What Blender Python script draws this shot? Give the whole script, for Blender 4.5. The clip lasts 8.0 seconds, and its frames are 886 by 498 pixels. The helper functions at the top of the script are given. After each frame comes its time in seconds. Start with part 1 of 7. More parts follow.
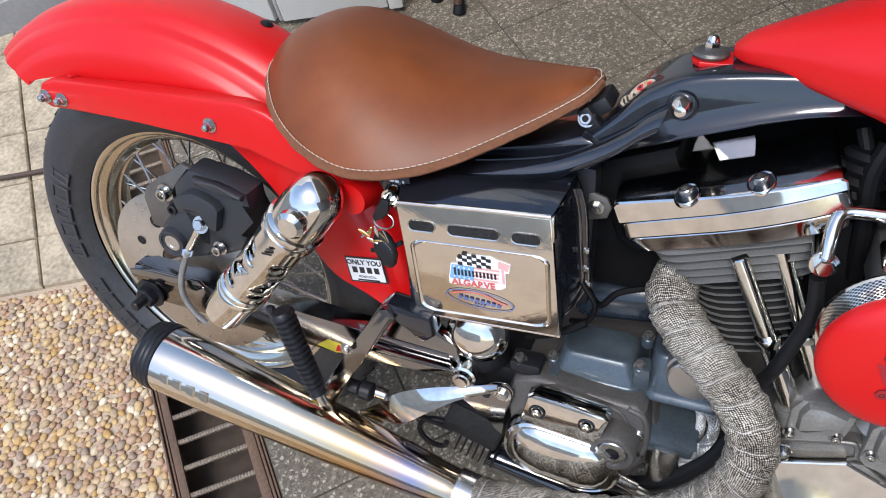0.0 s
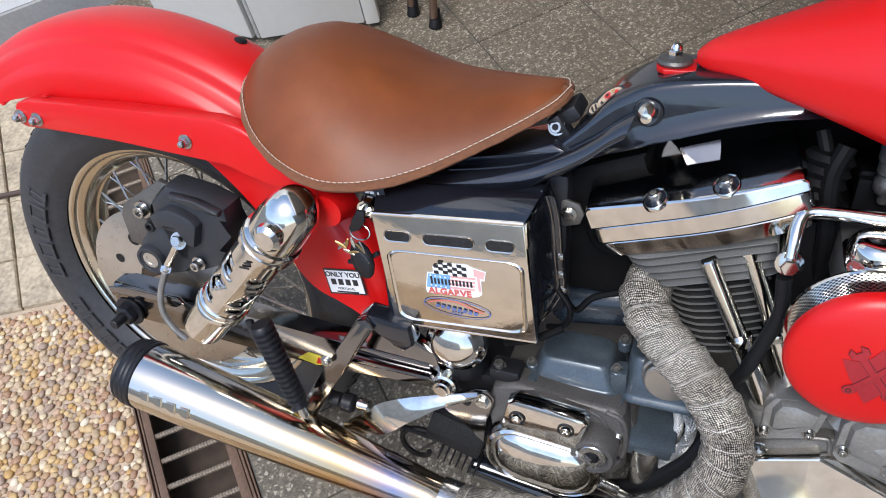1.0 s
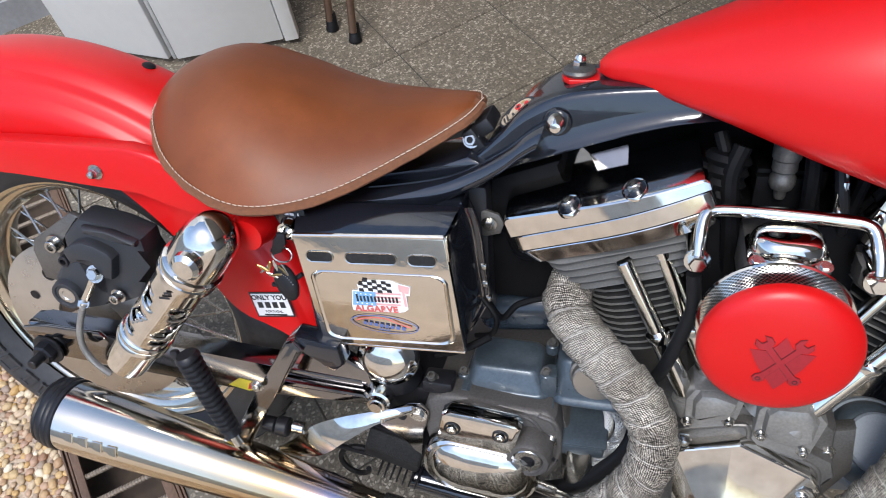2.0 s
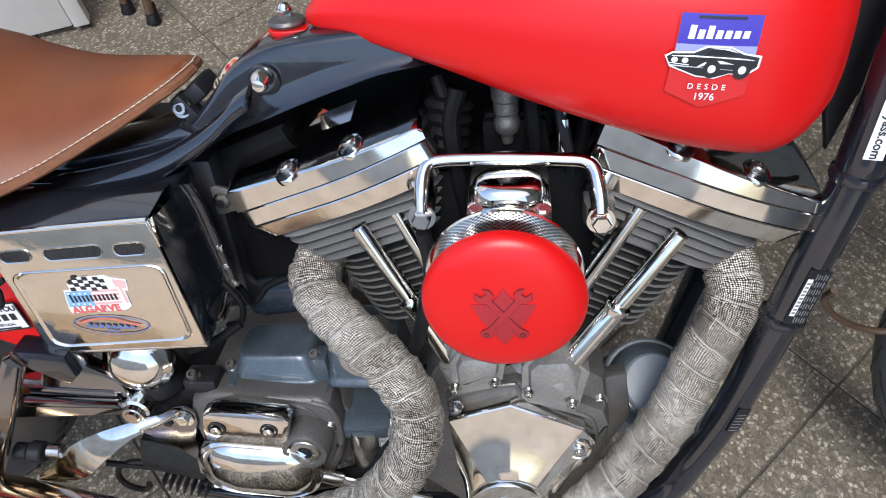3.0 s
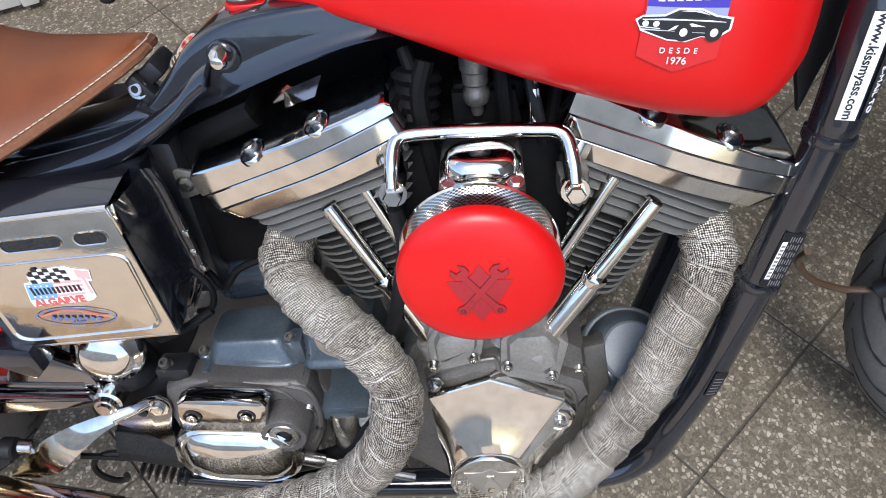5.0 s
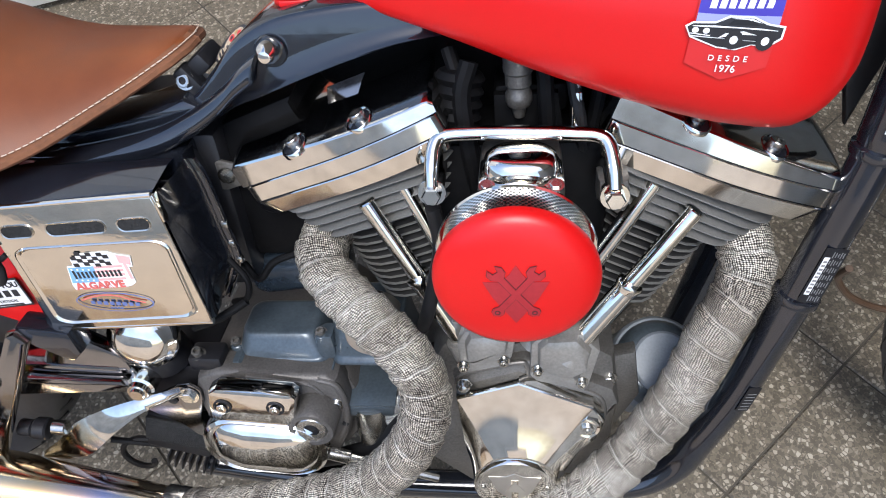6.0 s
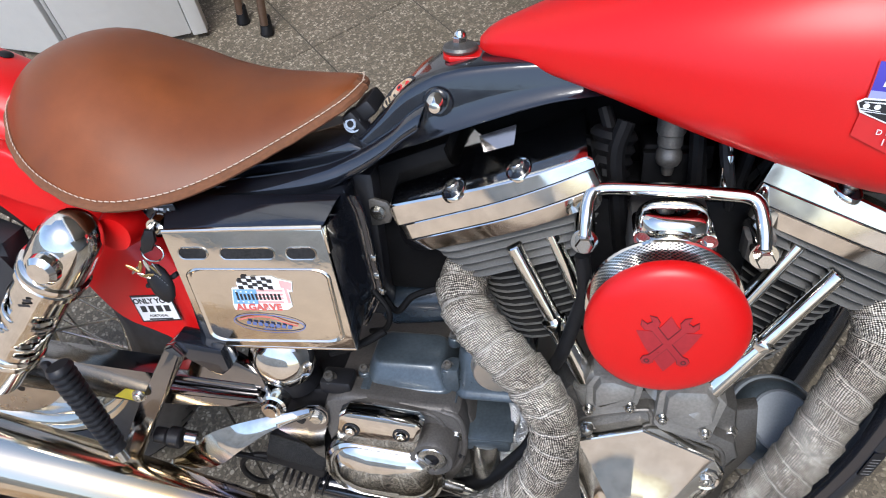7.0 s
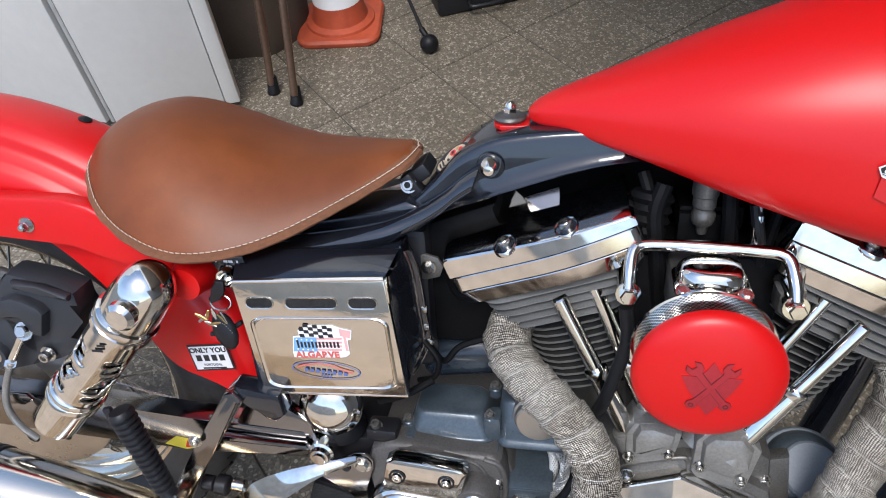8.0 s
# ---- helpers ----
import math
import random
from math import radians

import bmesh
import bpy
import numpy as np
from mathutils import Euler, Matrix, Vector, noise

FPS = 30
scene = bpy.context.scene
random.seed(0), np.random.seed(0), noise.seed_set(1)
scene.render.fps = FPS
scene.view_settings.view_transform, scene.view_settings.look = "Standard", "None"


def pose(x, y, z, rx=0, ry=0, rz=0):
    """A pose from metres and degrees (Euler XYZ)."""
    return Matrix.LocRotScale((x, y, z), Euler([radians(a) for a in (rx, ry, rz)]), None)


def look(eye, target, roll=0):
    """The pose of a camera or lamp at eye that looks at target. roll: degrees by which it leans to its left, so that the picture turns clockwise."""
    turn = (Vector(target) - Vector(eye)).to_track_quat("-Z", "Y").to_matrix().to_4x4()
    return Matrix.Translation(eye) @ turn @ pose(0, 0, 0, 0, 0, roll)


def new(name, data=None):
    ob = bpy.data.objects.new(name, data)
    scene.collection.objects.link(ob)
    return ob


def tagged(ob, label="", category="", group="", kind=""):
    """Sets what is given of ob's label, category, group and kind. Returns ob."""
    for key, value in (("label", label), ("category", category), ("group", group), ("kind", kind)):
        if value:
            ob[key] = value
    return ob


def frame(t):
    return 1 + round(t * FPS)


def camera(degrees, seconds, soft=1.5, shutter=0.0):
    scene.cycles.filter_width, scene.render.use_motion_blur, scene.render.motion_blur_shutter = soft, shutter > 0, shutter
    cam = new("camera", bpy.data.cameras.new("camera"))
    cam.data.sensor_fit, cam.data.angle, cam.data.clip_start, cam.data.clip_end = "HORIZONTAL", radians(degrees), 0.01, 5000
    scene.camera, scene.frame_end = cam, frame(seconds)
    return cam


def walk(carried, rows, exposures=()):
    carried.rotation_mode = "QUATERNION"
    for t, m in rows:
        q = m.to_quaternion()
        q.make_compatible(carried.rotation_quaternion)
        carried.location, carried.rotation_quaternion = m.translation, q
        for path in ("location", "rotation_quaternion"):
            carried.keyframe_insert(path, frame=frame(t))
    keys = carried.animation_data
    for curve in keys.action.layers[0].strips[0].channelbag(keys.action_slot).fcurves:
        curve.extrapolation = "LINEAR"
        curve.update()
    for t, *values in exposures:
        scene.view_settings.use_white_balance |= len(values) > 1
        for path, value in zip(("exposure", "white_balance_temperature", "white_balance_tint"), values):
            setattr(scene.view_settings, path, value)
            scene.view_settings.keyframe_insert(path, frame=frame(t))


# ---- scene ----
EXPO, SKY, SUN, SKY_TURN = 1.02, 0.15, 1.5, 180.0
SUN_FROM = Vector((0.0, -0.5, 1.0)).normalized()
cam = camera(64.30, 8.0, soft=1.0, shutter=0.12)
# seconds, eye, yaw to the left, pitch, roll
ROWS = [
    (0, 0.7080, -0.4562, 1.2125, 32.28, -54.21, -14.28),
    (0.5, 0.7175, -0.4582, 1.2148, 31.43, -54.02, -14.25),
    (1, 0.7222, -0.4608, 1.2160, 29.94, -53.45, -13.78),
    (1.2, 0.7202, -0.4570, 1.2211, 29.17, -53.63, -13.60),
    (2.3, 0.7733, -0.4490, 1.2219, 17.99, -54.02, -9.21),
    (2.5, 0.8137, -0.4334, 1.2008, 15.48, -54.49, -8.31),
    (3, 0.9037, -0.4022, 1.1453, 8.24, -56.19, -5.66),
    (3.5, 0.9104, -0.3950, 1.1373, 5.19, -57.55, -4.84),
    (4, 0.9072, -0.3920, 1.1378, 4.26, -58.24, -4.65),
    (4.5, 0.9045, -0.3903, 1.1373, 4.32, -58.67, -4.85),
    (6, 0.8935, -0.3972, 1.1352, 8.55, -58.00, -5.75),
    (6.5, 0.8480, -0.4026, 1.1497, 11.98, -56.58, -6.67),
    (7, 0.8004, -0.4256, 1.1766, 14.75, -54.50, -7.22),
    (7.5, 0.7613, -0.4472, 1.1922, 15.46, -52.01, -6.83),
    (8, 0.7536, -0.4790, 1.2151, 13.57, -49.11, -5.75),
]


def eye_pose(x, y, z, yaw, pitch, roll):
    ya, pi = radians(yaw), radians(pitch)
    ahead = Vector((-math.sin(ya) * math.cos(pi), math.cos(ya) * math.cos(pi), math.sin(pi)))
    eye = Vector((x, y, z))
    return look(eye, eye + ahead, roll)


walk(cam, [(t, eye_pose(*r)) for t, *r in ROWS], [(0.0, EXPO - 0.22, 6000, 10), (2.4, EXPO - 0.13, 6000, 10), (4.0, EXPO, 6000, 10), (6.5, EXPO, 6000, 10), (8.0, EXPO - 0.22, 6000, 10)])

# ---- light ----
world = bpy.data.worlds.new("sky")
scene.world = world
world.use_nodes = True
_wn = world.node_tree
_sky = _wn.nodes.new("ShaderNodeTexSky")
_sky.sky_type, _sky.sun_disc = "NISHITA", False
_sky.sun_elevation, _sky.sun_rotation = radians(63), radians(SKY_TURN)
_sky.air_density, _sky.dust_density = 1.1, 1.8
_bg = _wn.nodes["Background"]
_bg.inputs["Strength"].default_value = SKY
_wn.links.new(_sky.outputs[0], _bg.inputs[0])
sun = new("sun", bpy.data.lights.new("sun", "SUN"))
sun.data.energy, sun.data.angle, sun.data.color = SUN, radians(24), (1.0, 0.95, 0.87)
sun.matrix_world = look((0, 0, 6), Vector((0, 0, 6)) - SUN_FROM)


# ---- materials ----
def material(name, base=(0.5, 0.5, 0.5), rough=0.5, metal=0.0, coat=0.0, spec=0.5):
    m = bpy.data.materials.new(name)
    m.use_nodes = True
    b = m.node_tree.nodes["Principled BSDF"]
    b.inputs["Base Color"].default_value = (*base, 1)
    b.inputs["Roughness"].default_value = rough
    b.inputs["Metallic"].default_value = metal
    b.inputs["Coat Weight"].default_value = coat
    b.inputs["Specular IOR Level"].default_value = spec
    return m, m.node_tree, b


def ramp(nt, fac, stops):
    r = nt.nodes.new("ShaderNodeValToRGB")
    while len(r.color_ramp.elements) < len(stops):
        r.color_ramp.elements.new(0.5)
    for e, (p, c) in zip(r.color_ramp.elements, stops):
        e.position, e.color = p, (*c, 1)
    nt.links.new(fac, r.inputs[0])
    return r.outputs[0]


def tex(nt, kind, scale, detail=3.0, obj=True, stretch=(1, 1, 1), rough=0.5):
    co = nt.nodes.new("ShaderNodeTexCoord")
    mp = nt.nodes.new("ShaderNodeMapping")
    mp.inputs["Scale"].default_value = stretch
    nt.links.new(co.outputs["Object"], mp.inputs[0])
    t = nt.nodes.new("ShaderNodeTex" + kind)
    t.inputs["Scale"].default_value = scale
    if kind == "Noise":
        t.inputs["Detail"].default_value = detail
        t.inputs["Roughness"].default_value = rough
    nt.links.new(mp.outputs[0], t.inputs["Vector"])
    return t


def bump(nt, b, height, strength=0.2, dist=0.001):
    n = nt.nodes.new("ShaderNodeBump")
    n.inputs["Strength"].default_value, n.inputs["Distance"].default_value = strength, dist
    nt.links.new(height, n.inputs["Height"])
    nt.links.new(n.outputs[0], b.inputs["Normal"])


def vary(nt, fac, lo, hi, socket):
    m = nt.nodes.new("ShaderNodeMapRange")
    m.inputs["To Min"].default_value, m.inputs["To Max"].default_value = lo, hi
    nt.links.new(fac, m.inputs["Value"])
    nt.links.new(m.outputs[0], socket)


def plain(name, base, rough=0.5, metal=0.0, coat=0.0, grain=60.0, amount=0.25, rv=0.12, bp=0.05, spec=0.5, big=7.0):
    """A surface with fine grain and broad stains in colour, gloss and relief."""
    m, nt, b = material(name, base, rough, metal, coat, spec)
    fine, broad = tex(nt, "Noise", grain, 5), tex(nt, "Noise", big, 3)
    mix = nt.nodes.new("ShaderNodeMath")
    mix.operation = "ADD"
    nt.links.new(fine.outputs[0], mix.inputs[0])
    nt.links.new(broad.outputs[0], mix.inputs[1])
    half = nt.nodes.new("ShaderNodeMath")
    half.operation, half.inputs[1].default_value = "MULTIPLY", 0.5
    nt.links.new(mix.outputs[0], half.inputs[0])
    lo = tuple(c * (1 - amount) for c in base)
    hi = tuple(min(1, c * (1 + amount)) for c in base)
    nt.links.new(ramp(nt, half.outputs[0], [(0.3, lo), (0.7, hi)]), b.inputs["Base Color"])
    vary(nt, half.outputs[0], max(0.02, rough - rv), min(1, rough + rv), b.inputs["Roughness"])
    if bp:
        bump(nt, b, fine.outputs[0], bp, 0.001)
    return m


def chrome():
    """Plated metal with a fine haze and the slight waviness of polished castings."""
    m, nt, b = material("chrome", (0.84, 0.83, 0.8), 0.06, 1.0)
    wave, haze = tex(nt, "Noise", 17, 0), tex(nt, "Noise", 60, 4)
    vary(nt, haze.outputs[0], 0.02, 0.15, b.inputs["Roughness"])
    nt.links.new(ramp(nt, haze.outputs[0], [(0.3, (0.66, 0.64, 0.59)), (0.65, (0.8, 0.775, 0.72))]), b.inputs["Base Color"])
    bump(nt, b, wave.outputs[0], 0.55, 0.002)
    return m


CHROME = chrome()
STEEL = plain("polished_steel", (0.74, 0.69, 0.6), 0.1, 1.0, grain=42, amount=0.06, rv=0.05, bp=0.5, big=5)
RED = plain("satin_red_paint", (0.58, 0.005, 0.005), 0.34, 0.0, coat=0.0, grain=900, amount=0.04, rv=0.03, bp=0.012, spec=0.43)
BLACK = plain("gloss_black_paint", (0.009, 0.0105, 0.015), 0.14, 0.0, coat=0.9, grain=48, amount=0.3, rv=0.07, bp=0.4)
SATIN = plain("satin_black", (0.012, 0.012, 0.014), 0.42, 0.0, grain=400, amount=0.3, bp=0.06, spec=0.35)
RUBBER = plain("tyre_rubber", (0.032, 0.032, 0.034), 0.55, grain=120, amount=0.45, bp=0.12)
GEARCAST = plain("dull_gearbox_casting", (0.11, 0.102, 0.095), 0.5, 0.45, grain=380, amount=0.35, rv=0.15, bp=0.4, big=18)
ALU = plain("cast_aluminium", (0.15, 0.142, 0.13), 0.44, 0.65, grain=420, amount=0.35, rv=0.15, bp=0.35, big=22)
FINS = plain("grey_fin_metal", (0.195, 0.193, 0.183), 0.48, 0.35, grain=500, amount=0.2, bp=0.12)
# Blue-grey paint darkened: the starter motor's shade is in the colour.
NIGHT = plain("shaded_blue_paint", (0.02, 0.028, 0.038), 0.25, 0.1, coat=0.3, grain=200, amount=0.3, bp=0.08, big=20)
GREY = plain("blue_grey_paint", (0.066, 0.084, 0.1), 0.32, 0.3, coat=0.2, grain=260, amount=0.28, bp=0.08, big=26)
RIM = plain("rim_chrome", (0.62, 0.57, 0.47), 0.14, 1.0, grain=60, amount=0.1, bp=0.0)
CASTB = plain("bright_casting", (0.28, 0.27, 0.25), 0.36, 0.45, grain=300, amount=0.25, rv=0.12, bp=0.12, big=30)
SMOKED = plain("smoked_chrome", (0.27, 0.26, 0.255), 0.12, 1.0, grain=30, amount=0.15, rv=0.06, bp=0.15, big=9)
WHITE = plain("white_paint", (0.7, 0.69, 0.65), 0.45, grain=40, amount=0.04, bp=0.04)


# ---- mesh helpers ----
def catmull(pts, n=8):
    p = [Vector(q) for q in pts]
    p = [2 * p[0] - p[1]] + p + [2 * p[-1] - p[-2]]
    out = []
    for i in range(1, len(p) - 2):
        for k in range(n):
            t = k / n
            a, b, c, d = p[i - 1], p[i], p[i + 1], p[i + 2]
            out.append(0.5 * (2 * b + (c - a) * t + (2 * a - 5 * b + 4 * c - d) * t * t + (3 * b - a - 3 * c + d) * t ** 3))
    return out + [p[-2]]


def curve1(x, table):
    """A smooth value at x from rows of (x, value)."""
    if x <= table[0][0]:
        return table[0][1]
    for i in range(len(table) - 1):
        (a, u), (b, v) = table[i], table[i + 1]
        if x <= b:
            t = (x - a) / (b - a)
            pu = table[i - 1] if i else (2 * a - b, 2 * u - v)
            pv = table[i + 2] if i + 2 < len(table) else (2 * b - a, 2 * v - u)
            ma = (v - pu[1]) / (b - pu[0]) * (b - a)
            mb = (pv[1] - u) / (pv[0] - a) * (b - a)
            return (2 * t ** 3 - 3 * t * t + 1) * u + (t ** 3 - 2 * t * t + t) * ma + (-2 * t ** 3 + 3 * t * t) * v + (t ** 3 - t * t) * mb
    return table[-1][1]


def loft(bm, rings, closed=True, caps=True):
    vs = [[bm.verts.new(p) for p in r] for r in rings]
    n = len(vs[0])
    for a, b in zip(vs, vs[1:]):
        for i in range(n if closed else n - 1):
            j = (i + 1) % n
            bm.faces.new((a[i], a[j], b[j], b[i]))
    if caps and closed:
        bm.faces.new(list(reversed(vs[0])))
        bm.faces.new(vs[-1])
    return vs


def frames(path):
    """Points of a path with two cross directions each, carried along without twist."""
    path = [Vector(p) for p in path]
    out, side = [], None
    for i, p in enumerate(path):
        d = (path[min(i + 1, len(path) - 1)] - path[max(i - 1, 0)]).normalized()
        if side is None:
            side = d.cross(Vector((0.31, 0.22, 0.93))).normalized()
        side = (side - d * side.dot(d)).normalized()
        out.append((p, side, d.cross(side)))
    return out


def sweep(bm, path, radius, n=12, caps=True):
    rings = []
    fr = frames(path)
    for i, (p, a, b) in enumerate(fr):
        r = radius(i / (len(fr) - 1)) if callable(radius) else radius
        rings.append([p + (a * math.cos(q) + b * math.sin(q)) * r for q in (2 * math.pi * k / n for k in range(n))])
    loft(bm, rings, True, caps)
    return bm


def along(p, q):
    """The pose whose z axis runs from p towards q."""
    d = Vector(q) - Vector(p)
    return Matrix.Translation(p) @ d.to_track_quat("Z", "Y").to_matrix().to_4x4()


def lathe(bm, profile, m=Matrix(), n=24, a0=0.0, a1=2 * math.pi):
    """Turns rows of (radius, height) about the z axis of m."""
    full = abs(a1 - a0 - 2 * math.pi) < 1e-6
    steps = n if full else n + 1
    cols = []
    for k in range(steps):
        q = a0 + (a1 - a0) * k / n
        cols.append([bm.verts.new(m @ Vector((r * math.cos(q), r * math.sin(q), h))) for r, h in profile])
    for k in range(n):
        a, b = cols[k], cols[(k + 1) % steps]
        for i in range(len(profile) - 1):
            bm.faces.new((a[i], b[i], b[i + 1], a[i + 1]))
    return bm


def weld(bm, d=1e-5):
    bmesh.ops.remove_doubles(bm, verts=bm.verts, dist=d)
    bmesh.ops.recalc_face_normals(bm, faces=bm.faces)
    return bm


def rod(bm, p, q, r, n=12, tip=0.0):
    """A round bar from p to q, with its ends rounded off by tip."""
    h = (Vector(q) - Vector(p)).length
    t = tip or r * 0.15
    return weld(lathe(bm, [(0, 0), (r - t, 0), (r, t), (r, h - t), (r - t, h), (0, h)], along(p, q), n))


def block(bm, size, m=Matrix(), bevel=0.003, seg=2):
    got = bmesh.ops.create_cube(bm, size=1.0, matrix=m @ Matrix.Diagonal((*size, 1)))
    es = {e for v in got["verts"] for e in v.link_edges}
    if bevel:
        bmesh.ops.bevel(bm, geom=list(es), offset=bevel, segments=seg, affect="EDGES", profile=0.5)
    return bm


def plate(bm, outline, thick, m=Matrix(), bevel=0.002, seg=2):
    """A flat outline (x, y) given depth along the z axis of m, both ways, with its rims rounded."""
    lo = [bm.verts.new(m @ Vector((x, y, -thick / 2))) for x, y in outline]
    hi = [bm.verts.new(m @ Vector((x, y, thick / 2))) for x, y in outline]
    n = len(outline)
    fs = [bm.faces.new(list(reversed(lo))), bm.faces.new(hi)]
    for i in range(n):
        bm.faces.new((lo[i], lo[(i + 1) % n], hi[(i + 1) % n], hi[i]))
    if bevel:
        es = list({e for f in fs for e in f.edges})
        bmesh.ops.bevel(bm, geom=es, offset=bevel, segments=seg, affect="EDGES", profile=0.5)
    bmesh.ops.recalc_face_normals(bm, faces=bm.faces)
    return bm


def rounded(w, h, r, n=5):
    out = []
    for cx, cy, a in ((w / 2 - r, h / 2 - r, 0), (-w / 2 + r, h / 2 - r, 90), (-w / 2 + r, -h / 2 + r, 180), (w / 2 - r, -h / 2 + r, 270)):
        out += [(cx + r * math.cos(radians(a + 90 * k / n)), cy + r * math.sin(radians(a + 90 * k / n))) for k in range(n + 1)]
    return out


def part(name, bm, mat, parent=None, label="", smooth=35):
    me = bpy.data.meshes.new(name)
    bm.normal_update()
    for f in bm.faces:
        f.smooth = True
    for e in bm.edges:
        if len(e.link_faces) == 2 and e.calc_face_angle(0) > radians(smooth):
            e.smooth = False
    bm.to_mesh(me)
    bm.free()
    me.materials.append(mat)
    ob = new(name, me)
    ob.parent = parent
    if label:
        tagged(ob, label)
    return ob


def B():
    return bmesh.new()


def side(y):
    """A plane seen from the machine's right: x ahead, y up, z to the right, at the given y."""
    return Matrix(((1, 0, 0, 0), (0, 0, -1, y), (0, 1, 0, 0), (0, 0, 0, 1)))


SIDE = Matrix(((1, 0, 0, 0), (0, 0, -1, 0), (0, 1, 0, 0), (0, 0, 0, 1)))

# ---- the place: a garage threshold; along the sill runs U, into the garage runs N ----
U, N = Vector((0.704, -0.710, 0)), Vector((0.710, 0.704, 0))


def gar(r, s, z=0.0):
    return U * r + N * s + Vector((0, 0, z))


GM = Matrix(((U.x, N.x, 0, 0), (U.y, N.y, 0, 0), (0, 0, 1, 0), (0, 0, 0, 1)))


def terrazzo():
    m, nt, b = material("terrazzo", rough=0.5)
    v = tex(nt, "Voronoi", 150, stretch=(1, 1, 0.3))
    ve = tex(nt, "Voronoi", 150, stretch=(1, 1, 0.3))
    ve.feature = "DISTANCE_TO_EDGE"
    v2 = tex(nt, "Voronoi", 330, stretch=(1, 1, 0.4))
    n = tex(nt, "Noise", 5, 4)
    bw = nt.nodes.new("ShaderNodeRGBToBW")
    nt.links.new(v.outputs["Color"], bw.inputs[0])
    chip = ramp(nt, bw.outputs[0], [(0.28, (0.105, 0.09, 0.066)), (0.42, (0.14, 0.118, 0.086)), (0.56, (0.18, 0.153, 0.113)), (0.66, (0.3, 0.26, 0.2)), (0.82, (0.44, 0.395, 0.315))])
    edge = ramp(nt, ve.outputs["Distance"], [(0.06, (1, 1, 1)), (0.16, (0, 0, 0))])
    bw2 = nt.nodes.new("ShaderNodeRGBToBW")
    nt.links.new(v2.outputs["Color"], bw2.inputs[0])
    base = ramp(nt, bw2.outputs[0], [(0.35, (0.1, 0.085, 0.063)), (0.7, (0.2, 0.17, 0.126))])
    mx = nt.nodes.new("ShaderNodeMix")
    mx.data_type = "RGBA"
    nt.links.new(edge, mx.inputs[0])
    nt.links.new(chip, mx.inputs[6])
    nt.links.new(base, mx.inputs[7])
    dirt = nt.nodes.new("ShaderNodeMix")
    dirt.data_type, dirt.blend_type = "RGBA", "MULTIPLY"
    dirt.inputs[0].default_value = 0.6
    nt.links.new(mx.outputs[2], dirt.inputs[6])
    nt.links.new(ramp(nt, n.outputs[0], [(0.3, (0.68, 0.66, 0.62)), (0.7, (1, 1, 1))]), dirt.inputs[7])
    nt.links.new(dirt.outputs[2], b.inputs["Base Color"])
    vary(nt, n.outputs[0], 0.34, 0.6, b.inputs["Roughness"])
    return m


TERRAZZO = terrazzo()
GROUT = plain("dark_grout", (0.075, 0.066, 0.052), 0.9, grain=200, amount=0.3, bp=0.2)
PAVER = plain("concrete_paver", (0.4, 0.33, 0.23), 0.88, grain=90, amount=0.6, bp=0.8, big=7)
MORTAR = plain("mortar", (0.46, 0.36, 0.26), 0.9, grain=240, amount=0.3, bp=0.4)
RUST = plain("rusty_steel", (0.14, 0.085, 0.055), 0.65, 0.3, grain=160, amount=0.4, bp=0.3)
REBAR = plain("worn_rebar", (0.34, 0.27, 0.2), 0.5, 0.6, grain=160, amount=0.3, bp=0.2)
PLASTER = plain("white_plaster", (0.8, 0.8, 0.79), 0.75, grain=90, amount=0.05, bp=0.12)
PLINTH = plain("grey_plinth_paint", (0.3, 0.295, 0.29), 0.7, grain=80, amount=0.15, bp=0.1)
WALLIN = plain("garage_wall", (0.4, 0.385, 0.36), 0.8, grain=60, amount=0.1, bp=0.1)


def flat_box(name, r0, r1, s0, s1, z0, z1, mat, label, bevel=0.0, base=None):
    bm = B()
    block(bm, (r1 - r0, s1 - s0, z1 - z0), (base or GM) @ Matrix.Translation(((r0 + r1) / 2, (s0 + s1) / 2, (z0 + z1) / 2)), bevel)
    return tagged(part(name, bm, mat), label, kind="structure")


PIT = 0.09          # depth of the drain
D0, D1 = -0.284, -0.1   # the drain's two lips, in its own frame
SKEW = radians(0.9)       # the drain runs a little across the tile grid
DM = GM @ Matrix.Translation((0.12, -0.19, 0)) @ Matrix.Rotation(SKEW, 4, "Z") @ Matrix.Translation((-0.12, 0.19, 0))


def lip(r, d):
    """Where a line at d across the drain lies at r along the tile grid."""
    return -0.19 + (d + 0.19) / math.cos(SKEW) + math.tan(SKEW) * (r - 0.12)


RP = -0.40          # where pebbles end and pavers begin
flat_box("ground", -40, 40, -60, D0, -0.3, -0.025, MORTAR, "buff mortar bed of the forecourt outside", base=DM)
flat_box("floor", -3.0, 4.0, D1, 6.0, -0.3, -0.003, GROUT, "dark grout bed of the garage floor", base=DM)
flat_box("drain_bottom", -3.0, 4.0, D0, D1, -0.3, -PIT, plain("drain_mud", (0.06, 0.04, 0.026), 0.8, amount=0.4, bp=0.3), "muddy bottom of the drain channel", base=DM)
flat_box("wall_side", -1.75, -1.5, -0.9, 6.0, 0.09, 2.7, PLASTER, "white plastered side wall")
flat_box("baseboard", -1.75, -1.485, -0.9, 6.0, -0.028, 0.088, PLINTH, "grey painted plinth along the white wall")
flat_box("wall_far", 3.4, 3.6, -0.1, 6.0, -0.006, 2.7, WALLIN, "plain garage wall")
flat_box("wall_back", -1.5, 3.4, 5.0, 5.2, -0.006, 2.7, WALLIN, "plain back wall of the garage")
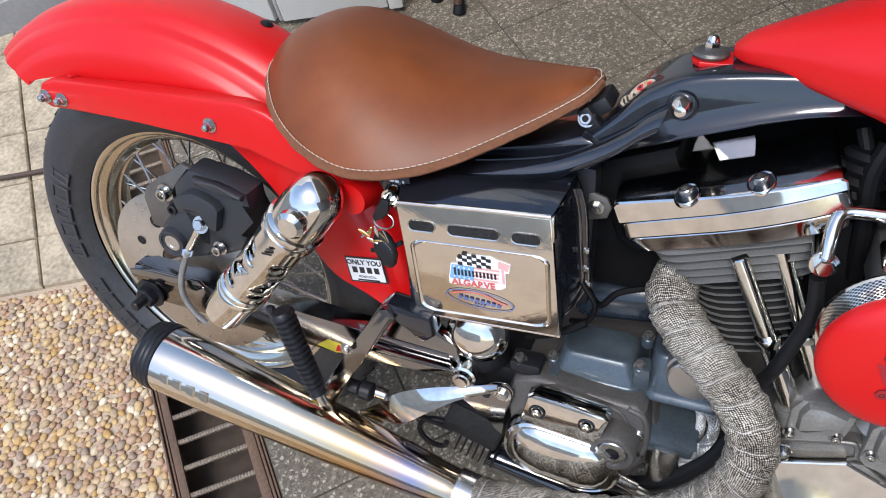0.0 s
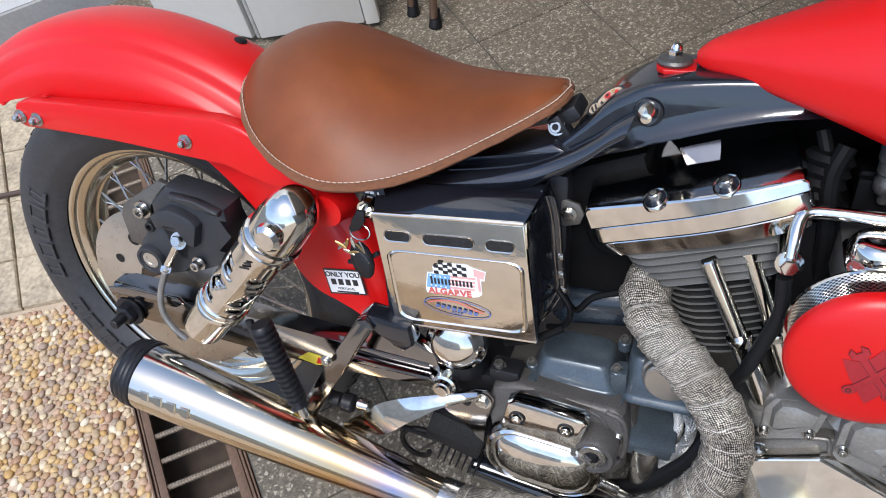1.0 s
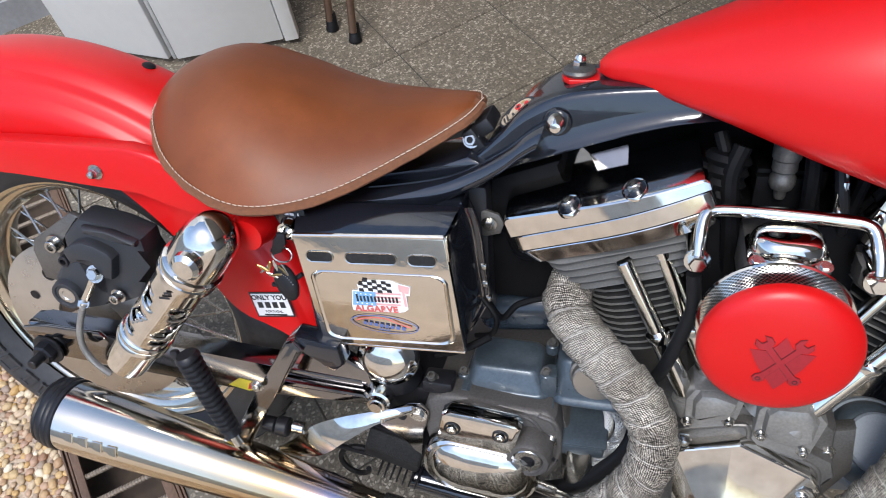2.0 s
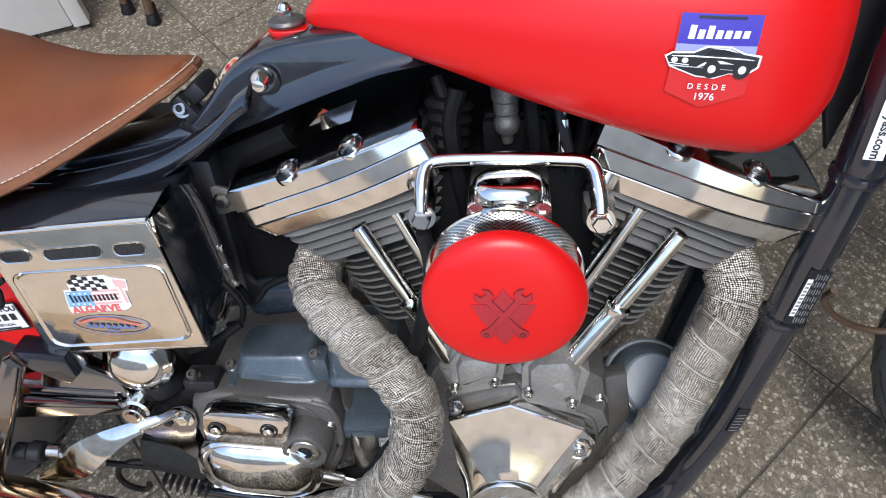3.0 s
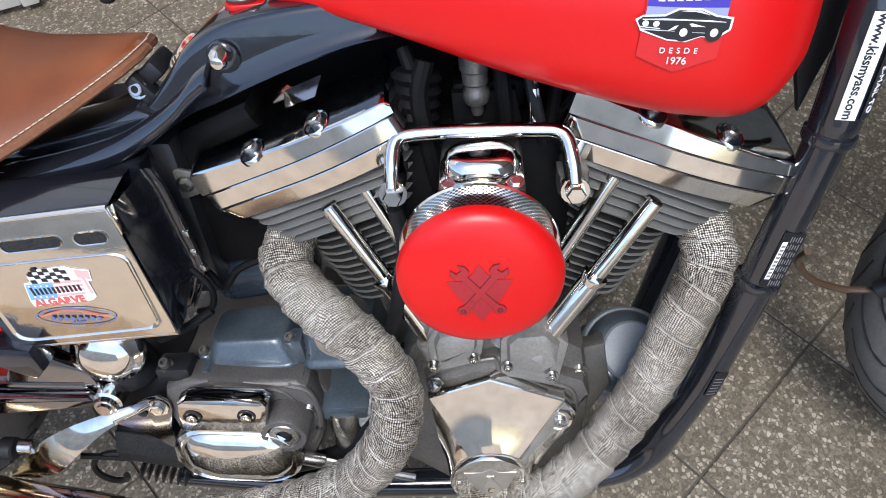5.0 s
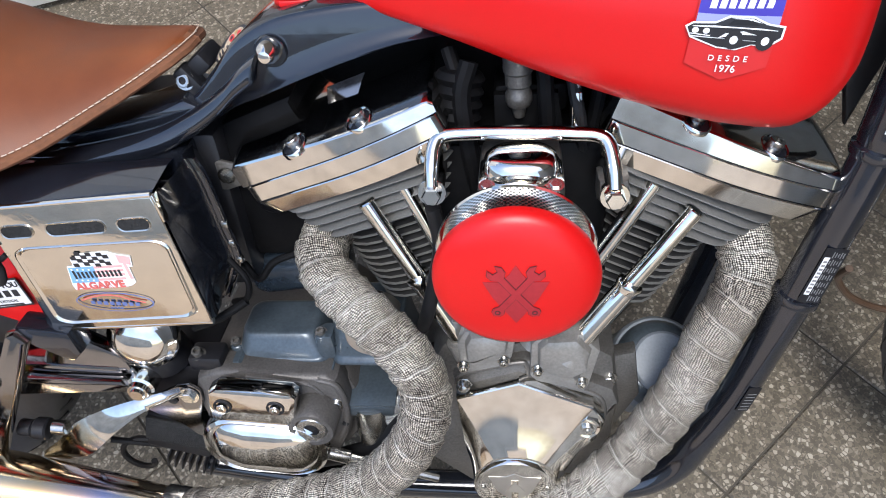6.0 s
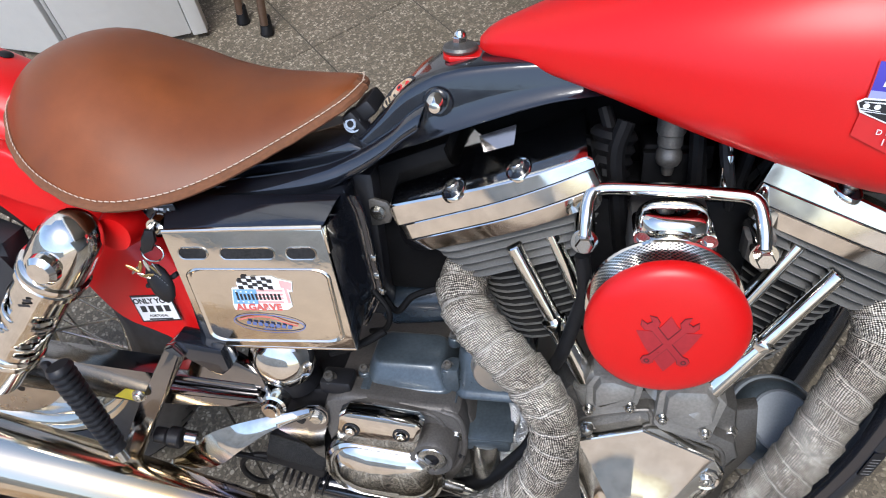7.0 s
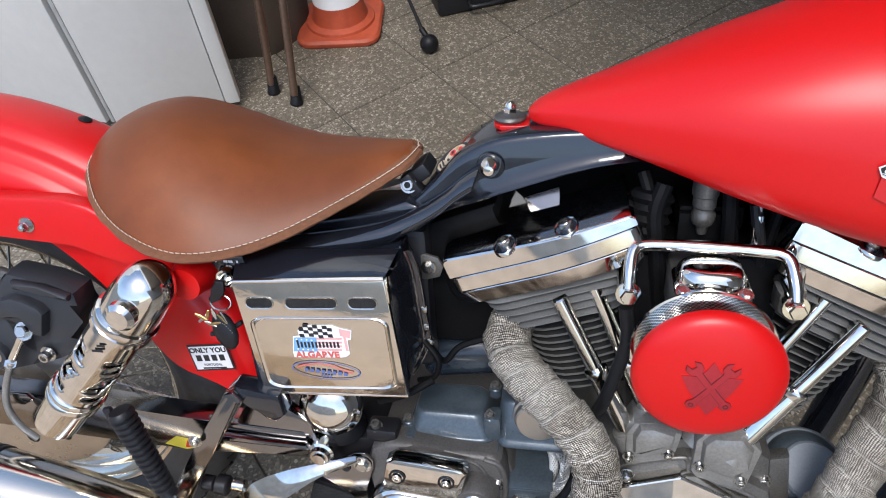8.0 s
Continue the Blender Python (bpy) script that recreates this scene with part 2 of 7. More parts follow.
# Unseen ceiling and lintel, placed to shape the skylight and the reflections
flat_box("ceiling", -1.75, 3.6, 0.9, 5.2, 2.7, 2.85, PLASTER, "unseen white garage ceiling")
flat_box("lintel", -1.75, 3.6, 0.9, 1.1, 2.3, 2.698, PLASTER, "unseen white lintel over the garage opening")
# Unseen wall, added to shape the reflections in the chrome
flat_box("wall_opposite", -9, 9, -7.2, -7.0, -0.03, 2.3, plain("weathered_render", (0.6, 0.57, 0.52), 0.85, amount=0.35, bp=0.2, big=1.5), "unseen pale wall added across the forecourt for the chrome to reflect")

# ---- more materials ----
def leather():
    m, nt, b = material("brown_leather", rough=0.4, spec=0.28)
    fine, mid, broad = tex(nt, "Voronoi", 900), tex(nt, "Noise", 38, 6, rough=0.65), tex(nt, "Noise", 5, 3)
    c = ramp(nt, broad.outputs[0], [(0.3, (0.125, 0.034, 0.01)), (0.7, (0.225, 0.066, 0.02))])
    mx = nt.nodes.new("ShaderNodeMix")
    mx.data_type, mx.blend_type = "RGBA", "OVERLAY"
    mx.inputs[0].default_value = 0.22
    nt.links.new(c, mx.inputs[6])
    nt.links.new(mid.outputs[0], mx.inputs[7])
    nt.links.new(mx.outputs[2], b.inputs["Base Color"])
    vary(nt, mid.outputs[0], 0.3, 0.48, b.inputs["Roughness"])
    bump(nt, b, fine.outputs["Distance"], 0.1, 0.0006)
    return m


def uv_dots(nt, nu, nv):
    """A hexagonal field of dots over the surface's own coordinates: distance to the nearest dot."""
    uv = nt.nodes.new("ShaderNodeUVMap")
    outs = []
    for off in (0.0, 0.5):
        sc = nt.nodes.new("ShaderNodeVectorMath")
        sc.operation, sc.inputs[1].default_value, sc.inputs[2].default_value = "MULTIPLY_ADD", (nu, nv, 0), (off, off, 0)
        nt.links.new(uv.outputs[0], sc.inputs[0])
        fr = nt.nodes.new("ShaderNodeVectorMath")
        fr.operation = "FRACTION"
        nt.links.new(sc.outputs[0], fr.inputs[0])
        d = nt.nodes.new("ShaderNodeVectorMath")
        d.operation, d.inputs[1].default_value = "DISTANCE", (0.5, 0.5, 0)
        nt.links.new(fr.outputs[0], d.inputs[0])
        outs.append(d.outputs["Value"])
    mn = nt.nodes.new("ShaderNodeMath")
    mn.operation = "MINIMUM"
    nt.links.new(outs[0], mn.inputs[0])
    nt.links.new(outs[1], mn.inputs[1])
    return mn.outputs[0]


def perforated():
    m, nt, b = material("perforated_chrome", (0.8, 0.8, 0.78), 0.15, 1.0)
    d = uv_dots(nt, 84, 6.2)
    nt.links.new(ramp(nt, d, [(0.25, (0.006, 0.006, 0.006)), (0.29, (0.8, 0.79, 0.76))]), b.inputs["Base Color"])
    vary(nt, d, 0.3, 0.1, b.inputs["Roughness"])
    bump(nt, b, d, 0.2, 0.001)
    return m


def wrap_cloth():
    """Woven glass tape: bright threads over dark gaps, worn silvery on some turns, with a pale hem on each turn."""
    m, nt, b = material("exhaust_wrap", (0.25, 0.23, 0.2), 0.5, 0.35)

    def math_node(op, x, y, z=None):
        n_ = nt.nodes.new("ShaderNodeMath")
        n_.operation = op
        for k, v in enumerate((x, y, z)):
            if v is None:
                continue
            if isinstance(v, (int, float)):
                n_.inputs[k].default_value = v
            else:
                nt.links.new(v, n_.inputs[k])
        return n_.outputs[0]

    def mix(kind, fac, x, y):
        n_ = nt.nodes.new("ShaderNodeMix")
        n_.data_type, n_.blend_type = "RGBA", kind
        if isinstance(fac, float):
            n_.inputs[0].default_value = fac
        else:
            nt.links.new(fac, n_.inputs[0])
        nt.links.new(x, n_.inputs[6])
        if isinstance(y, tuple):
            n_.inputs[7].default_value = (*y, 1)
        else:
            nt.links.new(y, n_.inputs[7])
        return n_.outputs[2]

    uv = nt.nodes.new("ShaderNodeUVMap")
    sep = nt.nodes.new("ShaderNodeSeparateXYZ")
    nt.links.new(uv.outputs[0], sep.inputs[0])
    wob, wear, fine = tex(nt, "Noise", 45, 3), tex(nt, "Noise", 16, 5, rough=0.65), tex(nt, "Noise", 300, 3)
    u = math_node("MULTIPLY_ADD", wob.outputs[0], 0.045, sep.outputs["X"])
    v = math_node("MULTIPLY_ADD", wob.outputs[0], 0.007, sep.outputs["Y"])
    turn = math_node("MULTIPLY_ADD", v, 1 / 0.027, u)
    warp = math_node("SINE", math_node("MULTIPLY", u, 2 * math.pi * 72), 0.0)
    weft = math_node("SINE", math_node("MULTIPLY", math_node("MULTIPLY_ADD", u, 0.027, v), 2 * math.pi * 520), 0.0)
    weave = math_node("MULTIPLY_ADD", math_node("ADD", warp, weft), 0.19, 0.5)
    rough_weave = math_node("ADD", weave, math_node("MULTIPLY_ADD", fine.outputs[0], 1.1, -0.55))
    c = ramp(nt, rough_weave, [(0.22, (0.018, 0.016, 0.014)), (0.42, (0.14, 0.126, 0.106)), (0.58, (0.46, 0.42, 0.36)), (0.78, (0.95, 0.91, 0.83))])
    rnd_ = nt.nodes.new("ShaderNodeTexWhiteNoise")
    rnd_.noise_dimensions = "1D"
    nt.links.new(math_node("FLOOR", turn, 0.0), rnd_.inputs["W"])
    shade = math_node("MULTIPLY_ADD", rnd_.outputs["Value"], 0.16, wear.outputs[0])
    c = mix("MULTIPLY", 0.9, c, ramp(nt, shade, [(0.42, (0.36, 0.33, 0.3)), (0.56, (0.72, 0.68, 0.62)), (0.68, (1, 0.98, 0.94))]))
    fr = math_node("FRACT", turn, 0.0)
    hem = ramp(nt, math_node("ADD", fr, math_node("MULTIPLY_ADD", fine.outputs[0], 0.05, -0.025)), [(0.0, (0, 0, 0)), (0.09, (0, 0, 0)), (0.11, (0.5, 0.5, 0.5)), (0.14, (0.3, 0.3, 0.3)), (0.18, (0, 0, 0))])
    c = mix("MIX", hem, c, (0.8, 0.76, 0.68))
    # Shadow below each overlapping edge, painted in as a dark line
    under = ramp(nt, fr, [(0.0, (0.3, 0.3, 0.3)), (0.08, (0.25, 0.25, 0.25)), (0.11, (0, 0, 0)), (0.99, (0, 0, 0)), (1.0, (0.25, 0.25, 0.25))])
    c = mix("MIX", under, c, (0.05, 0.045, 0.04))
    nt.links.new(c, b.inputs["Base Color"])
    vary(nt, shade, 0.65, 0.4, b.inputs["Roughness"])
    bump(nt, b, rough_weave, 0.9, 0.0014)
    return m


def heat_steel():
    """Polished steel that has browned and blued along the muffler's hot end."""
    m, nt, b = material("heat_tinted_steel", (0.72, 0.66, 0.56), 0.12, 1.0)
    n = tex(nt, "Noise", 3.0, 3)
    co = nt.nodes.new("ShaderNodeTexCoord")
    sep = nt.nodes.new("ShaderNodeSeparateXYZ")
    nt.links.new(co.outputs["Object"], sep.inputs[0])
    add = nt.nodes.new("ShaderNodeMath")
    add.operation, add.inputs[1].default_value = "MULTIPLY_ADD", 0.12
    nt.links.new(n.outputs[0], add.inputs[0])
    nt.links.new(sep.outputs["X"], add.inputs[2])
    c = ramp(nt, add.outputs[0], [(0.1, (0.74, 0.7, 0.62)), (0.3, (0.7, 0.6, 0.43)), (0.42, (0.64, 0.45, 0.23)), (0.47, (0.5, 0.36, 0.3)), (0.495, (0.34, 0.32, 0.4)), (0.525, (0.5, 0.41, 0.28)), (0.58, (0.4, 0.34, 0.26))])
    nt.links.new(c, b.inputs["Base Color"])
    s = tex(nt, "Noise", 120, 3, stretch=(0.05, 1, 1))
    vary(nt, s.outputs[0], 0.06, 0.2, b.inputs["Roughness"])
    return m


LEATHER, PERF, WRAP, HEATED = leather(), perforated(), wrap_cloth(), heat_steel()
EDGE = plain("leather_edge", (0.17, 0.068, 0.03), 0.9, grain=200, amount=0.3, bp=0.3)
THREAD = plain("white_thread", (0.58, 0.46, 0.36), 0.8, grain=300, amount=0.1)
DISC = plain("brushed_steel", (0.56, 0.53, 0.48), 0.3, 0.9, grain=60, amount=0.1, bp=0.03)
SPOKE = plain("dull_chrome", (0.5, 0.49, 0.46), 0.25, 1.0, grain=60, amount=0.2, bp=0.0)
HOSE = plain("black_hose", (0.008, 0.008, 0.009), 0.5, grain=200, amount=0.3, bp=0.08, spec=0.3)
BRAID = plain("braided_steel", (0.45, 0.45, 0.44), 0.4, 0.8, grain=900, amount=0.4, bp=0.5)
BRASS = plain("worn_brass", (0.45, 0.31, 0.12), 0.3, 0.9, grain=120, amount=0.3)
STICKW = plain("sticker_white", (0.8, 0.8, 0.8), 0.4, grain=50, amount=0.03, bp=0)
STICKK = plain("sticker_black", (0.015, 0.015, 0.018), 0.4, grain=50, amount=0.1, bp=0)
STICKR = plain("sticker_red", (0.56, 0.016, 0.017), 0.4, grain=50, amount=0.05, bp=0)
STICKV = plain("sticker_violet", (0.05, 0.035, 0.36), 0.4, grain=50, amount=0.05, bp=0)
STICKC = plain("sticker_sky", (0.3, 0.32, 0.68), 0.4, grain=50, amount=0.05, bp=0)
STICKY = plain("sticker_yellow", (0.75, 0.6, 0.05), 0.4, grain=50, amount=0.05, bp=0)
ETCH = plain("etched_wine_metal", (0.42, 0.03, 0.04), 0.3, 0.4, grain=200, amount=0.15, bp=0.05)
ETCHD = plain("etched_dark_line", (0.09, 0.012, 0.015), 0.5, grain=200, amount=0.15, bp=0)
# Near-black for parts in deep shade; the shade is in the colour.
INK = plain("shaded_black", (0.004, 0.004, 0.0045), 0.55, grain=90, amount=0.4, bp=0.5, spec=0.12)
FOAM = plain("black_mesh", (0.02, 0.02, 0.02), 0.9, 0.0, grain=480, amount=0.95, bp=1.0, spec=0.3)


def words(text, size, m, mat, parent, name="lettering", depth=0.0003, spread=1.0, bold=0.0):
    cu = bpy.data.curves.new(name, "FONT")
    cu.body, cu.size, cu.extrude, cu.align_x, cu.align_y, cu.space_character = text, size, depth, "CENTER", "CENTER", spread
    cu.offset = bold
    tmp = bpy.data.objects.new(name, cu)
    scene.collection.objects.link(tmp)
    me = bpy.data.meshes.new_from_object(tmp.evaluated_get(bpy.context.evaluated_depsgraph_get()))
    bpy.data.objects.remove(tmp)
    me.transform(m)
    me.materials.clear()
    me.materials.append(mat)
    ob = new(name, me)
    ob.parent = parent
    return ob


def flat(name, outline, thick, m, mat, parent, label="", bevel=0.0):
    bm = B()
    plate(bm, outline, thick, m, bevel)
    return part(name, bm, mat, parent, label)


def bar(name, w, h, m, mat, parent):
    return flat(name, [(-w / 2, -h / 2), (w / 2, -h / 2), (w / 2, h / 2), (-w / 2, h / 2)], 0.0004, m, mat, parent)


def bolt(p, d, r, parent, name="bolt", mat=None, h=None, washer=True, dome=False, socket=False):
    """A hexagon, acorn or socket bolt standing at p, pointing along d."""
    m = along(p, Vector(p) + Vector(d))
    h = h or r * 0.9
    bm = B()
    if washer:
        weld(lathe(bm, [(0, 0), (r * 1.45, 0), (r * 1.5, r * 0.1), (r * 1.45, r * 0.22), (0, r * 0.22)], m, 16))
    if socket:
        weld(lathe(bm, [(r, 0), (r, h * 0.9), (r * 0.9, h), (r * 0.55, h), (r * 0.5, h * 0.5), (0, h * 0.5)], m, 16))
    else:
        lathe(bm, [(r, r * 0.2), (r, h * 0.85), (r * 0.85, h), (0, h)], m, 6)
        if dome:
            lathe(bm, [(r * 0.82, h * 0.95), (r * 0.8, h + r * 0.35), (r * 0.55, h + r * 0.75), (r * 0.2, h + r * 0.9), (0, h + r * 0.92)], m, 12)
    return part(name, bm, mat or CHROME, parent, smooth=30)


def uv_sweep(path, radius, n, name, mat, parent, label=""):
    """A round skin along a path with its own coordinates: u round, v along in metres; radius(i, angle share)."""
    fr = frames(path)
    me = bpy.data.meshes.new(name)
    vs, fs, uvs = [], [], []
    dist = [0.0]
    for a, b in zip(fr, fr[1:]):
        dist.append(dist[-1] + (b[0] - a[0]).length)
    for i, (p, a, b) in enumerate(fr):
        for k in range(n + 1):
            q = 2 * math.pi * k / n
            vs.append(p + (a * math.cos(q) + b * math.sin(q)) * radius(dist[i], k / n))
    for i in range(len(fr) - 1):
        for k in range(n):
            j = i * (n + 1) + k
            fs.append((j, j + 1, j + n + 2, j + n + 1))
            uvs += [(k / n, dist[i]), ((k + 1) / n, dist[i]), ((k + 1) / n, dist[i + 1]), (k / n, dist[i + 1])]
    me.from_pydata([tuple(v) for v in vs], [], fs)
    lay = me.uv_layers.new(name="UVMap")
    for l, c in zip(lay.data, uvs):
        l.uv = c
    for f in me.polygons:
        f.use_smooth = True
    me.materials.append(mat)
    ob = new(name, me)
    ob.parent = parent
    if label:
        tagged(ob, label)
    return ob


def wrapped(path, r, name, parent, label, pitch=0.027):
    """A pipe bound with overlapping turns of cloth tape."""
    pts = catmull(path, 26)

    def radius(d, share):
        f = (d / pitch + share) % 1.0
        return r + 0.0042 * min(f * 9, 1.0) * (1 - 0.9 * f) + 0.0005 * math.sin(d * 900 + share * 40)
    return uv_sweep(pts, radius, 40, name, WRAP, parent, label)


# ---- the motorcycle: x ahead, y to its left, z up, from the hub of the rear wheel; it leans on its stand ----
bike = new("motorcycle")
bike.matrix_world = Matrix(((0.99889, 0.00368, -0.04699, 0), (0.01293, 0.93728, 0.34833, 0), (0.04532, -0.34855, 0.93619, 0.312), (0, 0, 0, 1)))
tagged(bike, "red and black cruiser motorcycle with chrome engine, leaning on its stand", "motorcycle")
OUT = Vector((0, -1, 0))


# tank
def tank_ring(x):
    top = curve1(x, TANK_TOP)
    low = curve1(x, TANK_LOW)
    w = curve1(x, TANK_W)
    mid = low + (top - low) * 0.42
    ring = []
    for k in range(48):
        q = 2 * math.pi * k / 48
        c, s = math.cos(q), math.sin(q)
        y = w * math.copysign(abs(c) ** (0.36 if s < 0 else 1.0), c)
        z = mid + (top - mid) * abs(s) ** 1.0 if s > 0 else mid - (mid - low) * (abs(s) ** 0.5 if abs(c) > 0.6 else 0.894 - 0.45 * min(1.0, (0.6 - abs(c)) / 0.4) * min(1.0, w / 0.1))
        ring.append((x, y, z))
    return ring


TANK_TOP = [(0.735, 0.402), (0.745, 0.412), (0.77, 0.424), (0.83, 0.447), (0.94, 0.49), (1.04, 0.522), (1.12, 0.525), (1.18, 0.5), (1.205, 0.46), (1.215, 0.41)]
TANK_LOW = [(0.735, 0.392), (0.745, 0.388), (0.77, 0.385), (0.86, 0.362), (0.95, 0.333), (1.04, 0.305), (1.10, 0.291), (1.15, 0.289), (1.185, 0.314), (1.205, 0.345), (1.215, 0.39)]
TANK_W = [(0.735, 0.006), (0.745, 0.018), (0.77, 0.032), (0.83, 0.064), (0.94, 0.112), (1.04, 0.136), (1.10, 0.142), (1.15, 0.138), (1.185, 0.115), (1.205, 0.075), (1.215, 0.03)]
bm = B()
loft(bm, [tank_ring(0.735 + 0.48 * (1 - math.cos(math.pi * k / 40)) / 2) for k in range(41)])
tank = part("fuel_tank", bm, RED, bike, "satin red teardrop fuel tank", 60)
flat("tank_lug", [(0.7, 0.012), (0.705, 0.02), (0.72, 0.02), (0.76, 0.014), (0.76, -0.014), (0.72, -0.02), (0.705, -0.02), (0.698, -0.012), (0.696, 0)], 0.005, Matrix.Translation((0, 0, 0.385)), RED, tank, "", 0.001)
bm = B()
weld(lathe(bm, [(0, 0), (0.017, 0), (0.0185, 0.003), (0.017, 0.006), (0.012, 0.008), (0, 0.008)], Matrix.Translation((0.714, 0, 0.388)), 24))
part("washer", bm, ALU, tank)
bolt((0.714, 0, 0.394), (0.02, 0, 1), 0.0075, tank, "acorn_nut", CHROME, 0.009, False, True)

# seat
SW = [(0.2, 0.0), (0.207, 0.045), (0.225, 0.082), (0.26, 0.122), (0.31, 0.15), (0.37, 0.16), (0.43, 0.147), (0.48, 0.122), (0.54, 0.084), (0.585, 0.05), (0.6, 0.03), (0.607, 0.0)]
SR = [(0.2, 0.352), (0.25, 0.322), (0.3, 0.3), (0.37, 0.284), (0.46, 0.293), (0.55, 0.325), (0.607, 0.35)]
SH = [(0.2, 0.0), (0.215, 0.03), (0.25, 0.074), (0.3, 0.105), (0.36, 0.105), (0.44, 0.072), (0.55, 0.03), (0.595, 0.012), (0.607, 0.0)]


def seat_point(x, f, lift=0.0):
    w, z, h = curve1(x, SW), curve1(x, SR), curve1(x, SH)
    return Vector((x, w * f, z + h * (1 - abs(f) ** 2.8) + lift))


bm = B()
xs = [0.2 + 0.407 * (1 - math.cos(math.pi * k / 48)) / 2 for k in range(49)]
fs = [math.sin(math.pi / 2 * (k / 14 - 1)) for k in range(29)]
rows_ = [[seat_point(x, f) for f in fs] + [Vector((x, curve1(x, SW) * f, curve1(x, SR) - 0.005)) for f in reversed(fs)] for x in xs]
loft(bm, rows_, True, True)
weld(bm, 1e-4)
seat = part("seat", bm, LEATHER, bike, "brown leather solo saddle with white stitching", 60)
rim = [seat_point(0.2 + 0.407 * (1 - math.cos(math.pi * k / 60)) / 2, -1) for k in range(61)]
rim = rim + [Vector((p.x, -p.y, p.z)) for p in reversed(rim[1:-1])]
mid = Vector((0.4, 0, 0.3))
bm = B()
rings = []
for i, p in enumerate(rim):
    t = (rim[(i + 1) % len(rim)] - rim[i - 1]).normalized()
    o = Vector((t.y, -t.x, 0)).normalized()
    if o.dot(Vector((p.x - mid.x, p.y, 0))) < 0:
        o = -o
    wob = 0.0007 * math.sin(i * 1.7) + 0.0005 * math.sin(i * 0.6)
    rings.append([p - o * 0.007 + Vector((0, 0, 0.0065)), p + o * (0.003 + wob) + Vector((0, 0, 0.001)), p + o * (0.0045 + wob) + Vector((0, 0, -0.003)), p + o * (0.0036 + wob) + Vector((0, 0, -0.0048)), p + o * 0.0015 + Vector((0, 0, -0.0062)), p - o * 0.01 + Vector((0, 0, -0.006))])
loft(bm, rings + [rings[0]], True, False)
weld(bm)
part("edge_piping", bm, EDGE, seat, "rough-cut brown leather edge")
bm = B()
walk_len, nxt = 0.0, 0.0
for i in range(len(rim)):
    a, b = rim[i], rim[(i + 1) % len(rim)]
    seg = (b - a).length
    while nxt < walk_len + seg:
        f = (nxt - walk_len) / max(seg, 1e-6)
        q0, q1 = a.lerp(b, f), a.lerp(b, min(1.0, f + 0.0052 / max(seg, 1e-6)))
        o = Vector((q0.x - mid.x, q0.y, 0)).normalized()
        d = (q1 - q0).normalized() * 0.0052
        base = q0 - o * 0.001 + Vector((0, 0, 0.0052))
        rod(bm, base, base + d + o * 0.0006, 0.0006, 5)
        nxt += 0.0068
    walk_len += seg
tagged(part("stitching", bm, THREAD, seat, "white saddle stitching"), kind="stuff")
# seat clamp at the nose
clamp = part("seat_clamp", block(B(), (0.024, 0.044, 0.018), Matrix.Translation((0.612, -0.006, 0.331)) @ Matrix.Rotation(radians(-35), 4, "Y"), 0.004), SATIN, bike)
bm = B()
block(bm, (0.016, 0.02, 0.03), Matrix.Translation((0.603, -0.028, 0.32)) @ Matrix.Rotation(radians(-35), 4, "Y"), 0.004)
part("clamp_foot", bm, SATIN, clamp)
bolt((0.6, -0.034, 0.321), (-0.1, -1, 0.35), 0.0068, clamp, "socket_bolt", SPOKE, 0.006, True, False, True)


# rear fender
def fender_ring(a, ins, dy=0.0):
    prof = [(0.0, 0.412), (0.018, 0.4115), (0.034, 0.408), (0.045, 0.402), (0.051, 0.394), (0.0545, 0.3905), (0.061, 0.388), (0.067, 0.382), (0.0705, 0.372), (0.073, 0.368), (0.0785, 0.3635), (0.082, 0.356), (0.0835, max(0.345, ins)), (0.084, max(0.33, ins)), (0.084, max(0.3, ins)), (0.084, ins)]
    full = [(-y, r) for y, r in reversed(prof)] + prof[1:]
    inner = [(y * 0.965, r - 0.003 if abs(y) < 0.08 else r) for y, r in reversed(full)]
    back = max(0.0, (math.degrees(a) - 95) / 36)
    far = [abs(k - 15) / 15 for k in range(31)]
    cut = [a - radians(11) * back * f ** 1.4 for f in far + far]
    swell = 1 + 0.06 * max(0.0, min(1.0, (math.degrees(a) - 70) / 60)) ** 1.5
    return [Vector((r * g * math.cos(q), y, r * g * math.sin(q))) for (y, r), q, g in ((p, q, 1 + (swell - 1) * min(1.0, max(0.0, (p[1] - 0.3) / 0.09))) for p, q in zip(full + inner, cut))]


bm = B()
loft(bm, [fender_ring(radians(d), curve1(d, [(0, 0.355), (5, 0.348), (9, 0.318), (13, 0.288), (19, 0.273), (28, 0.27), (50, 0.283), (75, 0.305), (110, 0.33), (128, 0.345)])) for d in [3 + k * 128 / 56 for k in range(57)]])
fender = part("rear_fender", bm, RED, bike, "satin red steel rear fender with raised beads")
for a, y in ((66.6, 0.02), (108, 0.02)):
    bm = B()
    p = Vector((0.411 * math.cos(radians(a)), y, 0.411 * math.sin(radians(a))))
    weld(lathe(bm, [(0, 0), (0.0085, 0), (0.0085, 0.0015), (0.006, 0.003), (0, 0.0033)], along(p, p * 2), 20))
    part("rubber_plug", bm, HOSE, fender)
strut = flat("fender_strut", [(-0.137, 0.29), (-0.138, 0.305), (-0.128, 0.319), (-0.105, 0.325), (0.05, 0.3265), (0.2, 0.326), (0.236, 0.318), (0.268, 0.296), (0.305, 0.264), (0.335, 0.245), (0.355, 0.235), (0.352, 0.215), (0.325, 0.212), (0.3, 0.222), (0.27, 0.243), (0.24, 0.257), (0.2, 0.266), (0.03, 0.281), (-0.125, 0.284)], 0.024, side(-0.1), RED, bike, "red fender strut cover", 0.005)
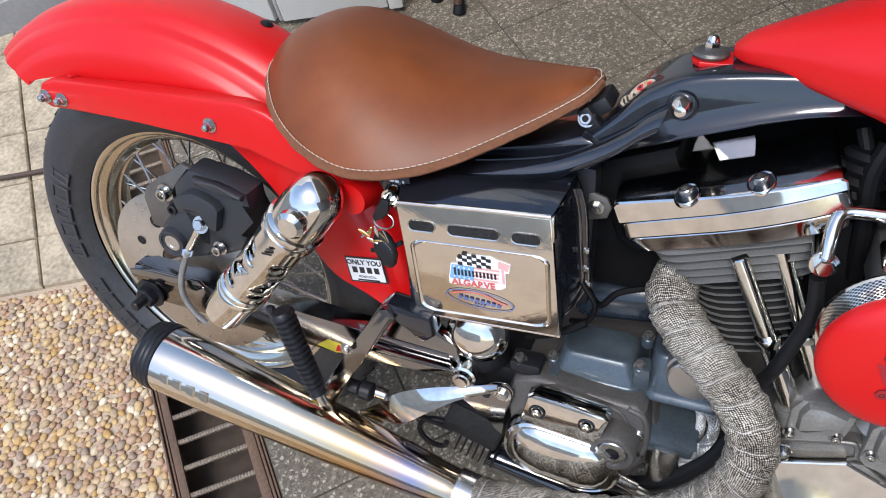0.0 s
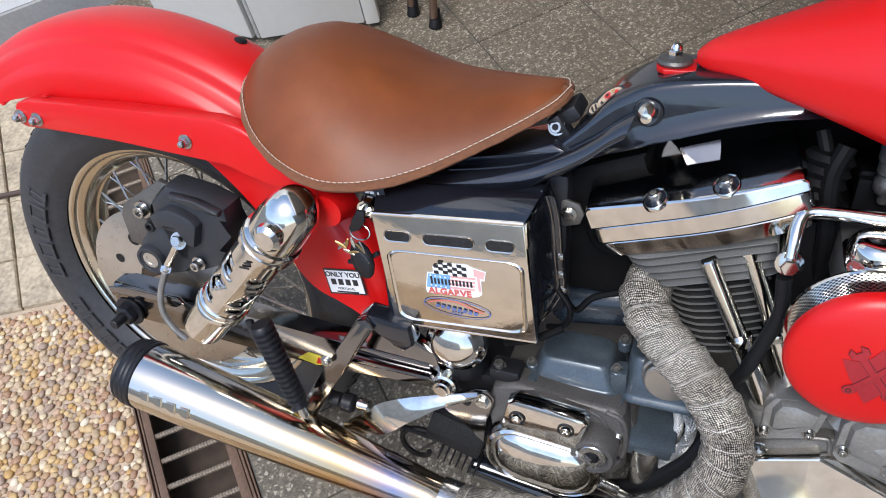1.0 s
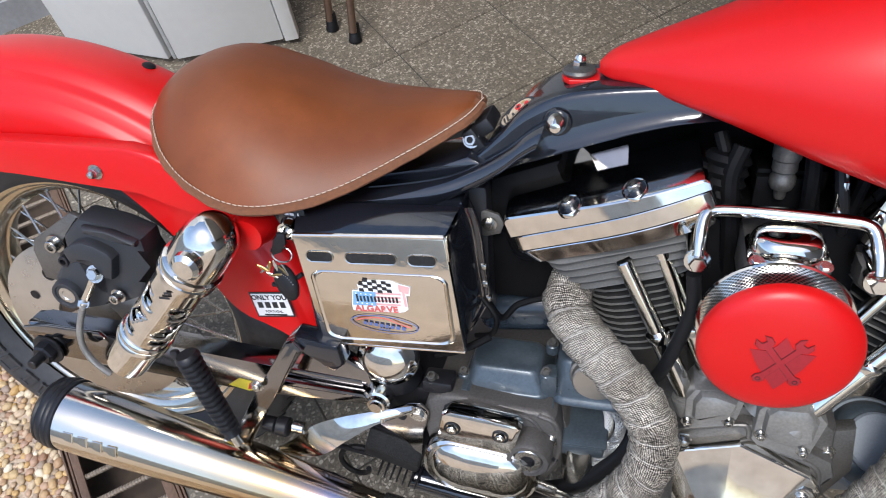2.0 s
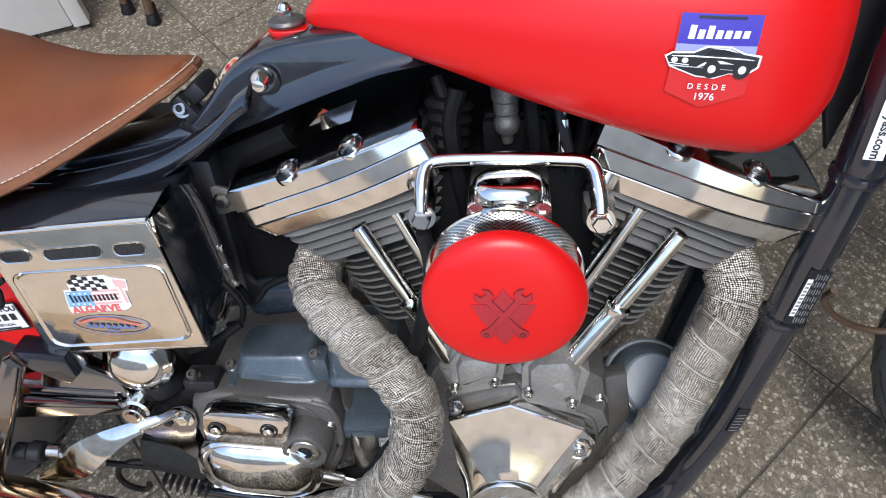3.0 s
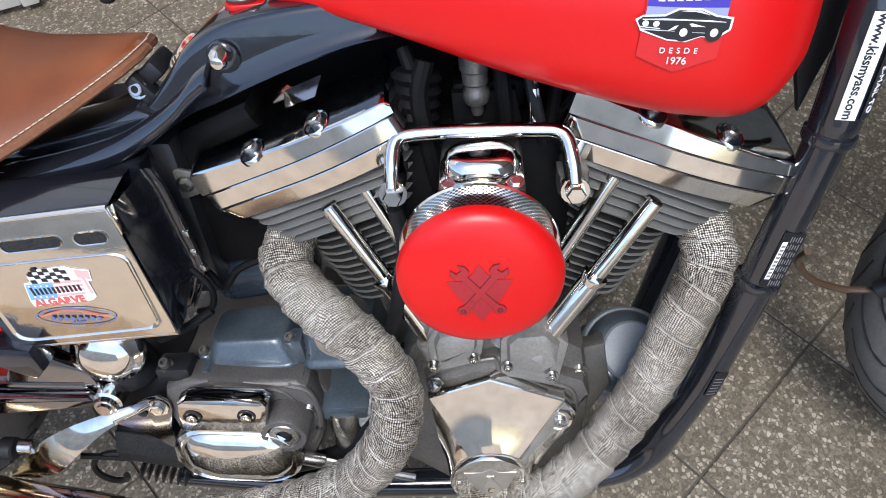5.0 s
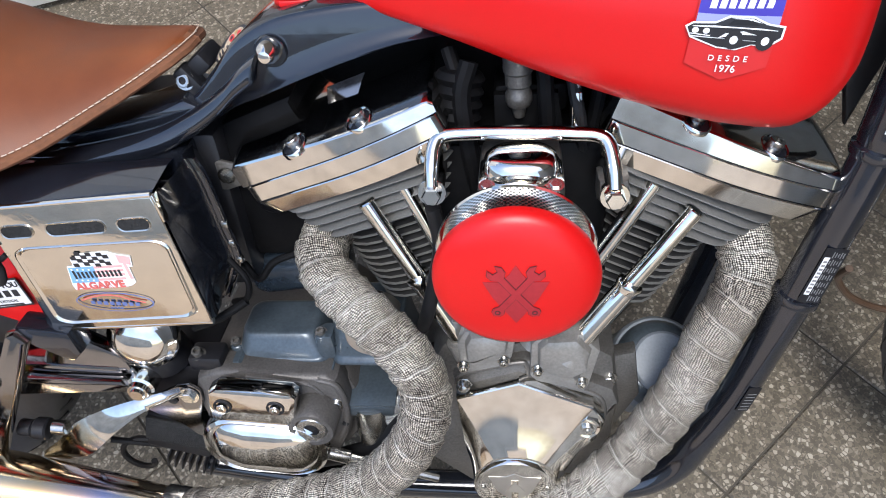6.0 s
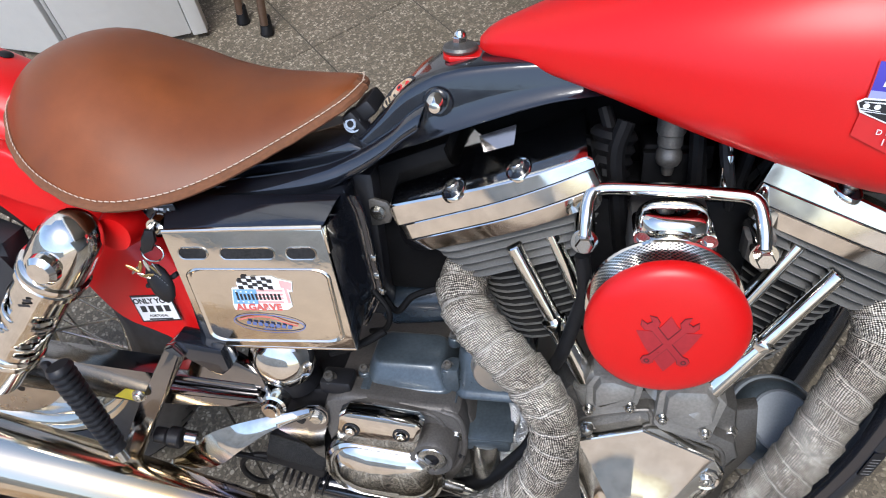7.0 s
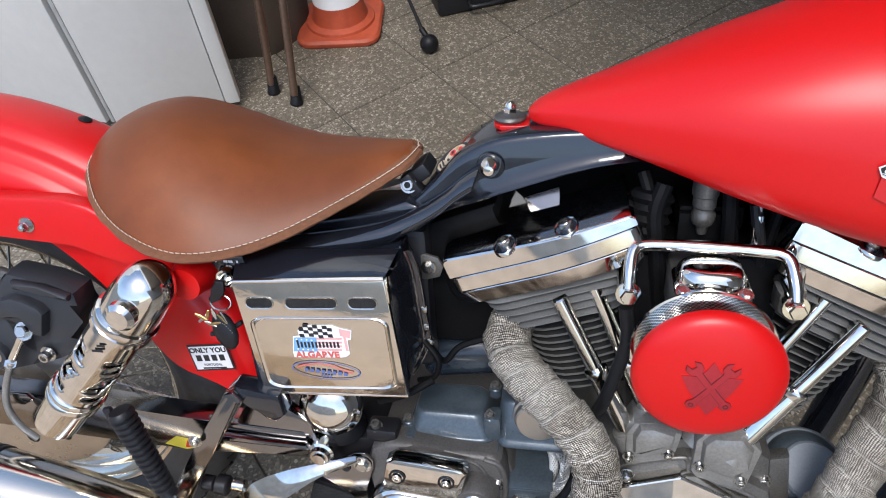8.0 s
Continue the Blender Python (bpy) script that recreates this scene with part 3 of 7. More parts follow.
for x, z in ((-0.126, 0.301), (-0.097, 0.299), (0.148, 0.292)):
    bolt((x, -0.112, z), OUT, 0.0068, strut, "acorn_nut", SPOKE, 0.007, True, True)
bolt((-0.085, -0.095, 0.327), (0, 0, 1), 0.004, strut, "clip", RED, 0.002, True)
# red boss that carries the shock's top
bm = B()
weld(lathe(bm, [(0.034, 0.06), (0.031, 0.09), (0.026, 0.112), (0.02, 0.14), (0, 0.14)], Matrix.Translation((0.352, 0, 0.236)) @ SIDE, 28))
part("shock_boss", bm, RED, fender)

# rear wheel
bm = B()
weld(lathe(bm, [(0, -0.06), (0.028, -0.06), (0.034, -0.055), (0.046, -0.045), (0.046, -0.038), (0.03, -0.03), (0.03, 0.03), (0.046, 0.038), (0.046, 0.045), (0.034, 0.055), (0.02, 0.06), (0, 0.06)], SIDE, 32))
wheel = part("rear_wheel", bm, ALU, bike, "laced rear wheel with black tyre")
bm = B()
ty = [(0.23, -0.044), (0.236, -0.05), (0.245, -0.056), (0.252, -0.0595), (0.254, -0.0608), (0.262, -0.0632), (0.276, -0.0645), (0.279, -0.0652), (0.292, -0.065), (0.303, -0.062), (0.312, -0.055), (0.3185, -0.043), (0.322, -0.024), (0.3235, 0.0)]
lathe(bm, ty + [(r, -h) for r, h in reversed(ty[:-1])], SIDE, 96)
tyre = part("tyre", bm, RUBBER, wheel, "black rubber motorcycle tyre with raised sidewall marks")
# raised sidewall marks, plain blocks in two runs
bm = B()
for a0, n_, step, tall in ((150, 13, 8.4, 0.028), (75, 7, 3.6, 0.009), (20, 6, 3.4, 0.009)):
    for k in range(n_):
        a = radians(a0 + k * step)
        if k % 6 == 5 and tall > 0.02:
            continue
        m = Matrix.Rotation(-a, 4, "Y") @ Matrix.Translation((0.27, -0.0634, 0))
        w_ = radians(step) * 0.268 * 0.66
        for dx, dz, sx, sz in ((-tall / 2, 0, tall * 0.17, w_), (tall / 2, 0, tall * 0.17, w_ * (0.6 + 0.4 * (k % 2))), (0, w_ / 2, tall, tall * 0.17), (0, -w_ / 2 * (1 if k % 2 else 0.1), tall, tall * 0.17)):
            block(bm, (sx * 1.3, 0.0045, sz), m @ Matrix.Translation((dx, -0.0008 - dx * 0.06, dz)), 0.0006, 1)
tagged(part("sidewall_mark", bm, RUBBER, tyre, "raised rubber block marks on the sidewall"), kind="stuff")
# tread grooves on the shoulder
bm = B()
for k in range(60):
    a = 2 * math.pi * k / 60
    m = Matrix.Rotation(-a, 4, "Y") @ Matrix.Translation((0.3178, -0.042, 0)) @ Matrix.Rotation(radians(-24), 4, "Z") @ Matrix.Rotation(radians(32), 4, "X")
    block(bm, (0.004, 0.022, 0.004), m, 0)
tagged(part("tread_groove", bm, HOSE, tyre), kind="stuff")
bm = B()
rp = [(0.238, -0.0455), (0.2385, -0.0435), (0.234, -0.0415), (0.226, -0.0405), (0.222, -0.037), (0.221, -0.033), (0.214, -0.03), (0.209, -0.022), (0.206, -0.012), (0.2, -0.007), (0.199, 0.0)]
lathe(bm, rp + [(r, -h) for r, h in reversed(rp[:-1])], SIDE, 96)
part("wheel_rim", bm, RIM, wheel, "polished steel laced rim")
for k in range(40):
    a = 2 * math.pi * k / 40
    s_ = 1 if k % 2 else -1
    h_ = a + radians(38 if (k // 2) % 2 else -38)
    bm = B()
    rod(bm, (0.044 * math.cos(h_), 0.042 * s_, 0.044 * math.sin(h_)), (0.201 * math.cos(a), 0.006 * s_, 0.201 * math.sin(a)), 0.0019, 7)
    part("spoke", bm, SPOKE, wheel)
bm = B()
weld(lathe(bm, [(0.06, 0.071), (0.146, 0.071), (0.147, 0.0715), (0.147, 0.0755), (0.146, 0.076), (0.06, 0.076), (0.06, 0.071)], SIDE, 72))
disc = part("brake_disc", bm, DISC, wheel, "brushed steel brake disc")
for k in range(10):
    a = radians(36 * k + 8)
    bm = B()
    lathe(bm, [(0.0, 0.0768), (0.011 if k % 2 else 0.008, 0.0768)], Matrix.Translation((0.1 * math.cos(a), 0, 0.1 * math.sin(a))) @ SIDE, 16)
    part("disc_hole", bm, HOSE, disc)

# brake caliper over the disc
CALIPER = plain("matt_caliper_paint", (0.026, 0.028, 0.032), 0.48, 0.0, grain=500, amount=0.25, bp=0.15)
cal = flat("brake_caliper", [(0.062, 0.196), (0.098, 0.227), (0.15, 0.218), (0.186, 0.203), (0.186, 0.182), (0.176, 0.165), (0.17, 0.13), (0.152, 0.104), (0.12, 0.09), (0.085, 0.1), (0.068, 0.13), (0.058, 0.17)], 0.044, side(-0.1), CALIPER, bike, "black cast brake caliper over the disc", 0.011)
flat("caliper_shell", [(0.012, 0.08), (0.018, 0.125), (0.046, 0.15), (0.075, 0.168), (0.1, 0.16), (0.118, 0.14), (0.112, 0.105), (0.085, 0.08), (0.05, 0.07), (0.028, 0.07)], 0.034, side(-0.105), CALIPER, cal, "", 0.011)
arch_ = [(0.0686, 0.183), (0.088, 0.1951), (0.1045, 0.1997), (0.1217, 0.1958), (0.1391, 0.1867), (0.1445, 0.1772), (0.1315, 0.1425), (0.1152, 0.1447), (0.1118, 0.155), (0.117, 0.1686), (0.1136, 0.1786), (0.1042, 0.1787), (0.09, 0.1672), (0.073, 0.1622)]
flat("caliper_arch", arch_, 0.03, side(-0.122), CALIPER, cal, "", 0.006)
flat("caliper_rib", [(0.114, 0.224), (0.15, 0.218), (0.188, 0.207), (0.186, 0.199), (0.15, 0.208), (0.114, 0.213)], 0.012, side(-0.13), CALIPER, cal, "", 0.004)
flat("caliper_bracket", [(-0.022, 0.105), (-0.022, 0.152), (-0.012, 0.171), (0.068, 0.22), (0.083, 0.214), (0.05, 0.192), (0.038, 0.178), (0.034, 0.158), (0.018, 0.132), (0.016, 0.11), (0.0, 0.1)], 0.01, side(-0.096), ALU, cal, "bare metal caliper bracket", 0.003)
bm = B()
weld(lathe(bm, [(0, 0.127), (0.0125, 0.127), (0.013, 0.129), (0.0165, 0.129), (0.0175, 0.131), (0.0215, 0.131), (0.0235, 0.124), (0.0235, 0.1)], Matrix.Translation((0.036, 0, 0.101)) @ SIDE, 32))
part("pin_cap", bm, CALIPER, cal)
bm = B()
weld(lathe(bm, [(0, 0.1282), (0.007, 0.128), (0.008, 0.129), (0.0125, 0.129), (0.0128, 0.126)], Matrix.Translation((0.036, 0, 0.101)) @ SIDE, 28))
part("pin_disc", bm, DISC, cal, "stamped metal disc")
for p, r_, mat_ in (((0.026, -0.102, 0.169), 0.0095, SPOKE), ((0.049, -0.112, 0.155), 0.008, SATIN), ((0.122, -0.126, 0.11), 0.0075, SPOKE)):
    bolt(p, OUT, r_, cal, "socket_bolt", mat_, 0.012, True, False, True)
bm = B()
sweep(bm, catmull([(0.0744, -0.142, 0.1012), (0.0584, -0.144, 0.0723), (0.048, -0.146, 0.0457), (0.0463, -0.148, 0.0204), (0.0549, -0.148, -0.0044), (0.0706, -0.146, -0.0261)], 8), 0.0046, 12)
hose = part("brake_hose", bm, CASTB, bike, "pale braided brake hose")
bm = B()
rod(bm, (0.1091, -0.136, 0.1515), (0.0681, -0.136, 0.0968), 0.0056, 14)
part("hose_end", bm, CHROME, hose)
part("crimp_collar", rod(B(), (0.0681, -0.136, 0.0968), (0.0744, -0.142, 0.1012), 0.0085, 6), CHROME, hose)
bolt((0.1091, -0.136, 0.1515), (0.1, -1, 0.45), 0.0085, hose, "banjo_bolt", SPOKE, 0.009)

# swingarm
arm = flat("swingarm", [(-0.066, 0.012), (-0.06, 0.04), (-0.04, 0.042), (0.17, 0.032), (0.3, 0.022), (0.46, 0.015), (0.47, -0.03), (0.3, -0.035), (0.17, -0.03), (-0.05, -0.022)], 0.032, side(-0.114), SMOKED, bike, "smoked chrome box-section swingarm", 0.005)
flat("axle_plate", [(-0.064, 0.036), (-0.02, 0.044), (0.07, 0.044), (0.078, 0.034), (0.06, 0.024), (-0.06, 0.022)], 0.006, side(-0.133), SMOKED, arm, "", 0.002)
bolt((-0.042, -0.13, -0.008), OUT, 0.017, arm, "axle_nut", SATIN, 0.018)
bm = B()
rod(bm, (-0.042, -0.14, -0.008), (-0.042, -0.168, -0.008), 0.008, 12)
part("axle_end", bm, SATIN, arm)
flat("chrome_rail", [(0.35, 0.008), (0.465, 0.004), (0.47, -0.004), (0.35, -0.002)], 0.012, side(-0.137), SMOKED, arm, "", 0.004)
flat("pivot_cover", [(0.355, 0.0), (0.385, 0.05), (0.425, 0.062), (0.47, 0.03), (0.475, -0.002), (0.42, 0.0)], 0.02, side(-0.118), SMOKED, arm, "", 0.005)
flat("side_sticker", [(0.255, -0.028), (0.275, -0.012), (0.3, -0.016), (0.315, -0.026), (0.285, -0.034)], 0.0006, side(-0.1306), STICKY, arm, "small yellow and orange sticker")
flat("sticker_patch", [(0.285, -0.03), (0.29, -0.018), (0.31, -0.019), (0.312, -0.028)], 0.0006, side(-0.1312), STICKR, arm)

# shock absorber
SA, SB = Vector((0.338, -0.168, 0.262)), Vector((0.165, -0.178, 0.062))
shock = part("shock_absorber", rod(B(), SA, SB, 0.013, 16), CHROME, bike, "chrome shock absorber with cut-out spring cover")
sm, sl = along(SA, SB), (SB - SA).length
bm = B()
weld(lathe(bm, [(0, -0.012), (0.012, -0.011), (0.022, -0.006), (0.029, 0.004), (0.0325, 0.018), (0.034, 0.035), (0.034, 0.062), (0.037, 0.064), (0.038, 0.068), (0.037, 0.073), (0.0345, 0.075), (0.0365, 0.077), (0.0365, 0.084), (0.034, 0.086), (0, 0.086)], sm, 40))
part("top_cap", bm, CHROME, shock)
bm = B()
weld(lathe(bm, [(0, 0), (0.0145, 0), (0.0175, 0.004), (0.017, 0.011), (0.012, 0.016), (0, 0.017)], along(SA.lerp(SB, 0.13) + OUT * 0.03, SA.lerp(SB, 0.13) + OUT * 0.06), 28))
part("mount_cap", bm, CHROME, shock)
coil = [sm @ Vector((0.0235 * math.cos(q), 0.0235 * math.sin(q), 0.08 + 0.14 * q / (2 * math.pi * 9))) for q in (2 * math.pi * 9 * k / 160 for k in range(161))]
part("coil_spring", sweep(B(), coil, 0.005, 8), CHROME, shock)
bm = B()
cols, hs = 48, [0.086 + 0.004 * k for k in range(33)]
grid = [[bm.verts.new(sm @ Vector((0.0315 * math.cos(2 * math.pi * c / cols), 0.0315 * math.sin(2 * math.pi * c / cols), h))) for c in range(cols)] for h in hs]
for i in range(len(hs) - 1):
    for c in range(cols):
        u_ = (c % 12) - 5.5
        slot = (8 <= i <= 13 and abs(u_ + 0.35 * (i - 10)) < 2.6) or (17 <= i <= 23 and abs(u_ - 0.5 * (i - 20)) < 2.2) or (26 <= i <= 27 and abs(u_) < 3.5)
        if not slot:
            bm.faces.new((grid[i][c], grid[i][(c + 1) % cols], grid[i + 1][(c + 1) % cols], grid[i + 1][c]))
cover = part("spring_cover", bm, CHROME, shock)
cover.modifiers.new("thickness", "SOLIDIFY").thickness = 0.0022
bm = B()
weld(lathe(bm, [(0, sl - 0.055), (0.0325, sl - 0.055), (0.0345, sl - 0.052), (0.0345, sl - 0.047), (0.0325, sl - 0.044), (0.034, sl - 0.041), (0.034, sl - 0.036), (0.03, sl - 0.033), (0.0285, sl + 0.01), (0.0275, sl + 0.022), (0.02, sl + 0.03), (0, sl + 0.032)], sm, 40))
part("lower_cap", bm, CHROME, shock)
for k, w_ in enumerate((0.024, 0.03)):
    m = along(SA.lerp(SB, 0.36 + 0.035 * k) + Vector((0.0, -0.0335, 0.002)), SA.lerp(SB, 0.36 + 0.035 * k) + Vector((0, -1, 0.05)))
    bar("name_bar", 0.014 if k else 0.01, 0.003, m, STICKK, shock)

# muffler
MA, MB = Vector((0.503, -0.2, -0.166)), Vector((0.026, -0.2, -0.059))
mm, ml = along(MA, MB), (MB - MA).length
bm = B()
lathe(bm, [(0.0, 0), (0.026, 0.0), (0.0275, 0.004), (0.029, 0.03), (0.0335, 0.08), (0.0405, 0.2), (0.0455, 0.32), (0.0485, 0.42), (0.0492, ml - 0.012), (0.0488, ml), (0.0465, ml)], mm, 64)
muff = part("muffler", bm, HEATED, bike, "polished steel megaphone muffler tinted brown by heat")
bm = B()
weld(lathe(bm, [(0.0497, ml - 0.01), (0.0512, ml - 0.008), (0.0512, ml - 0.003), (0.0505, ml - 0.002), (0.0515, ml), (0.0512, ml + 0.004), (0.05, ml + 0.006), (0.0508, ml + 0.009), (0.049, ml + 0.014), (0.0465, ml + 0.018), (0.0475, ml + 0.021), (0.043, ml + 0.026), (0.039, ml + 0.026), (0.038, ml - 0.05), (0, ml - 0.05)], mm, 64))
part("end_cap", bm, SATIN, muff, "black ribbed end cap")
bm = B()
weld(lathe(bm, [(0.028, -0.012), (0.031, -0.012), (0.0315, -0.008), (0.0315, 0.012), (0.031, 0.016), (0.028, 0.016)], mm, 40))
part("clamp_band", bm, SPOKE, muff)
# raised plain marks on the side of the muffler
for k in range(4):
    a = radians(-14)
    fwd = (MA - MB).normalized()
    q = MB + fwd * (0.04 + 0.022 * k)
    nrm = (Vector((0, -1, 0)) * math.cos(a) + Vector((0, 0, 1)) * 0.38).normalized()
    up = nrm.cross(fwd).normalized() * -1
    m = Matrix.Translation(q + nrm * 0.0488) @ Matrix((fwd, up, nrm)).transposed().to_4x4()
    bm = B()
    plate(bm, [(-0.007, -0.007), (0.007, -0.008), (0.009, 0.007), (-0.004, 0.006)], 0.003, m, 0.001, 1)
    part("raised_mark", bm, HEATED, muff)

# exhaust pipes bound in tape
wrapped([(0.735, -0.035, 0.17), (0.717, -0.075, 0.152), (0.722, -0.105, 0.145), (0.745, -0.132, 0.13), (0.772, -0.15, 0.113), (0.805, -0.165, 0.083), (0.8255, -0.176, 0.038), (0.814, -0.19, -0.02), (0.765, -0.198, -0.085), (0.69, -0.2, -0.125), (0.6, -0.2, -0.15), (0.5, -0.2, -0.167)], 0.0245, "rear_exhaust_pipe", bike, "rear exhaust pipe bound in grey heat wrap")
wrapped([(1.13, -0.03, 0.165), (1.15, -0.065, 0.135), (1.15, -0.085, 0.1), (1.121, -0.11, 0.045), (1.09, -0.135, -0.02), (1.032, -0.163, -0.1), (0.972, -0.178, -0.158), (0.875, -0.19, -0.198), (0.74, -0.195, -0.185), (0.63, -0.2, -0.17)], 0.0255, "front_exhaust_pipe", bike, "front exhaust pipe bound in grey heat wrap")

# ---- battery box ----
box = part("battery_box", block(B(), (0.174, 0.088, 0.15), Matrix.Translation((0.508, -0.103, 0.173)), 0.004), BLACK, bike, "black battery box with polished cover")
cov = flat("box_cover", [(0.4195, 0.2495), (0.5945, 0.2625), (0.609, 0.1085), (0.432, 0.098)], 0.004, side(-0.1505), STEEL, box, "polished steel cover with three meshed slots", 0.0012)
SLOPE = Matrix.Rotation(radians(4), 4, "Z")
for x, z, w in ((0.4485, 0.2265, 0.031), (0.5095, 0.23, 0.059), (0.5685, 0.2335, 0.031)):
    m = side(-0.1522) @ Matrix.Translation((x, z, 0)) @ SLOPE
    bm = B()
    plate(bm, rounded(w, 0.0125, 0.006), 0.0018, m, 0.0006, 1)
    part("meshed_slot", bm, FOAM, cov)
    bm = B()
    o_, i_ = rounded(w + 0.003, 0.0155, 0.0075), rounded(w, 0.0125, 0.006)
    loft(bm, [[m @ Vector((x, y, 0.0002)) for x, y in o_], [m @ Vector((x * 0.99, y * 0.97, 0.0017)) for x, y in o_], [m @ Vector((x, y, 0.0012)) for x, y in i_], [m @ Vector((x, y, -0.001)) for x, y in i_]], True, False)
    part("slot_rim", bm, SPOKE, cov)


def on_panel(u, v, lift=0.0):
    """A place on the pressed panel, u and v from -1 to 1, its corners leaning with the cover."""
    u, v = (u + 1) / 2, (v + 1) / 2
    low = Vector((0.4405, 0.1065)).lerp(Vector((0.5975, 0.1185)), u)
    top = Vector((0.4335, 0.2055)).lerp(Vector((0.5925, 0.215)), u)
    p = low.lerp(top, v)
    return Vector((p.x, -0.1525 - lift, p.y))


# pressed panel: a raised bead round a rounded rectangle
bm = B()
rings = []
for px, py in rounded(2.0, 2.0, 0.24, 7):
    rings.append([on_panel(px * f, py * f, h) for f, h in ((1.03, -0.0002), (1.02, 0.0008), (1.0, 0.0016), (0.975, 0.0008), (0.955, -0.0004))])
loft(bm, rings + [rings[0]], False, False)
weld(bm)
bmesh.ops.recalc_face_normals(bm, faces=bm.faces)
part("pressed_bead", bm, STEEL, cov)
# folded lip along the top, the foot and the front edge of the cover
bm = B()
sweep(bm, [(0.4195, -0.1495, 0.2505), (0.507, -0.1498, 0.2575), (0.594, -0.1495, 0.2635)], 0.0026, 10)
part("top_lip", bm, STEEL, cov)
bm = B()
sweep(bm, [(0.4325, -0.149, 0.0975), (0.52, -0.1495, 0.1025), (0.609, -0.149, 0.108)], 0.0034, 10)
part("foot_lip", bm, STEEL, cov)
bm = B()
block(bm, (0.003, 0.016, 0.03), Matrix.Translation((0.5965, -0.144, 0.249)) @ Matrix.Rotation(radians(-5), 4, "Y"), 0.001)
part("corner_fold", bm, STEEL, cov)
# sloping black top with a soft crease before the rail
bm = B()
lid_rows = [[Vector((x0 + (x1 - x0) * k / 8, y, z0 + (z1 - z0) * k / 8)) for k in range(9)] for x0, x1, y, z0, z1 in ((0.4205, 0.5945, -0.148, 0.2522, 0.2645), (0.4195, 0.596, -0.1445, 0.2545, 0.267), (0.413, 0.6, -0.121, 0.2635, 0.2745), (0.412, 0.601, -0.116, 0.2655, 0.276), (0.411, 0.602, -0.1045, 0.267, 0.2755), (0.411, 0.602, -0.1035, 0.25, 0.25))]
loft(bm, lid_rows, False, False)
bmesh.ops.recalc_face_normals(bm, faces=bm.faces)
part("box_lid", bm, BLACK, box, "gloss black sloping lid")
# front side of the box: a glossy panel turned out into a flange, a bright seam and its clips
seam = catmull([(0.6, -0.083, 0.262), (0.607, -0.083, 0.236), (0.6115, -0.083, 0.185), (0.6155, -0.083, 0.142), (0.609, -0.085, 0.12), (0.592, -0.088, 0.088)], 6)
edge = [Vector((0.5955 + 0.0125 * k / (len(seam) - 1), -0.147, 0.262 - 0.154 * k / (len(seam) - 1))) for k in range(len(seam))]
bm = B()
rings = []
for p, q in zip(edge, seam):
    rings.append([p, p.lerp(q, 0.12) + Vector((0.002, 0, 0)), p.lerp(q, 0.6) + Vector((0.003, 0, 0)), p.lerp(q, 0.93), q + Vector((0.002, -0.001, 0)), q + Vector((0.0095, -0.0005, 0.0)), q + Vector((0.0105, 0.002, 0)), q + Vector((0.009, 0.004, 0)), q + Vector((-0.004, 0.03, 0))])
loft(bm, rings, False, False)
bmesh.ops.recalc_face_normals(bm, faces=bm.faces)
fl = part("side_flange", bm, BLACK, box, "gloss black side panel with a flange and clips", 50)
bm = B()
sweep(bm, [p + Vector((0.0015, -0.0018, 0)) for p in seam], 0.0018, 8)
part("seam_bead", bm, SMOKED, fl)
bm = B()
sweep(bm, [p + Vector((0.0085, -0.001, 0)) for p in seam], 0.0012, 8)
part("seam_bead", bm, SMOKED, fl)
for x, z in ((0.6175, 0.183), (0.622, 0.137), (0.6185, 0.158)):
    part("clip", block(B(), (0.007, 0.007, 0.008), Matrix.Translation((x + 0.002, -0.083, z)), 0.0015), SPOKE, fl)
for x, z in ((0.604, 0.176), (0.611, 0.13)):
    part("clip", block(B(), (0.004, 0.006, 0.006), Matrix.Translation((x, -0.092, z)), 0.001), SATIN, fl)
part("box_back", block(B(), (0.18, 0.09, 0.17), Matrix.Translation((0.508, -0.036, 0.182)), 0.006), BLACK, box)
tab = flat("hanger_tab", [(0.598, 0.204), (0.598, 0.236), (0.617, 0.2385), (0.632, 0.234), (0.638, 0.222), (0.633, 0.208), (0.617, 0.203)], 0.005, side(-0.047), ALU, box, "bare steel hanger tab", 0.0015)
bolt((0.6205, -0.05, 0.2215), OUT, 0.0064, tab, "hex_bolt", SPOKE, 0.007)

# stickers on the cover: flag panel with plain strips, and an oval
stk = flat("cover_sticker", [(0.4815, 0.184), (0.489, 0.1855), (0.4885, 0.1925), (0.502, 0.2005), (0.53, 0.203), (0.5365, 0.2), (0.552, 0.197), (0.55, 0.184), (0.546, 0.1835), (0.5465, 0.164), (0.5415, 0.16), (0.536, 0.1585), (0.479, 0.1545), (0.478, 0.161)], 0.0004, side(-0.1533), STICKW, cov, "sticker with chequered and striped flags")
FADER = plain("faded_sticker_red", (0.6, 0.13, 0.11), 0.4, grain=90, amount=0.15, bp=0)
FADEP = plain("faded_sticker_pink", (0.72, 0.4, 0.38), 0.4, grain=90, amount=0.15, bp=0)
FADEB = plain("faded_sticker_blue", (0.2, 0.4, 0.64), 0.4, grain=90, amount=0.15, bp=0)
FADEN = plain("faded_sticker_navy", (0.1, 0.14, 0.32), 0.4, grain=90, amount=0.15, bp=0)
sp = lambda x, z, d=0.0: side(-0.1537 - d) @ Matrix.Translation((x, z, 0)) @ SLOPE
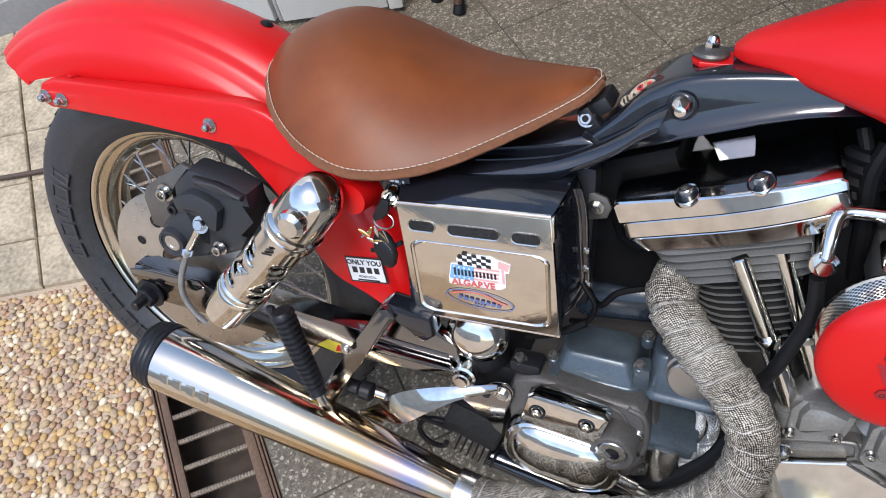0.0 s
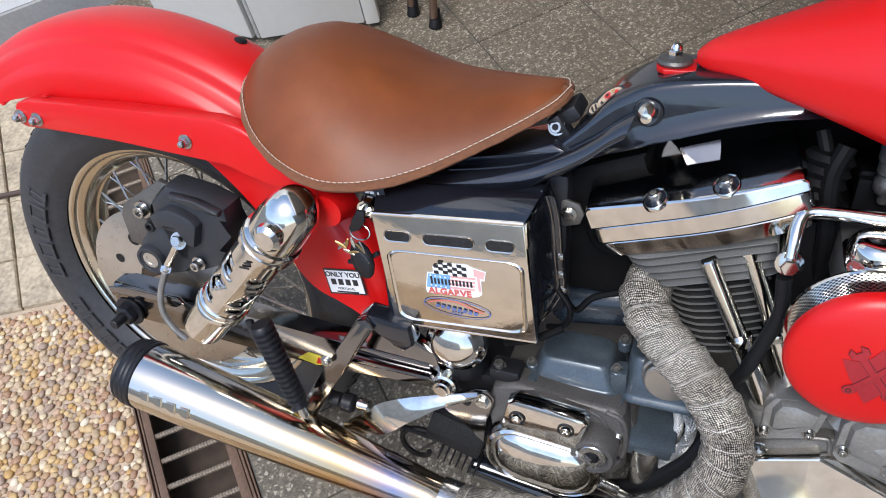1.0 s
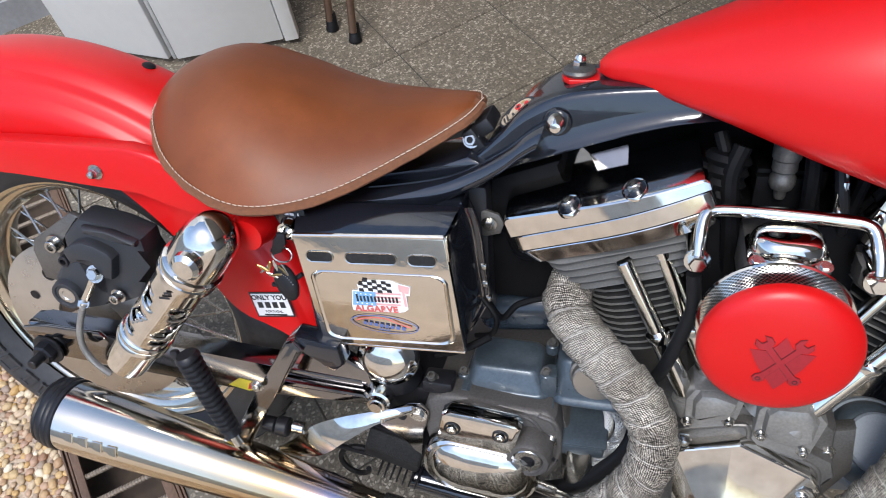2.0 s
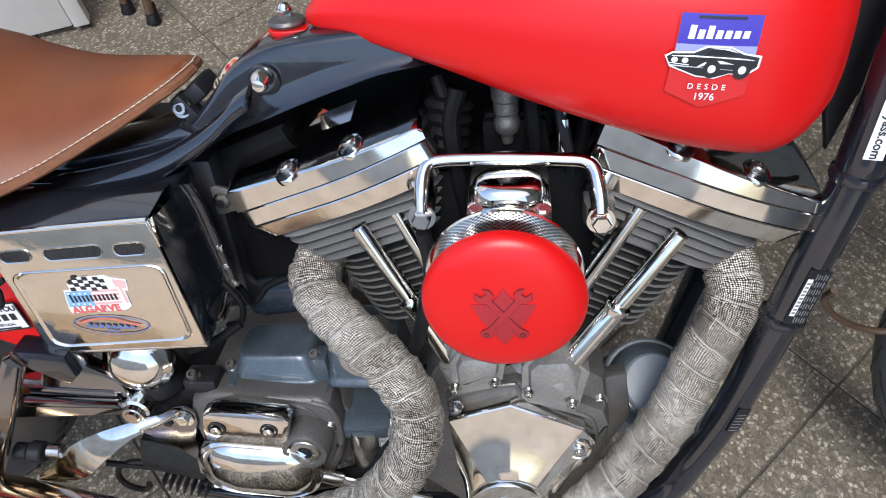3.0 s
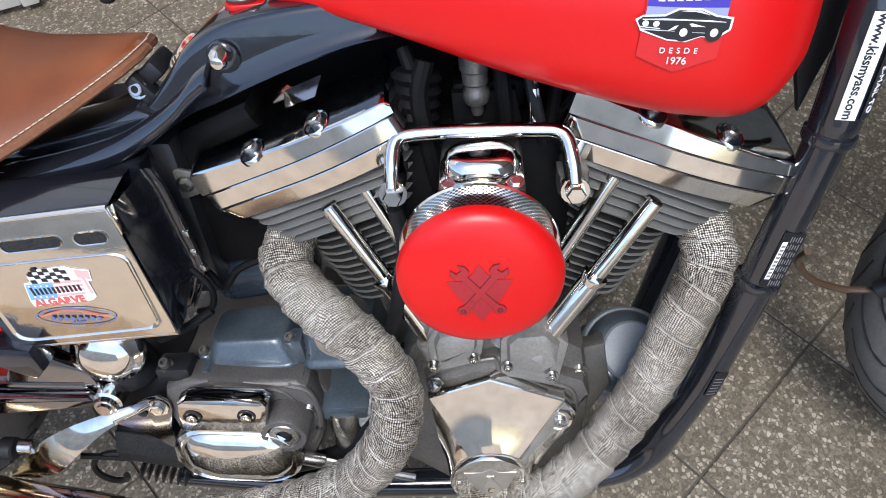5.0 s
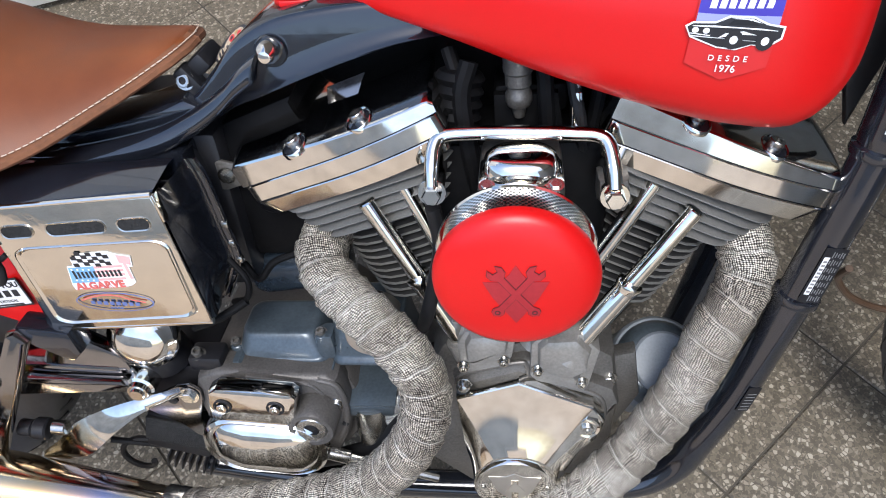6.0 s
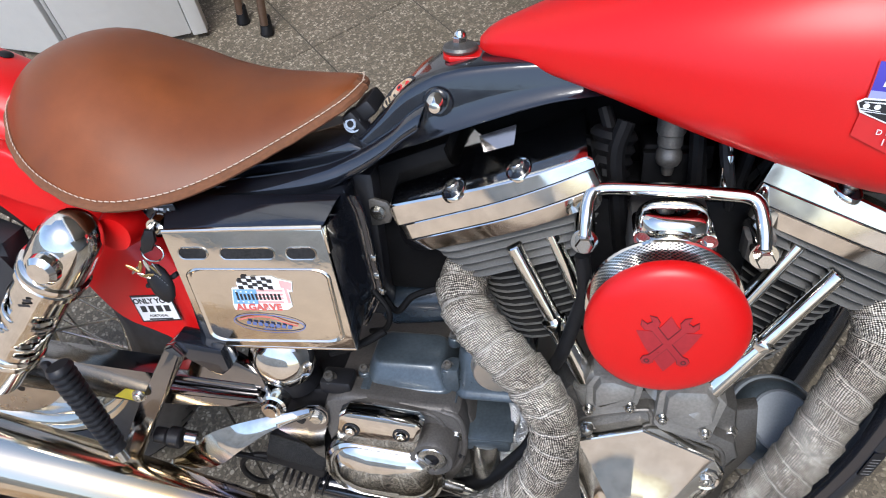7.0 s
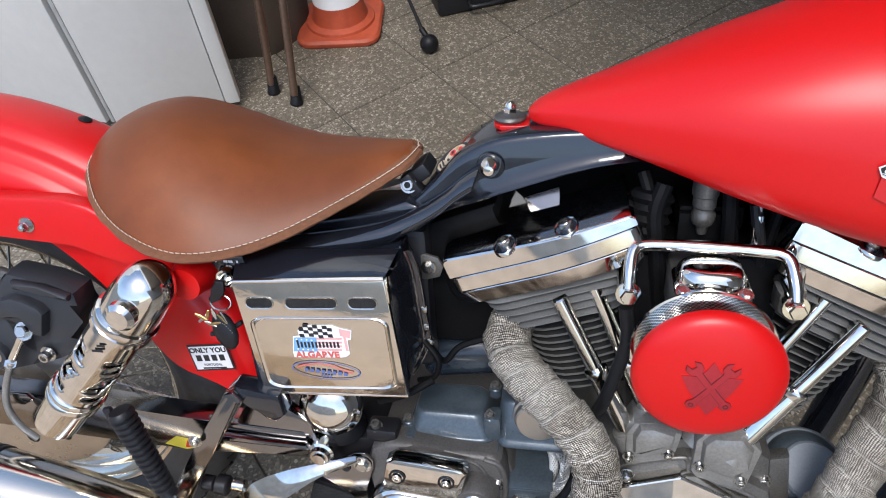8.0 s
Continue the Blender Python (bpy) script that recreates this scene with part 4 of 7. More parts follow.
for k in range(7):
    for j in range(4):
        if (k + j) % 2:
            fx, fz = 0.493 + 0.0056 * k, 0.1985 + 0.0003 * k - 0.0042 * j + 0.0013 * math.sin(k * 1.1)
            flat("flag_square", [(-0.0029, -0.0019), (0.0029, -0.0024), (0.0026, 0.0022), (-0.003, 0.0023)], 0.0004, sp(fx, fz), STICKK, stk)
flat("blue_field", [(0.4825, 0.1825), (0.5095, 0.1845), (0.5085, 0.165), (0.4795, 0.163)], 0.0004, side(-0.1537), FADEB, stk)
for k in range(4):
    bar("red_stripe", 0.03, 0.0026, sp(0.5245 - 0.0005 * k, 0.184 - 0.0052 * k), FADEP, stk)
for k in range(4):
    for j in range(2):
        bar("flag_star", 0.0018, 0.0018, sp(0.4855 + 0.006 * k, 0.1805 - 0.0135 * j, 0.0002), STICKW, stk)
for k in range(12):
    bar("name_bar", 0.0024, 0.0078 if k else 0.0105, sp(0.4865 + 0.00435 * k, 0.1732 + 0.0003 * k + (0.0 if k else 0.001), 0.0004), STICKK, stk)
words("ALGARVE", 0.0118, sp(0.508, 0.1605, 0.0006), FADER, stk, spread=1.06, bold=0.00045)
flat("piston_crown", [(0.5375, 0.1985), (0.551, 0.196), (0.549, 0.1865), (0.538, 0.189)], 0.0004, side(-0.1538), FADEP, stk)
bar("piston_rod", 0.003, 0.02, sp(0.5435, 0.1785), FADEP, stk)
oval = lambda a, b: [(a * math.cos(2 * math.pi * k / 40), b * math.sin(2 * math.pi * k / 40)) for k in range(40)]
bm = B()
m = sp(0.5147, 0.138) @ Matrix.Rotation(radians(-5.5), 4, "Z")
loft(bm, [[m @ Vector((x, y, 0)) for x, y in oval(0.0415, 0.0128)], [m @ Vector((x, y, 0.0002)) for x, y in oval(0.04, 0.0116)]], True, False)
ov = part("oval_sticker", bm, FADEN, cov, "oval outline sticker in red and blue")
bm = B()
arc = catmull([(-0.035, 0.0006, 0.0004), (-0.024, 0.005, 0.0004), (-0.008, 0.0085, 0.0004), (0.006, 0.0075, 0.0004), (0.02, 0.0025, 0.0004), (0.033, -0.0005, 0.0004)], 6)
loft(bm, [[m @ p, m @ (p + Vector((0, 0.0018, 0)))] for p in arc], False, False)
part("red_swoosh", bm, FADER, ov)
for k in range(8):
    bar("name_bar", 0.0046, 0.0044, m @ Matrix.Translation((-0.0235 + 0.0067 * k, -0.001 - 0.0002 * k, 0.0003)), FADEN, ov)
for k in range(4):
    bar("small_bar", 0.0024, 0.0024, m @ Matrix.Translation((-0.0055 + 0.0036 * k, -0.0075, 0.0003)), FADEN, ov)

# ignition switch with keys
sw = flat("switch_plate", [(0.385, 0.262), (0.425, 0.27), (0.43, 0.235), (0.405, 0.222)], 0.004, side(-0.125), BLACK, bike, "black ignition plate", 0.001)
bm = B()
weld(lathe(bm, [(0, 0.128), (0.008, 0.128), (0.0085, 0.14), (0.011, 0.14), (0.0115, 0.13), (0.013, 0.127), (0.013, 0.12)], Matrix.Translation((0.406, 0, 0.247)) @ SIDE, 24))
part("lock_barrel", bm, CHROME, sw)
for k, x in enumerate((0.392, 0.404, 0.41, 0.418)):
    bar("dial_mark", 0.002 if k % 3 == 0 else 0.005, 0.003, side(-0.1275) @ Matrix.Translation((x, 0.263, 0)), STICKW, sw)
flat("key_bow", [(0.4, 0.252), (0.411, 0.252), (0.409, 0.238), (0.401, 0.226), (0.39, 0.221), (0.387, 0.227), (0.396, 0.24)], 0.006, side(-0.15), SATIN, sw, "black plastic key", 0.0022)
bm = B()
ringp = [Vector((0.4 + 0.0125 * math.cos(q), -0.15 + 0.003 * math.sin(q), 0.222 + 0.0085 * math.sin(q))) for q in (2 * math.pi * k / 24 for k in range(25))]
part("split_ring", sweep(bm, ringp, 0.0011, 6), SPOKE, sw)
for k, (dx, dz, rot) in enumerate(((-0.02, -0.012, -48), (-0.012, -0.006, -20), (-0.003, -0.003, 12), (0.006, -0.008, 40), (-0.009, -0.015, 66), (-0.001, -0.013, -78), (0.011, -0.002, 20), (-0.016, -0.003, 60))):
    bm = B()
    plate(bm, [(-0.0012, -0.0085), (0.0012, -0.0085), (0.0025, 0.001), (0.001, 0.007), (-0.001, 0.007), (-0.0025, 0.001)], 0.0018, side(-0.153 - 0.0014 * k) @ Matrix.Translation((0.395 + dx, 0.213 + dz, 0)) @ Matrix.Rotation(radians(rot), 4, "Z") @ Matrix.Rotation(radians(25 * (k % 3 - 1)), 4, "Y"), 0.0006, 1)
    part("brass_charm", bm, BRASS if k % 2 else SPOKE, sw)
bm = B()
fob = [(0.0, 0.0), (0.008, 0.001), (0.0125, 0.008), (0.0148, 0.018), (0.0142, 0.03), (0.0095, 0.041), (0.004, 0.0455), (0, 0.046)]
weld(lathe(bm, fob, Matrix.Translation((0.3945, -0.151, 0.207)) @ Matrix.Rotation(radians(-15), 4, "Y") @ Matrix.Rotation(radians(172), 4, "X") @ Matrix.Diagonal((1, 0.5, 1, 1)), 20))
part("key_fob", bm, SATIN, sw, "black oval key fob")
for p, q in (((0.388, -0.149, 0.178), (0.3775, -0.148, 0.1755)), ((0.412, -0.149, 0.19), (0.4195, -0.148, 0.1955))):
    part("fob_button", rod(B(), p, q, 0.003, 10), SATIN, sw)
bm = B()
for k in range(7):
    f_ = k / 6
    lathe(bm, [(0, -0.0009), (0.0009, 0), (0, 0.0009)], Matrix.Translation((0.401 + 0.011 * f_, -0.1605, 0.2015 - 0.009 * f_ * f_ - 0.004 * f_)), 6)
part("bead_chain", bm, SPOKE, sw)

# sticker on the fender's front
fstk = flat("fender_sticker", [(0.294, 0.106), (0.351, 0.113), (0.357, 0.072), (0.3, 0.064)], 0.0005, side(-0.0846), STICKK, fender, "white sticker with a black border and lettering")
flat("sticker_face", [(0.2965, 0.1035), (0.3495, 0.11), (0.3545, 0.0745), (0.302, 0.067)], 0.0005, side(-0.0851), STICKW, fstk)
tilt = Matrix.Rotation(radians(7), 4, "Z")
words("ONLY YOU", 0.0105, side(-0.0855) @ Matrix.Translation((0.3235, 0.1005, 0)) @ tilt, STICKK, fstk, bold=0.0003)
for k in range(4):
    bar("name_bar", 0.0075, 0.0095, side(-0.0856) @ Matrix.Translation((0.3085 + 0.0112 * k, 0.0865 + 0.0014 * k, 0)) @ tilt, STICKK, fstk)
words("PORTUGAL", 0.0052, side(-0.0855) @ Matrix.Translation((0.327, 0.0775, 0)) @ tilt, STICKK, fstk)
bar("small_bar", 0.034, 0.0022, side(-0.0856) @ Matrix.Translation((0.3285, 0.0725, 0)) @ tilt, STICKK, fstk)

# ---- air cleaner ----
AC = Vector((0.92, 0, 0.2035))
DOME = [(0.0, 0.2145), (0.014, 0.2143), (0.028, 0.2136), (0.04, 0.2125), (0.05, 0.2112), (0.058, 0.2096), (0.0645, 0.2073), (0.0688, 0.204), (0.071, 0.2005), (0.0718, 0.1965), (0.0715, 0.193), (0.069, 0.192), (0.0, 0.192)]
bm = B()
weld(lathe(bm, DOME, Matrix.Translation(AC) @ SIDE, 64))
air = part("air_cleaner", bm, RED, bike, "round red air cleaner with perforated chrome screen")
scr = uv_sweep([AC + OUT * h for h in (0.194, 0.186, 0.178, 0.17, 0.163)], lambda d, s: 0.0665, 64, "air_screen", PERF, air, "perforated chrome screen")
for l in scr.data.uv_layers[0].data:
    l.uv.y *= 32.0
bm = B()
weld(lathe(bm, [(0.064, 0.164), (0.0705, 0.164), (0.0715, 0.1615), (0.0705, 0.158), (0.03, 0.15), (0, 0.15)], Matrix.Translation(AC) @ SIDE, 64))
part("back_plate", bm, CHROME, air)
# etched emblem: pointed shield and crossed spanners
EM = Matrix.Translation((0.92, 0, 0.2045)) @ side(-0.2228)
emblem = flat("shield_emblem", [(0, 0.027), (0.006, 0.017), (0.0125, 0.01), (0.0275, 0.0095), (0.019, -0.008), (0.0, -0.037), (-0.019, -0.008), (-0.0275, 0.0095), (-0.0125, 0.01), (-0.006, 0.017)], 0.0006, EM, ETCH, air, "etched wine-red shield with crossed spanners")
for sgn in (-1, 1):
    for grow, mat_, lift in ((1.0, ETCHD, 0.0004), (0.0, ETCH, 0.0008)):
        g = 0.0006 * grow
        m = EM @ Matrix.Translation((0, -0.003, lift)) @ Matrix.Rotation(radians(sgn * 37), 4, "Z")
        sh = [(0.0028 + g, -0.02), (0.0028 + g, 0.02), (0.007 + g, 0.0235), (0.0075 + g, 0.029 + g), (0.004, 0.0335 + g), (0.0028 - g, 0.0275 + g), (-0.0028 + g, 0.0275 + g), (-0.004, 0.0335 + g), (-0.0075 - g, 0.029 + g), (-0.007 - g, 0.0235), (-0.0028 - g, 0.02), (-0.0028 - g, -0.02), (-0.0052 - g, -0.0245), (-0.004 - g, -0.029), (0, -0.031 - g), (0.004 + g, -0.029), (0.0052 + g, -0.0245)]
        flat("spanner" if grow == 0 else "spanner_outline", sh, 0.0005, m, mat_, emblem)
    bm = B()
    m = EM @ Matrix.Translation((0, -0.003, 0.0012)) @ Matrix.Rotation(radians(sgn * 37), 4, "Z") @ Matrix.Translation((0, -0.026, 0))
    weld(lathe(bm, [(0.0014, 0), (0.0026, 0.0), (0.0026, 0.0003), (0.0014, 0.0003)], m, 16))
    part("ring_eye", bm, ETCHD, emblem)
# the etching follows the dome's crown
for piece in [emblem] + list(emblem.children):
    bm = B()
    bm.from_mesh(piece.data)
    bmesh.ops.triangulate(bm, faces=bm.faces)
    for _ in range(2):
        bmesh.ops.subdivide_edges(bm, edges=[e for e in bm.edges if e.calc_length() > 0.006], cuts=1, use_grid_fill=False)
        bmesh.ops.triangulate(bm, faces=bm.faces)
    for v in bm.verts:
        away = math.hypot(v.co.x - AC.x, v.co.z - AC.z)
        v.co.y += 0.2228 - curve1(away, DOME[:8]) - 0.0004
    bm.to_mesh(piece.data)
    bm.free()
# breather bar across the heads
bm = B()
sweep(bm, catmull([(0.846, -0.13, 0.254), (0.8465, -0.122, 0.27), (0.8495, -0.108, 0.285), (0.858, -0.102, 0.2895), (0.88, -0.1, 0.29), (0.925, -0.1, 0.2895), (0.97, -0.1, 0.287), (0.992, -0.102, 0.2855), (1.001, -0.108, 0.28), (1.005, -0.122, 0.265), (1.006, -0.132, 0.249)], 8), 0.0068, 16)
bb = part("breather_bar", bm, CHROME, bike, "chrome breather bar bolted to both heads")
for p in ((0.846, -0.128, 0.249), (1.006, -0.13, 0.243)):
    bm = B()
    rod(bm, Vector(p) + Vector((0, 0.05, 0.0)), Vector(p) + Vector((0, -0.004, 0)), 0.0105, 20)
    part("banjo", bm, CHROME, bb)
    bolt(Vector(p) + OUT * 0.003, (0, -1, 0.1), 0.0088, bb, "hex_bolt", CHROME, 0.012)
flat("head_boss", [(0.993, 0.228), (0.993, 0.25), (1.02, 0.25), (1.022, 0.222), (1.012, 0.212)], 0.03, side(-0.105), ALU, bb, "", 0.006)
# carburettor
carb = part("carburettor", block(B(), (0.075, 0.09, 0.05), Matrix.Translation((0.925, -0.105, 0.24)), 0.008), ALU, bike, "carburettor with chrome domed top")
bm = B()
rings = []
for h, s_ in ((0.243, 1.0), (0.252, 1.0), (0.258, 0.965), (0.263, 0.9), (0.266, 0.8), (0.2675, 0.6), (0.268, 0.3)):
    rings.append([(0.925 + x * s_ * 0.86, -0.121 + y * s_ * 0.74, h + 0.015) for x, y in rounded(0.08, 0.07, 0.03, 6)])
loft(bm, rings)
part("carb_top", bm, CHROME, carb)
flat("carb_flange", rounded(0.072, 0.058, 0.012), 0.006, Matrix.Translation((0.925, -0.125, 0.262)), CHROME, carb, "", 0.0015)
for dx in (-0.029, 0.029):
    bolt((0.925 + dx, -0.149, 0.265), (0, -0.3, 1), 0.005, carb, "screw", SPOKE, 0.003)
# Added black block that stands in for the shade between the cylinders.
part("intake_shroud", block(B(), (0.17, 0.09, 0.18), Matrix.Translation((0.925, -0.03, 0.175)), 0.012), INK, carb, "black block added for the shade between the cylinders")
for p_ in ([(0.878, -0.05, 0.31), (0.872, -0.06, 0.27), (0.868, -0.055, 0.22), (0.872, -0.05, 0.17)], [(0.972, -0.06, 0.32), (0.98, -0.07, 0.275), (0.984, -0.065, 0.24), (0.98, -0.05, 0.2)]):
    part("vent_hose", sweep(B(), catmull(p_, 6), 0.0065, 10), HOSE, carb)


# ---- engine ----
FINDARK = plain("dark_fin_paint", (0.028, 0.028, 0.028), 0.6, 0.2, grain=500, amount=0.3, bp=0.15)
HEADS = ((0.7918, 0.2877, 22.73, -0.15, 0.066), (1.1424, 0.2461, -19.48, -0.147, 0.068))
SLOT = (-0.055, -0.0115, -0.046, 0.001)     # the scoop in the rear lid: from, to along; from, to across


def bow(u):
    """Half the width of a rocker box, which bellies out along its length."""
    if u > -0.06:
        return 0.112 - 1.478 * u * u
    return 0.10668 + 0.1774 * (u + 0.06)


def box_outline(u0, u1, ins):
    """The plan of a rocker box drawn in by ins, its corners eased."""
    right = []
    for k in range(29):
        f = (1 - math.cos(math.pi * k / 28)) / 2
        u = u0 + ins + (u1 - u0 - 2 * ins) * f
        e = min(u - u0 - ins, u1 - ins - u)
        r = 0.007
        y = bow(u) - ins - (r - math.sqrt(max(0.0, r * r - (r - min(e, r)) ** 2)))
        right.append((u, -y))
    return right + [(u, -y) for u, y in reversed(right)]


def lid_height(u, y):
    """The lid's skin: a crisp edge and a broad, gently rising top."""
    inn = bow(u) - abs(y)
    h = 0.0158 - 0.06 * u
    h += -0.0015 * max(0.0, 1 - inn / 0.0015) + 0.0042 * min(1.0, inn / 0.02) + 0.006 * min(1.0, max(0.0, inn - 0.02) / 0.06)
    return h


def layer(m, u0, u1, levels):
    bm = B()
    loft(bm, [[m @ Vector((u, y, v)) for u, y in box_outline(u0 + e0, u1 - e1, ins)] for v, ins, e0, e1 in levels])
    bmesh.ops.recalc_face_normals(bm, faces=bm.faces)
    return bm


def rocker_lid(m, u0, u1, slot):
    us = sorted({round(u0 + (u1 - u0) * (1 - math.cos(math.pi * k / 26)) / 2, 5) for k in range(27)} | ({SLOT[0], SLOT[0] + 0.001, SLOT[1] - 0.001, SLOT[1]} if slot else set()))
    fs = sorted({q * g for g in (0.0, 0.2, 0.6, 0.78, 0.86, 0.92, 0.955, 0.98, 0.992, 1.0) for q in (-1, 1)} | ({0.01, -0.004, -0.092, -0.3, -0.42} if slot else set()))
    bm = B()
    grid = []
    for f in fs:
        row = []
        for u in us:
            y = f * bow(u)
            h = lid_height(u, y)
            if slot and SLOT[0] + 0.0005 < u < SLOT[1] - 0.0005 and -0.41 < f < 0.0:
                h -= 0.018 * min(1.0, -f / 0.092) * min(1.0, (0.42 + f) / 0.328)
            e = min(u - u0, u1 - u)
            h -= 0.004 * max(0.0, 1 - e / 0.004)
            pinch = 0.26 * (y + 0.001) * max(0.0, 1 - abs(u - SLOT[0]) / 0.05) if slot and SLOT[2] - 0.01 < y < 0.001 else 0.0
            row.append(bm.verts.new(m @ Vector((u - pinch, y * (1 - 0.03 * max(0.0, (abs(f) - 0.6) / 0.4)), h))))
        grid.append(row)
    nj, nk = len(fs), len(us)
    low = {}

    def foot(j, k):
        if (j, k) not in low:
            low[(j, k)] = bm.verts.new(m @ Vector((us[k], fs[j] * (bow(us[k]) - 0.0016), 0.0008)))
        return low[(j, k)]

    for j in range(nj - 1):
        for k in range(nk - 1):
            f_ = bm.faces.new((grid[j][k], grid[j][k + 1], grid[j + 1][k + 1], grid[j + 1][k]))
            # The scoop's faces take a darker chrome: a dimmed reflection put into the colour.
            if slot and SLOT[0] <= us[k] and us[k + 1] <= SLOT[1] and -0.43 < fs[j] and fs[j + 1] < 0.005:
                f_.material_index = 1
    for k in range(nk - 1):
        for j in (0, nj - 1):
            bm.faces.new((grid[j][k], grid[j][k + 1], foot(j, k + 1), foot(j, k)))
    for j in range(nj - 1):
        for k in (0, nk - 1):
            bm.faces.new((grid[j][k], grid[j + 1][k], foot(j + 1, k), foot(j, k)))
    bmesh.ops.recalc_face_normals(bm, faces=bm.faces)
    return bm


def rsq(w, d, r, z, m):
    return [m @ Vector((x, y, z)) for x, y in rounded(w, d, r, 5)]


for i_, (hx, hz, deg, u0, u1) in enumerate(HEADS):
    hm = Matrix.Translation((hx, 0, hz)) @ Matrix.Rotation(radians(-deg), 4, "Y")
    head = part("rocker_cover", layer(hm, u0, u1, ((-0.0393, 0.005, 0.016 if i_ == 0 else 0.004, 0.004 if i_ == 0 else 0.02), (-0.0375, 0.0025, 0.012 if i_ == 0 else 0.003, 0.003 if i_ == 0 else 0.016), (-0.0205, 0.0, 0.002, 0.002), (-0.0196, 0.0008, 0.002, 0.002))), CHROME, bike, "chrome three-layer rocker cover", 40)
    part("gasket", layer(hm, u0, u1, ((-0.022, 0.0022, 0, 0), (0.002, 0.0022, 0, 0))), SATIN, head)
    part("rocker_spacer", layer(hm, u0, u1, ((-0.0186, 0.0008, 0, 0), (-0.0178, 0.0, 0, 0), (-0.0012, 0.0007, 0, 0), (-0.0004, 0.0015, 0, 0))), CHROME, head, "", 40)
    part("rocker_lid", rocker_lid(hm, u0, u1, i_ == 0), CHROME, head, "", 24).data.materials.append(SMOKED)
    for u_ in (-0.0725, -0.0035) if i_ == 0 else (-0.0787, -0.004):
        hgt = lid_height(u_, -0.0915)
        mp_ = hm @ Matrix.Translation((u_, -0.0945, hgt - 0.001)) @ Matrix.Rotation(radians(12), 4, "X")
        bm = B()
        weld(lathe(bm, [(0.0145, -0.004), (0.0145, 0.0006), (0.0135, 0.0014), (0.012, 0.0006), (0.0115, -0.003)], mp_ @ Matrix.Diagonal((0.92, 1.1, 1, 1)), 28))
        pk = part("bolt_pocket", bm, CHROME, head, "", 60)
        # Black disc that paints in the dark reflection inside the chrome pocket
        part("pocket_floor", lathe(B(), [(0.0, 0.0003), (0.0124, 0.0003)], mp_ @ Matrix.Diagonal((0.92, 1.1, 1, 1)), 24), BLACK, pk)
        bolt(hm @ Vector((u_, -0.0925, hgt - 0.0035)), hm.to_3x3() @ Vector((0, -0.1, 1)), 0.0072, head, "socket_bolt", SPOKE, 0.0098, True, False, True)
    m = hm @ Matrix.Translation((-0.0365 if i_ == 0 else -0.0415, 0, 0)) @ Matrix.Rotation(radians(3.9 if i_ == 0 else 6.1), 4, "Y")
    # finned head
    bm = B()
    rings = []
    z = -0.041
    spec = []
    for k in range(5):
        spec.append((0.188 - 0.009 * k, 0.196 - 0.002 * k, 0.034))
    for k in range(11):
        spec.append((0.146 - 0.0012 * k, 0.156 - 0.0012 * k, 0.05))
    for w_, d_, r_ in spec:
        core = (w_ - 0.03, d_ - 0.034, r_ * 0.8) if r_ < 0.04 else (w_ - 0.05, d_ - 0.056, r_ * 0.6)
        rings.append(rsq(*core, z, m))
        rings.append(rsq(w_ - 0.003, d_ - 0.003, r_, z - 0.0058, m))
        rings.append(rsq(w_, d_, r_, z - 0.0066, m))
        rings.append(rsq(w_, d_, r_, z - 0.0078, m))
        rings.append(rsq(w_ - 0.003, d_ - 0.003, r_, z - 0.0085, m))
        z -= 0.0104
        rings.append(rsq(*core, z, m))
    loft(bm, rings)
    bmesh.ops.recalc_face_normals(bm, faces=bm.faces)
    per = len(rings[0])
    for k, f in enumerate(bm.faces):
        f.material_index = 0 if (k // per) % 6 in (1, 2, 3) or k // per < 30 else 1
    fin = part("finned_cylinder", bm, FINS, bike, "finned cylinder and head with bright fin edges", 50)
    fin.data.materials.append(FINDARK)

# pushrod tubes
for p, q in (((0.783, -0.1, 0.205), (0.862, -0.114, 0.045)), ((0.82, -0.088, 0.215), (0.893, -0.104, 0.05)), ((1.076, -0.106, 0.195), (0.98, -0.125, 0.05)), ((1.04, -0.09, 0.215), (0.945, -0.106, 0.05))):
    q = Vector(q)
    p = Vector(p) + (Vector(p) - q) * 0.09
    tube = part("pushrod_tube", rod(B(), p, q, 0.0092, 18), CHROME, bike, "chrome telescoping pushrod tube")
    part("lower_sleeve", rod(B(), p.lerp(q, 0.55), q, 0.0118, 20), CHROME, tube)
    bm = B()
    L_ = (q - p).length
    weld(lathe(bm, [(0.0092, L_ * 0.5), (0.0132, L_ * 0.5), (0.014, L_ * 0.51), (0.0134, L_ * 0.53), (0.0118, L_ * 0.56)], along(p, q), 18))
    part("collar", bm, CHROME, tube)
    bm = B()
    weld(lathe(bm, [(0.0118, L_ * 0.95), (0.0145, L_ * 0.95), (0.0148, L_ * 0.962), (0.0172, L_ * 0.964), (0.0176, L_ * 0.975), (0.0182, L_ + 0.004), (0.0195, L_ + 0.016), (0.0, L_ + 0.016)], along(p, q), 18))
    part("tube_seat", bm, CASTB, tube, "bright cast tube seat")

# crankcase, lifter blocks, cam cover
case = flat("crankcase", [(0.835, 0.035), (0.86, 0.06), (0.915, 0.05), (0.93, 0.03), (0.99, 0.045), (1.025, 0.02), (1.035, -0.06), (1.03, -0.14), (0.98, -0.22), (0.86, -0.22), (0.8, -0.16), (0.795, -0.05)], 0.22, side(-0.003), ALU, bike, "cast aluminium crankcase", 0.012)
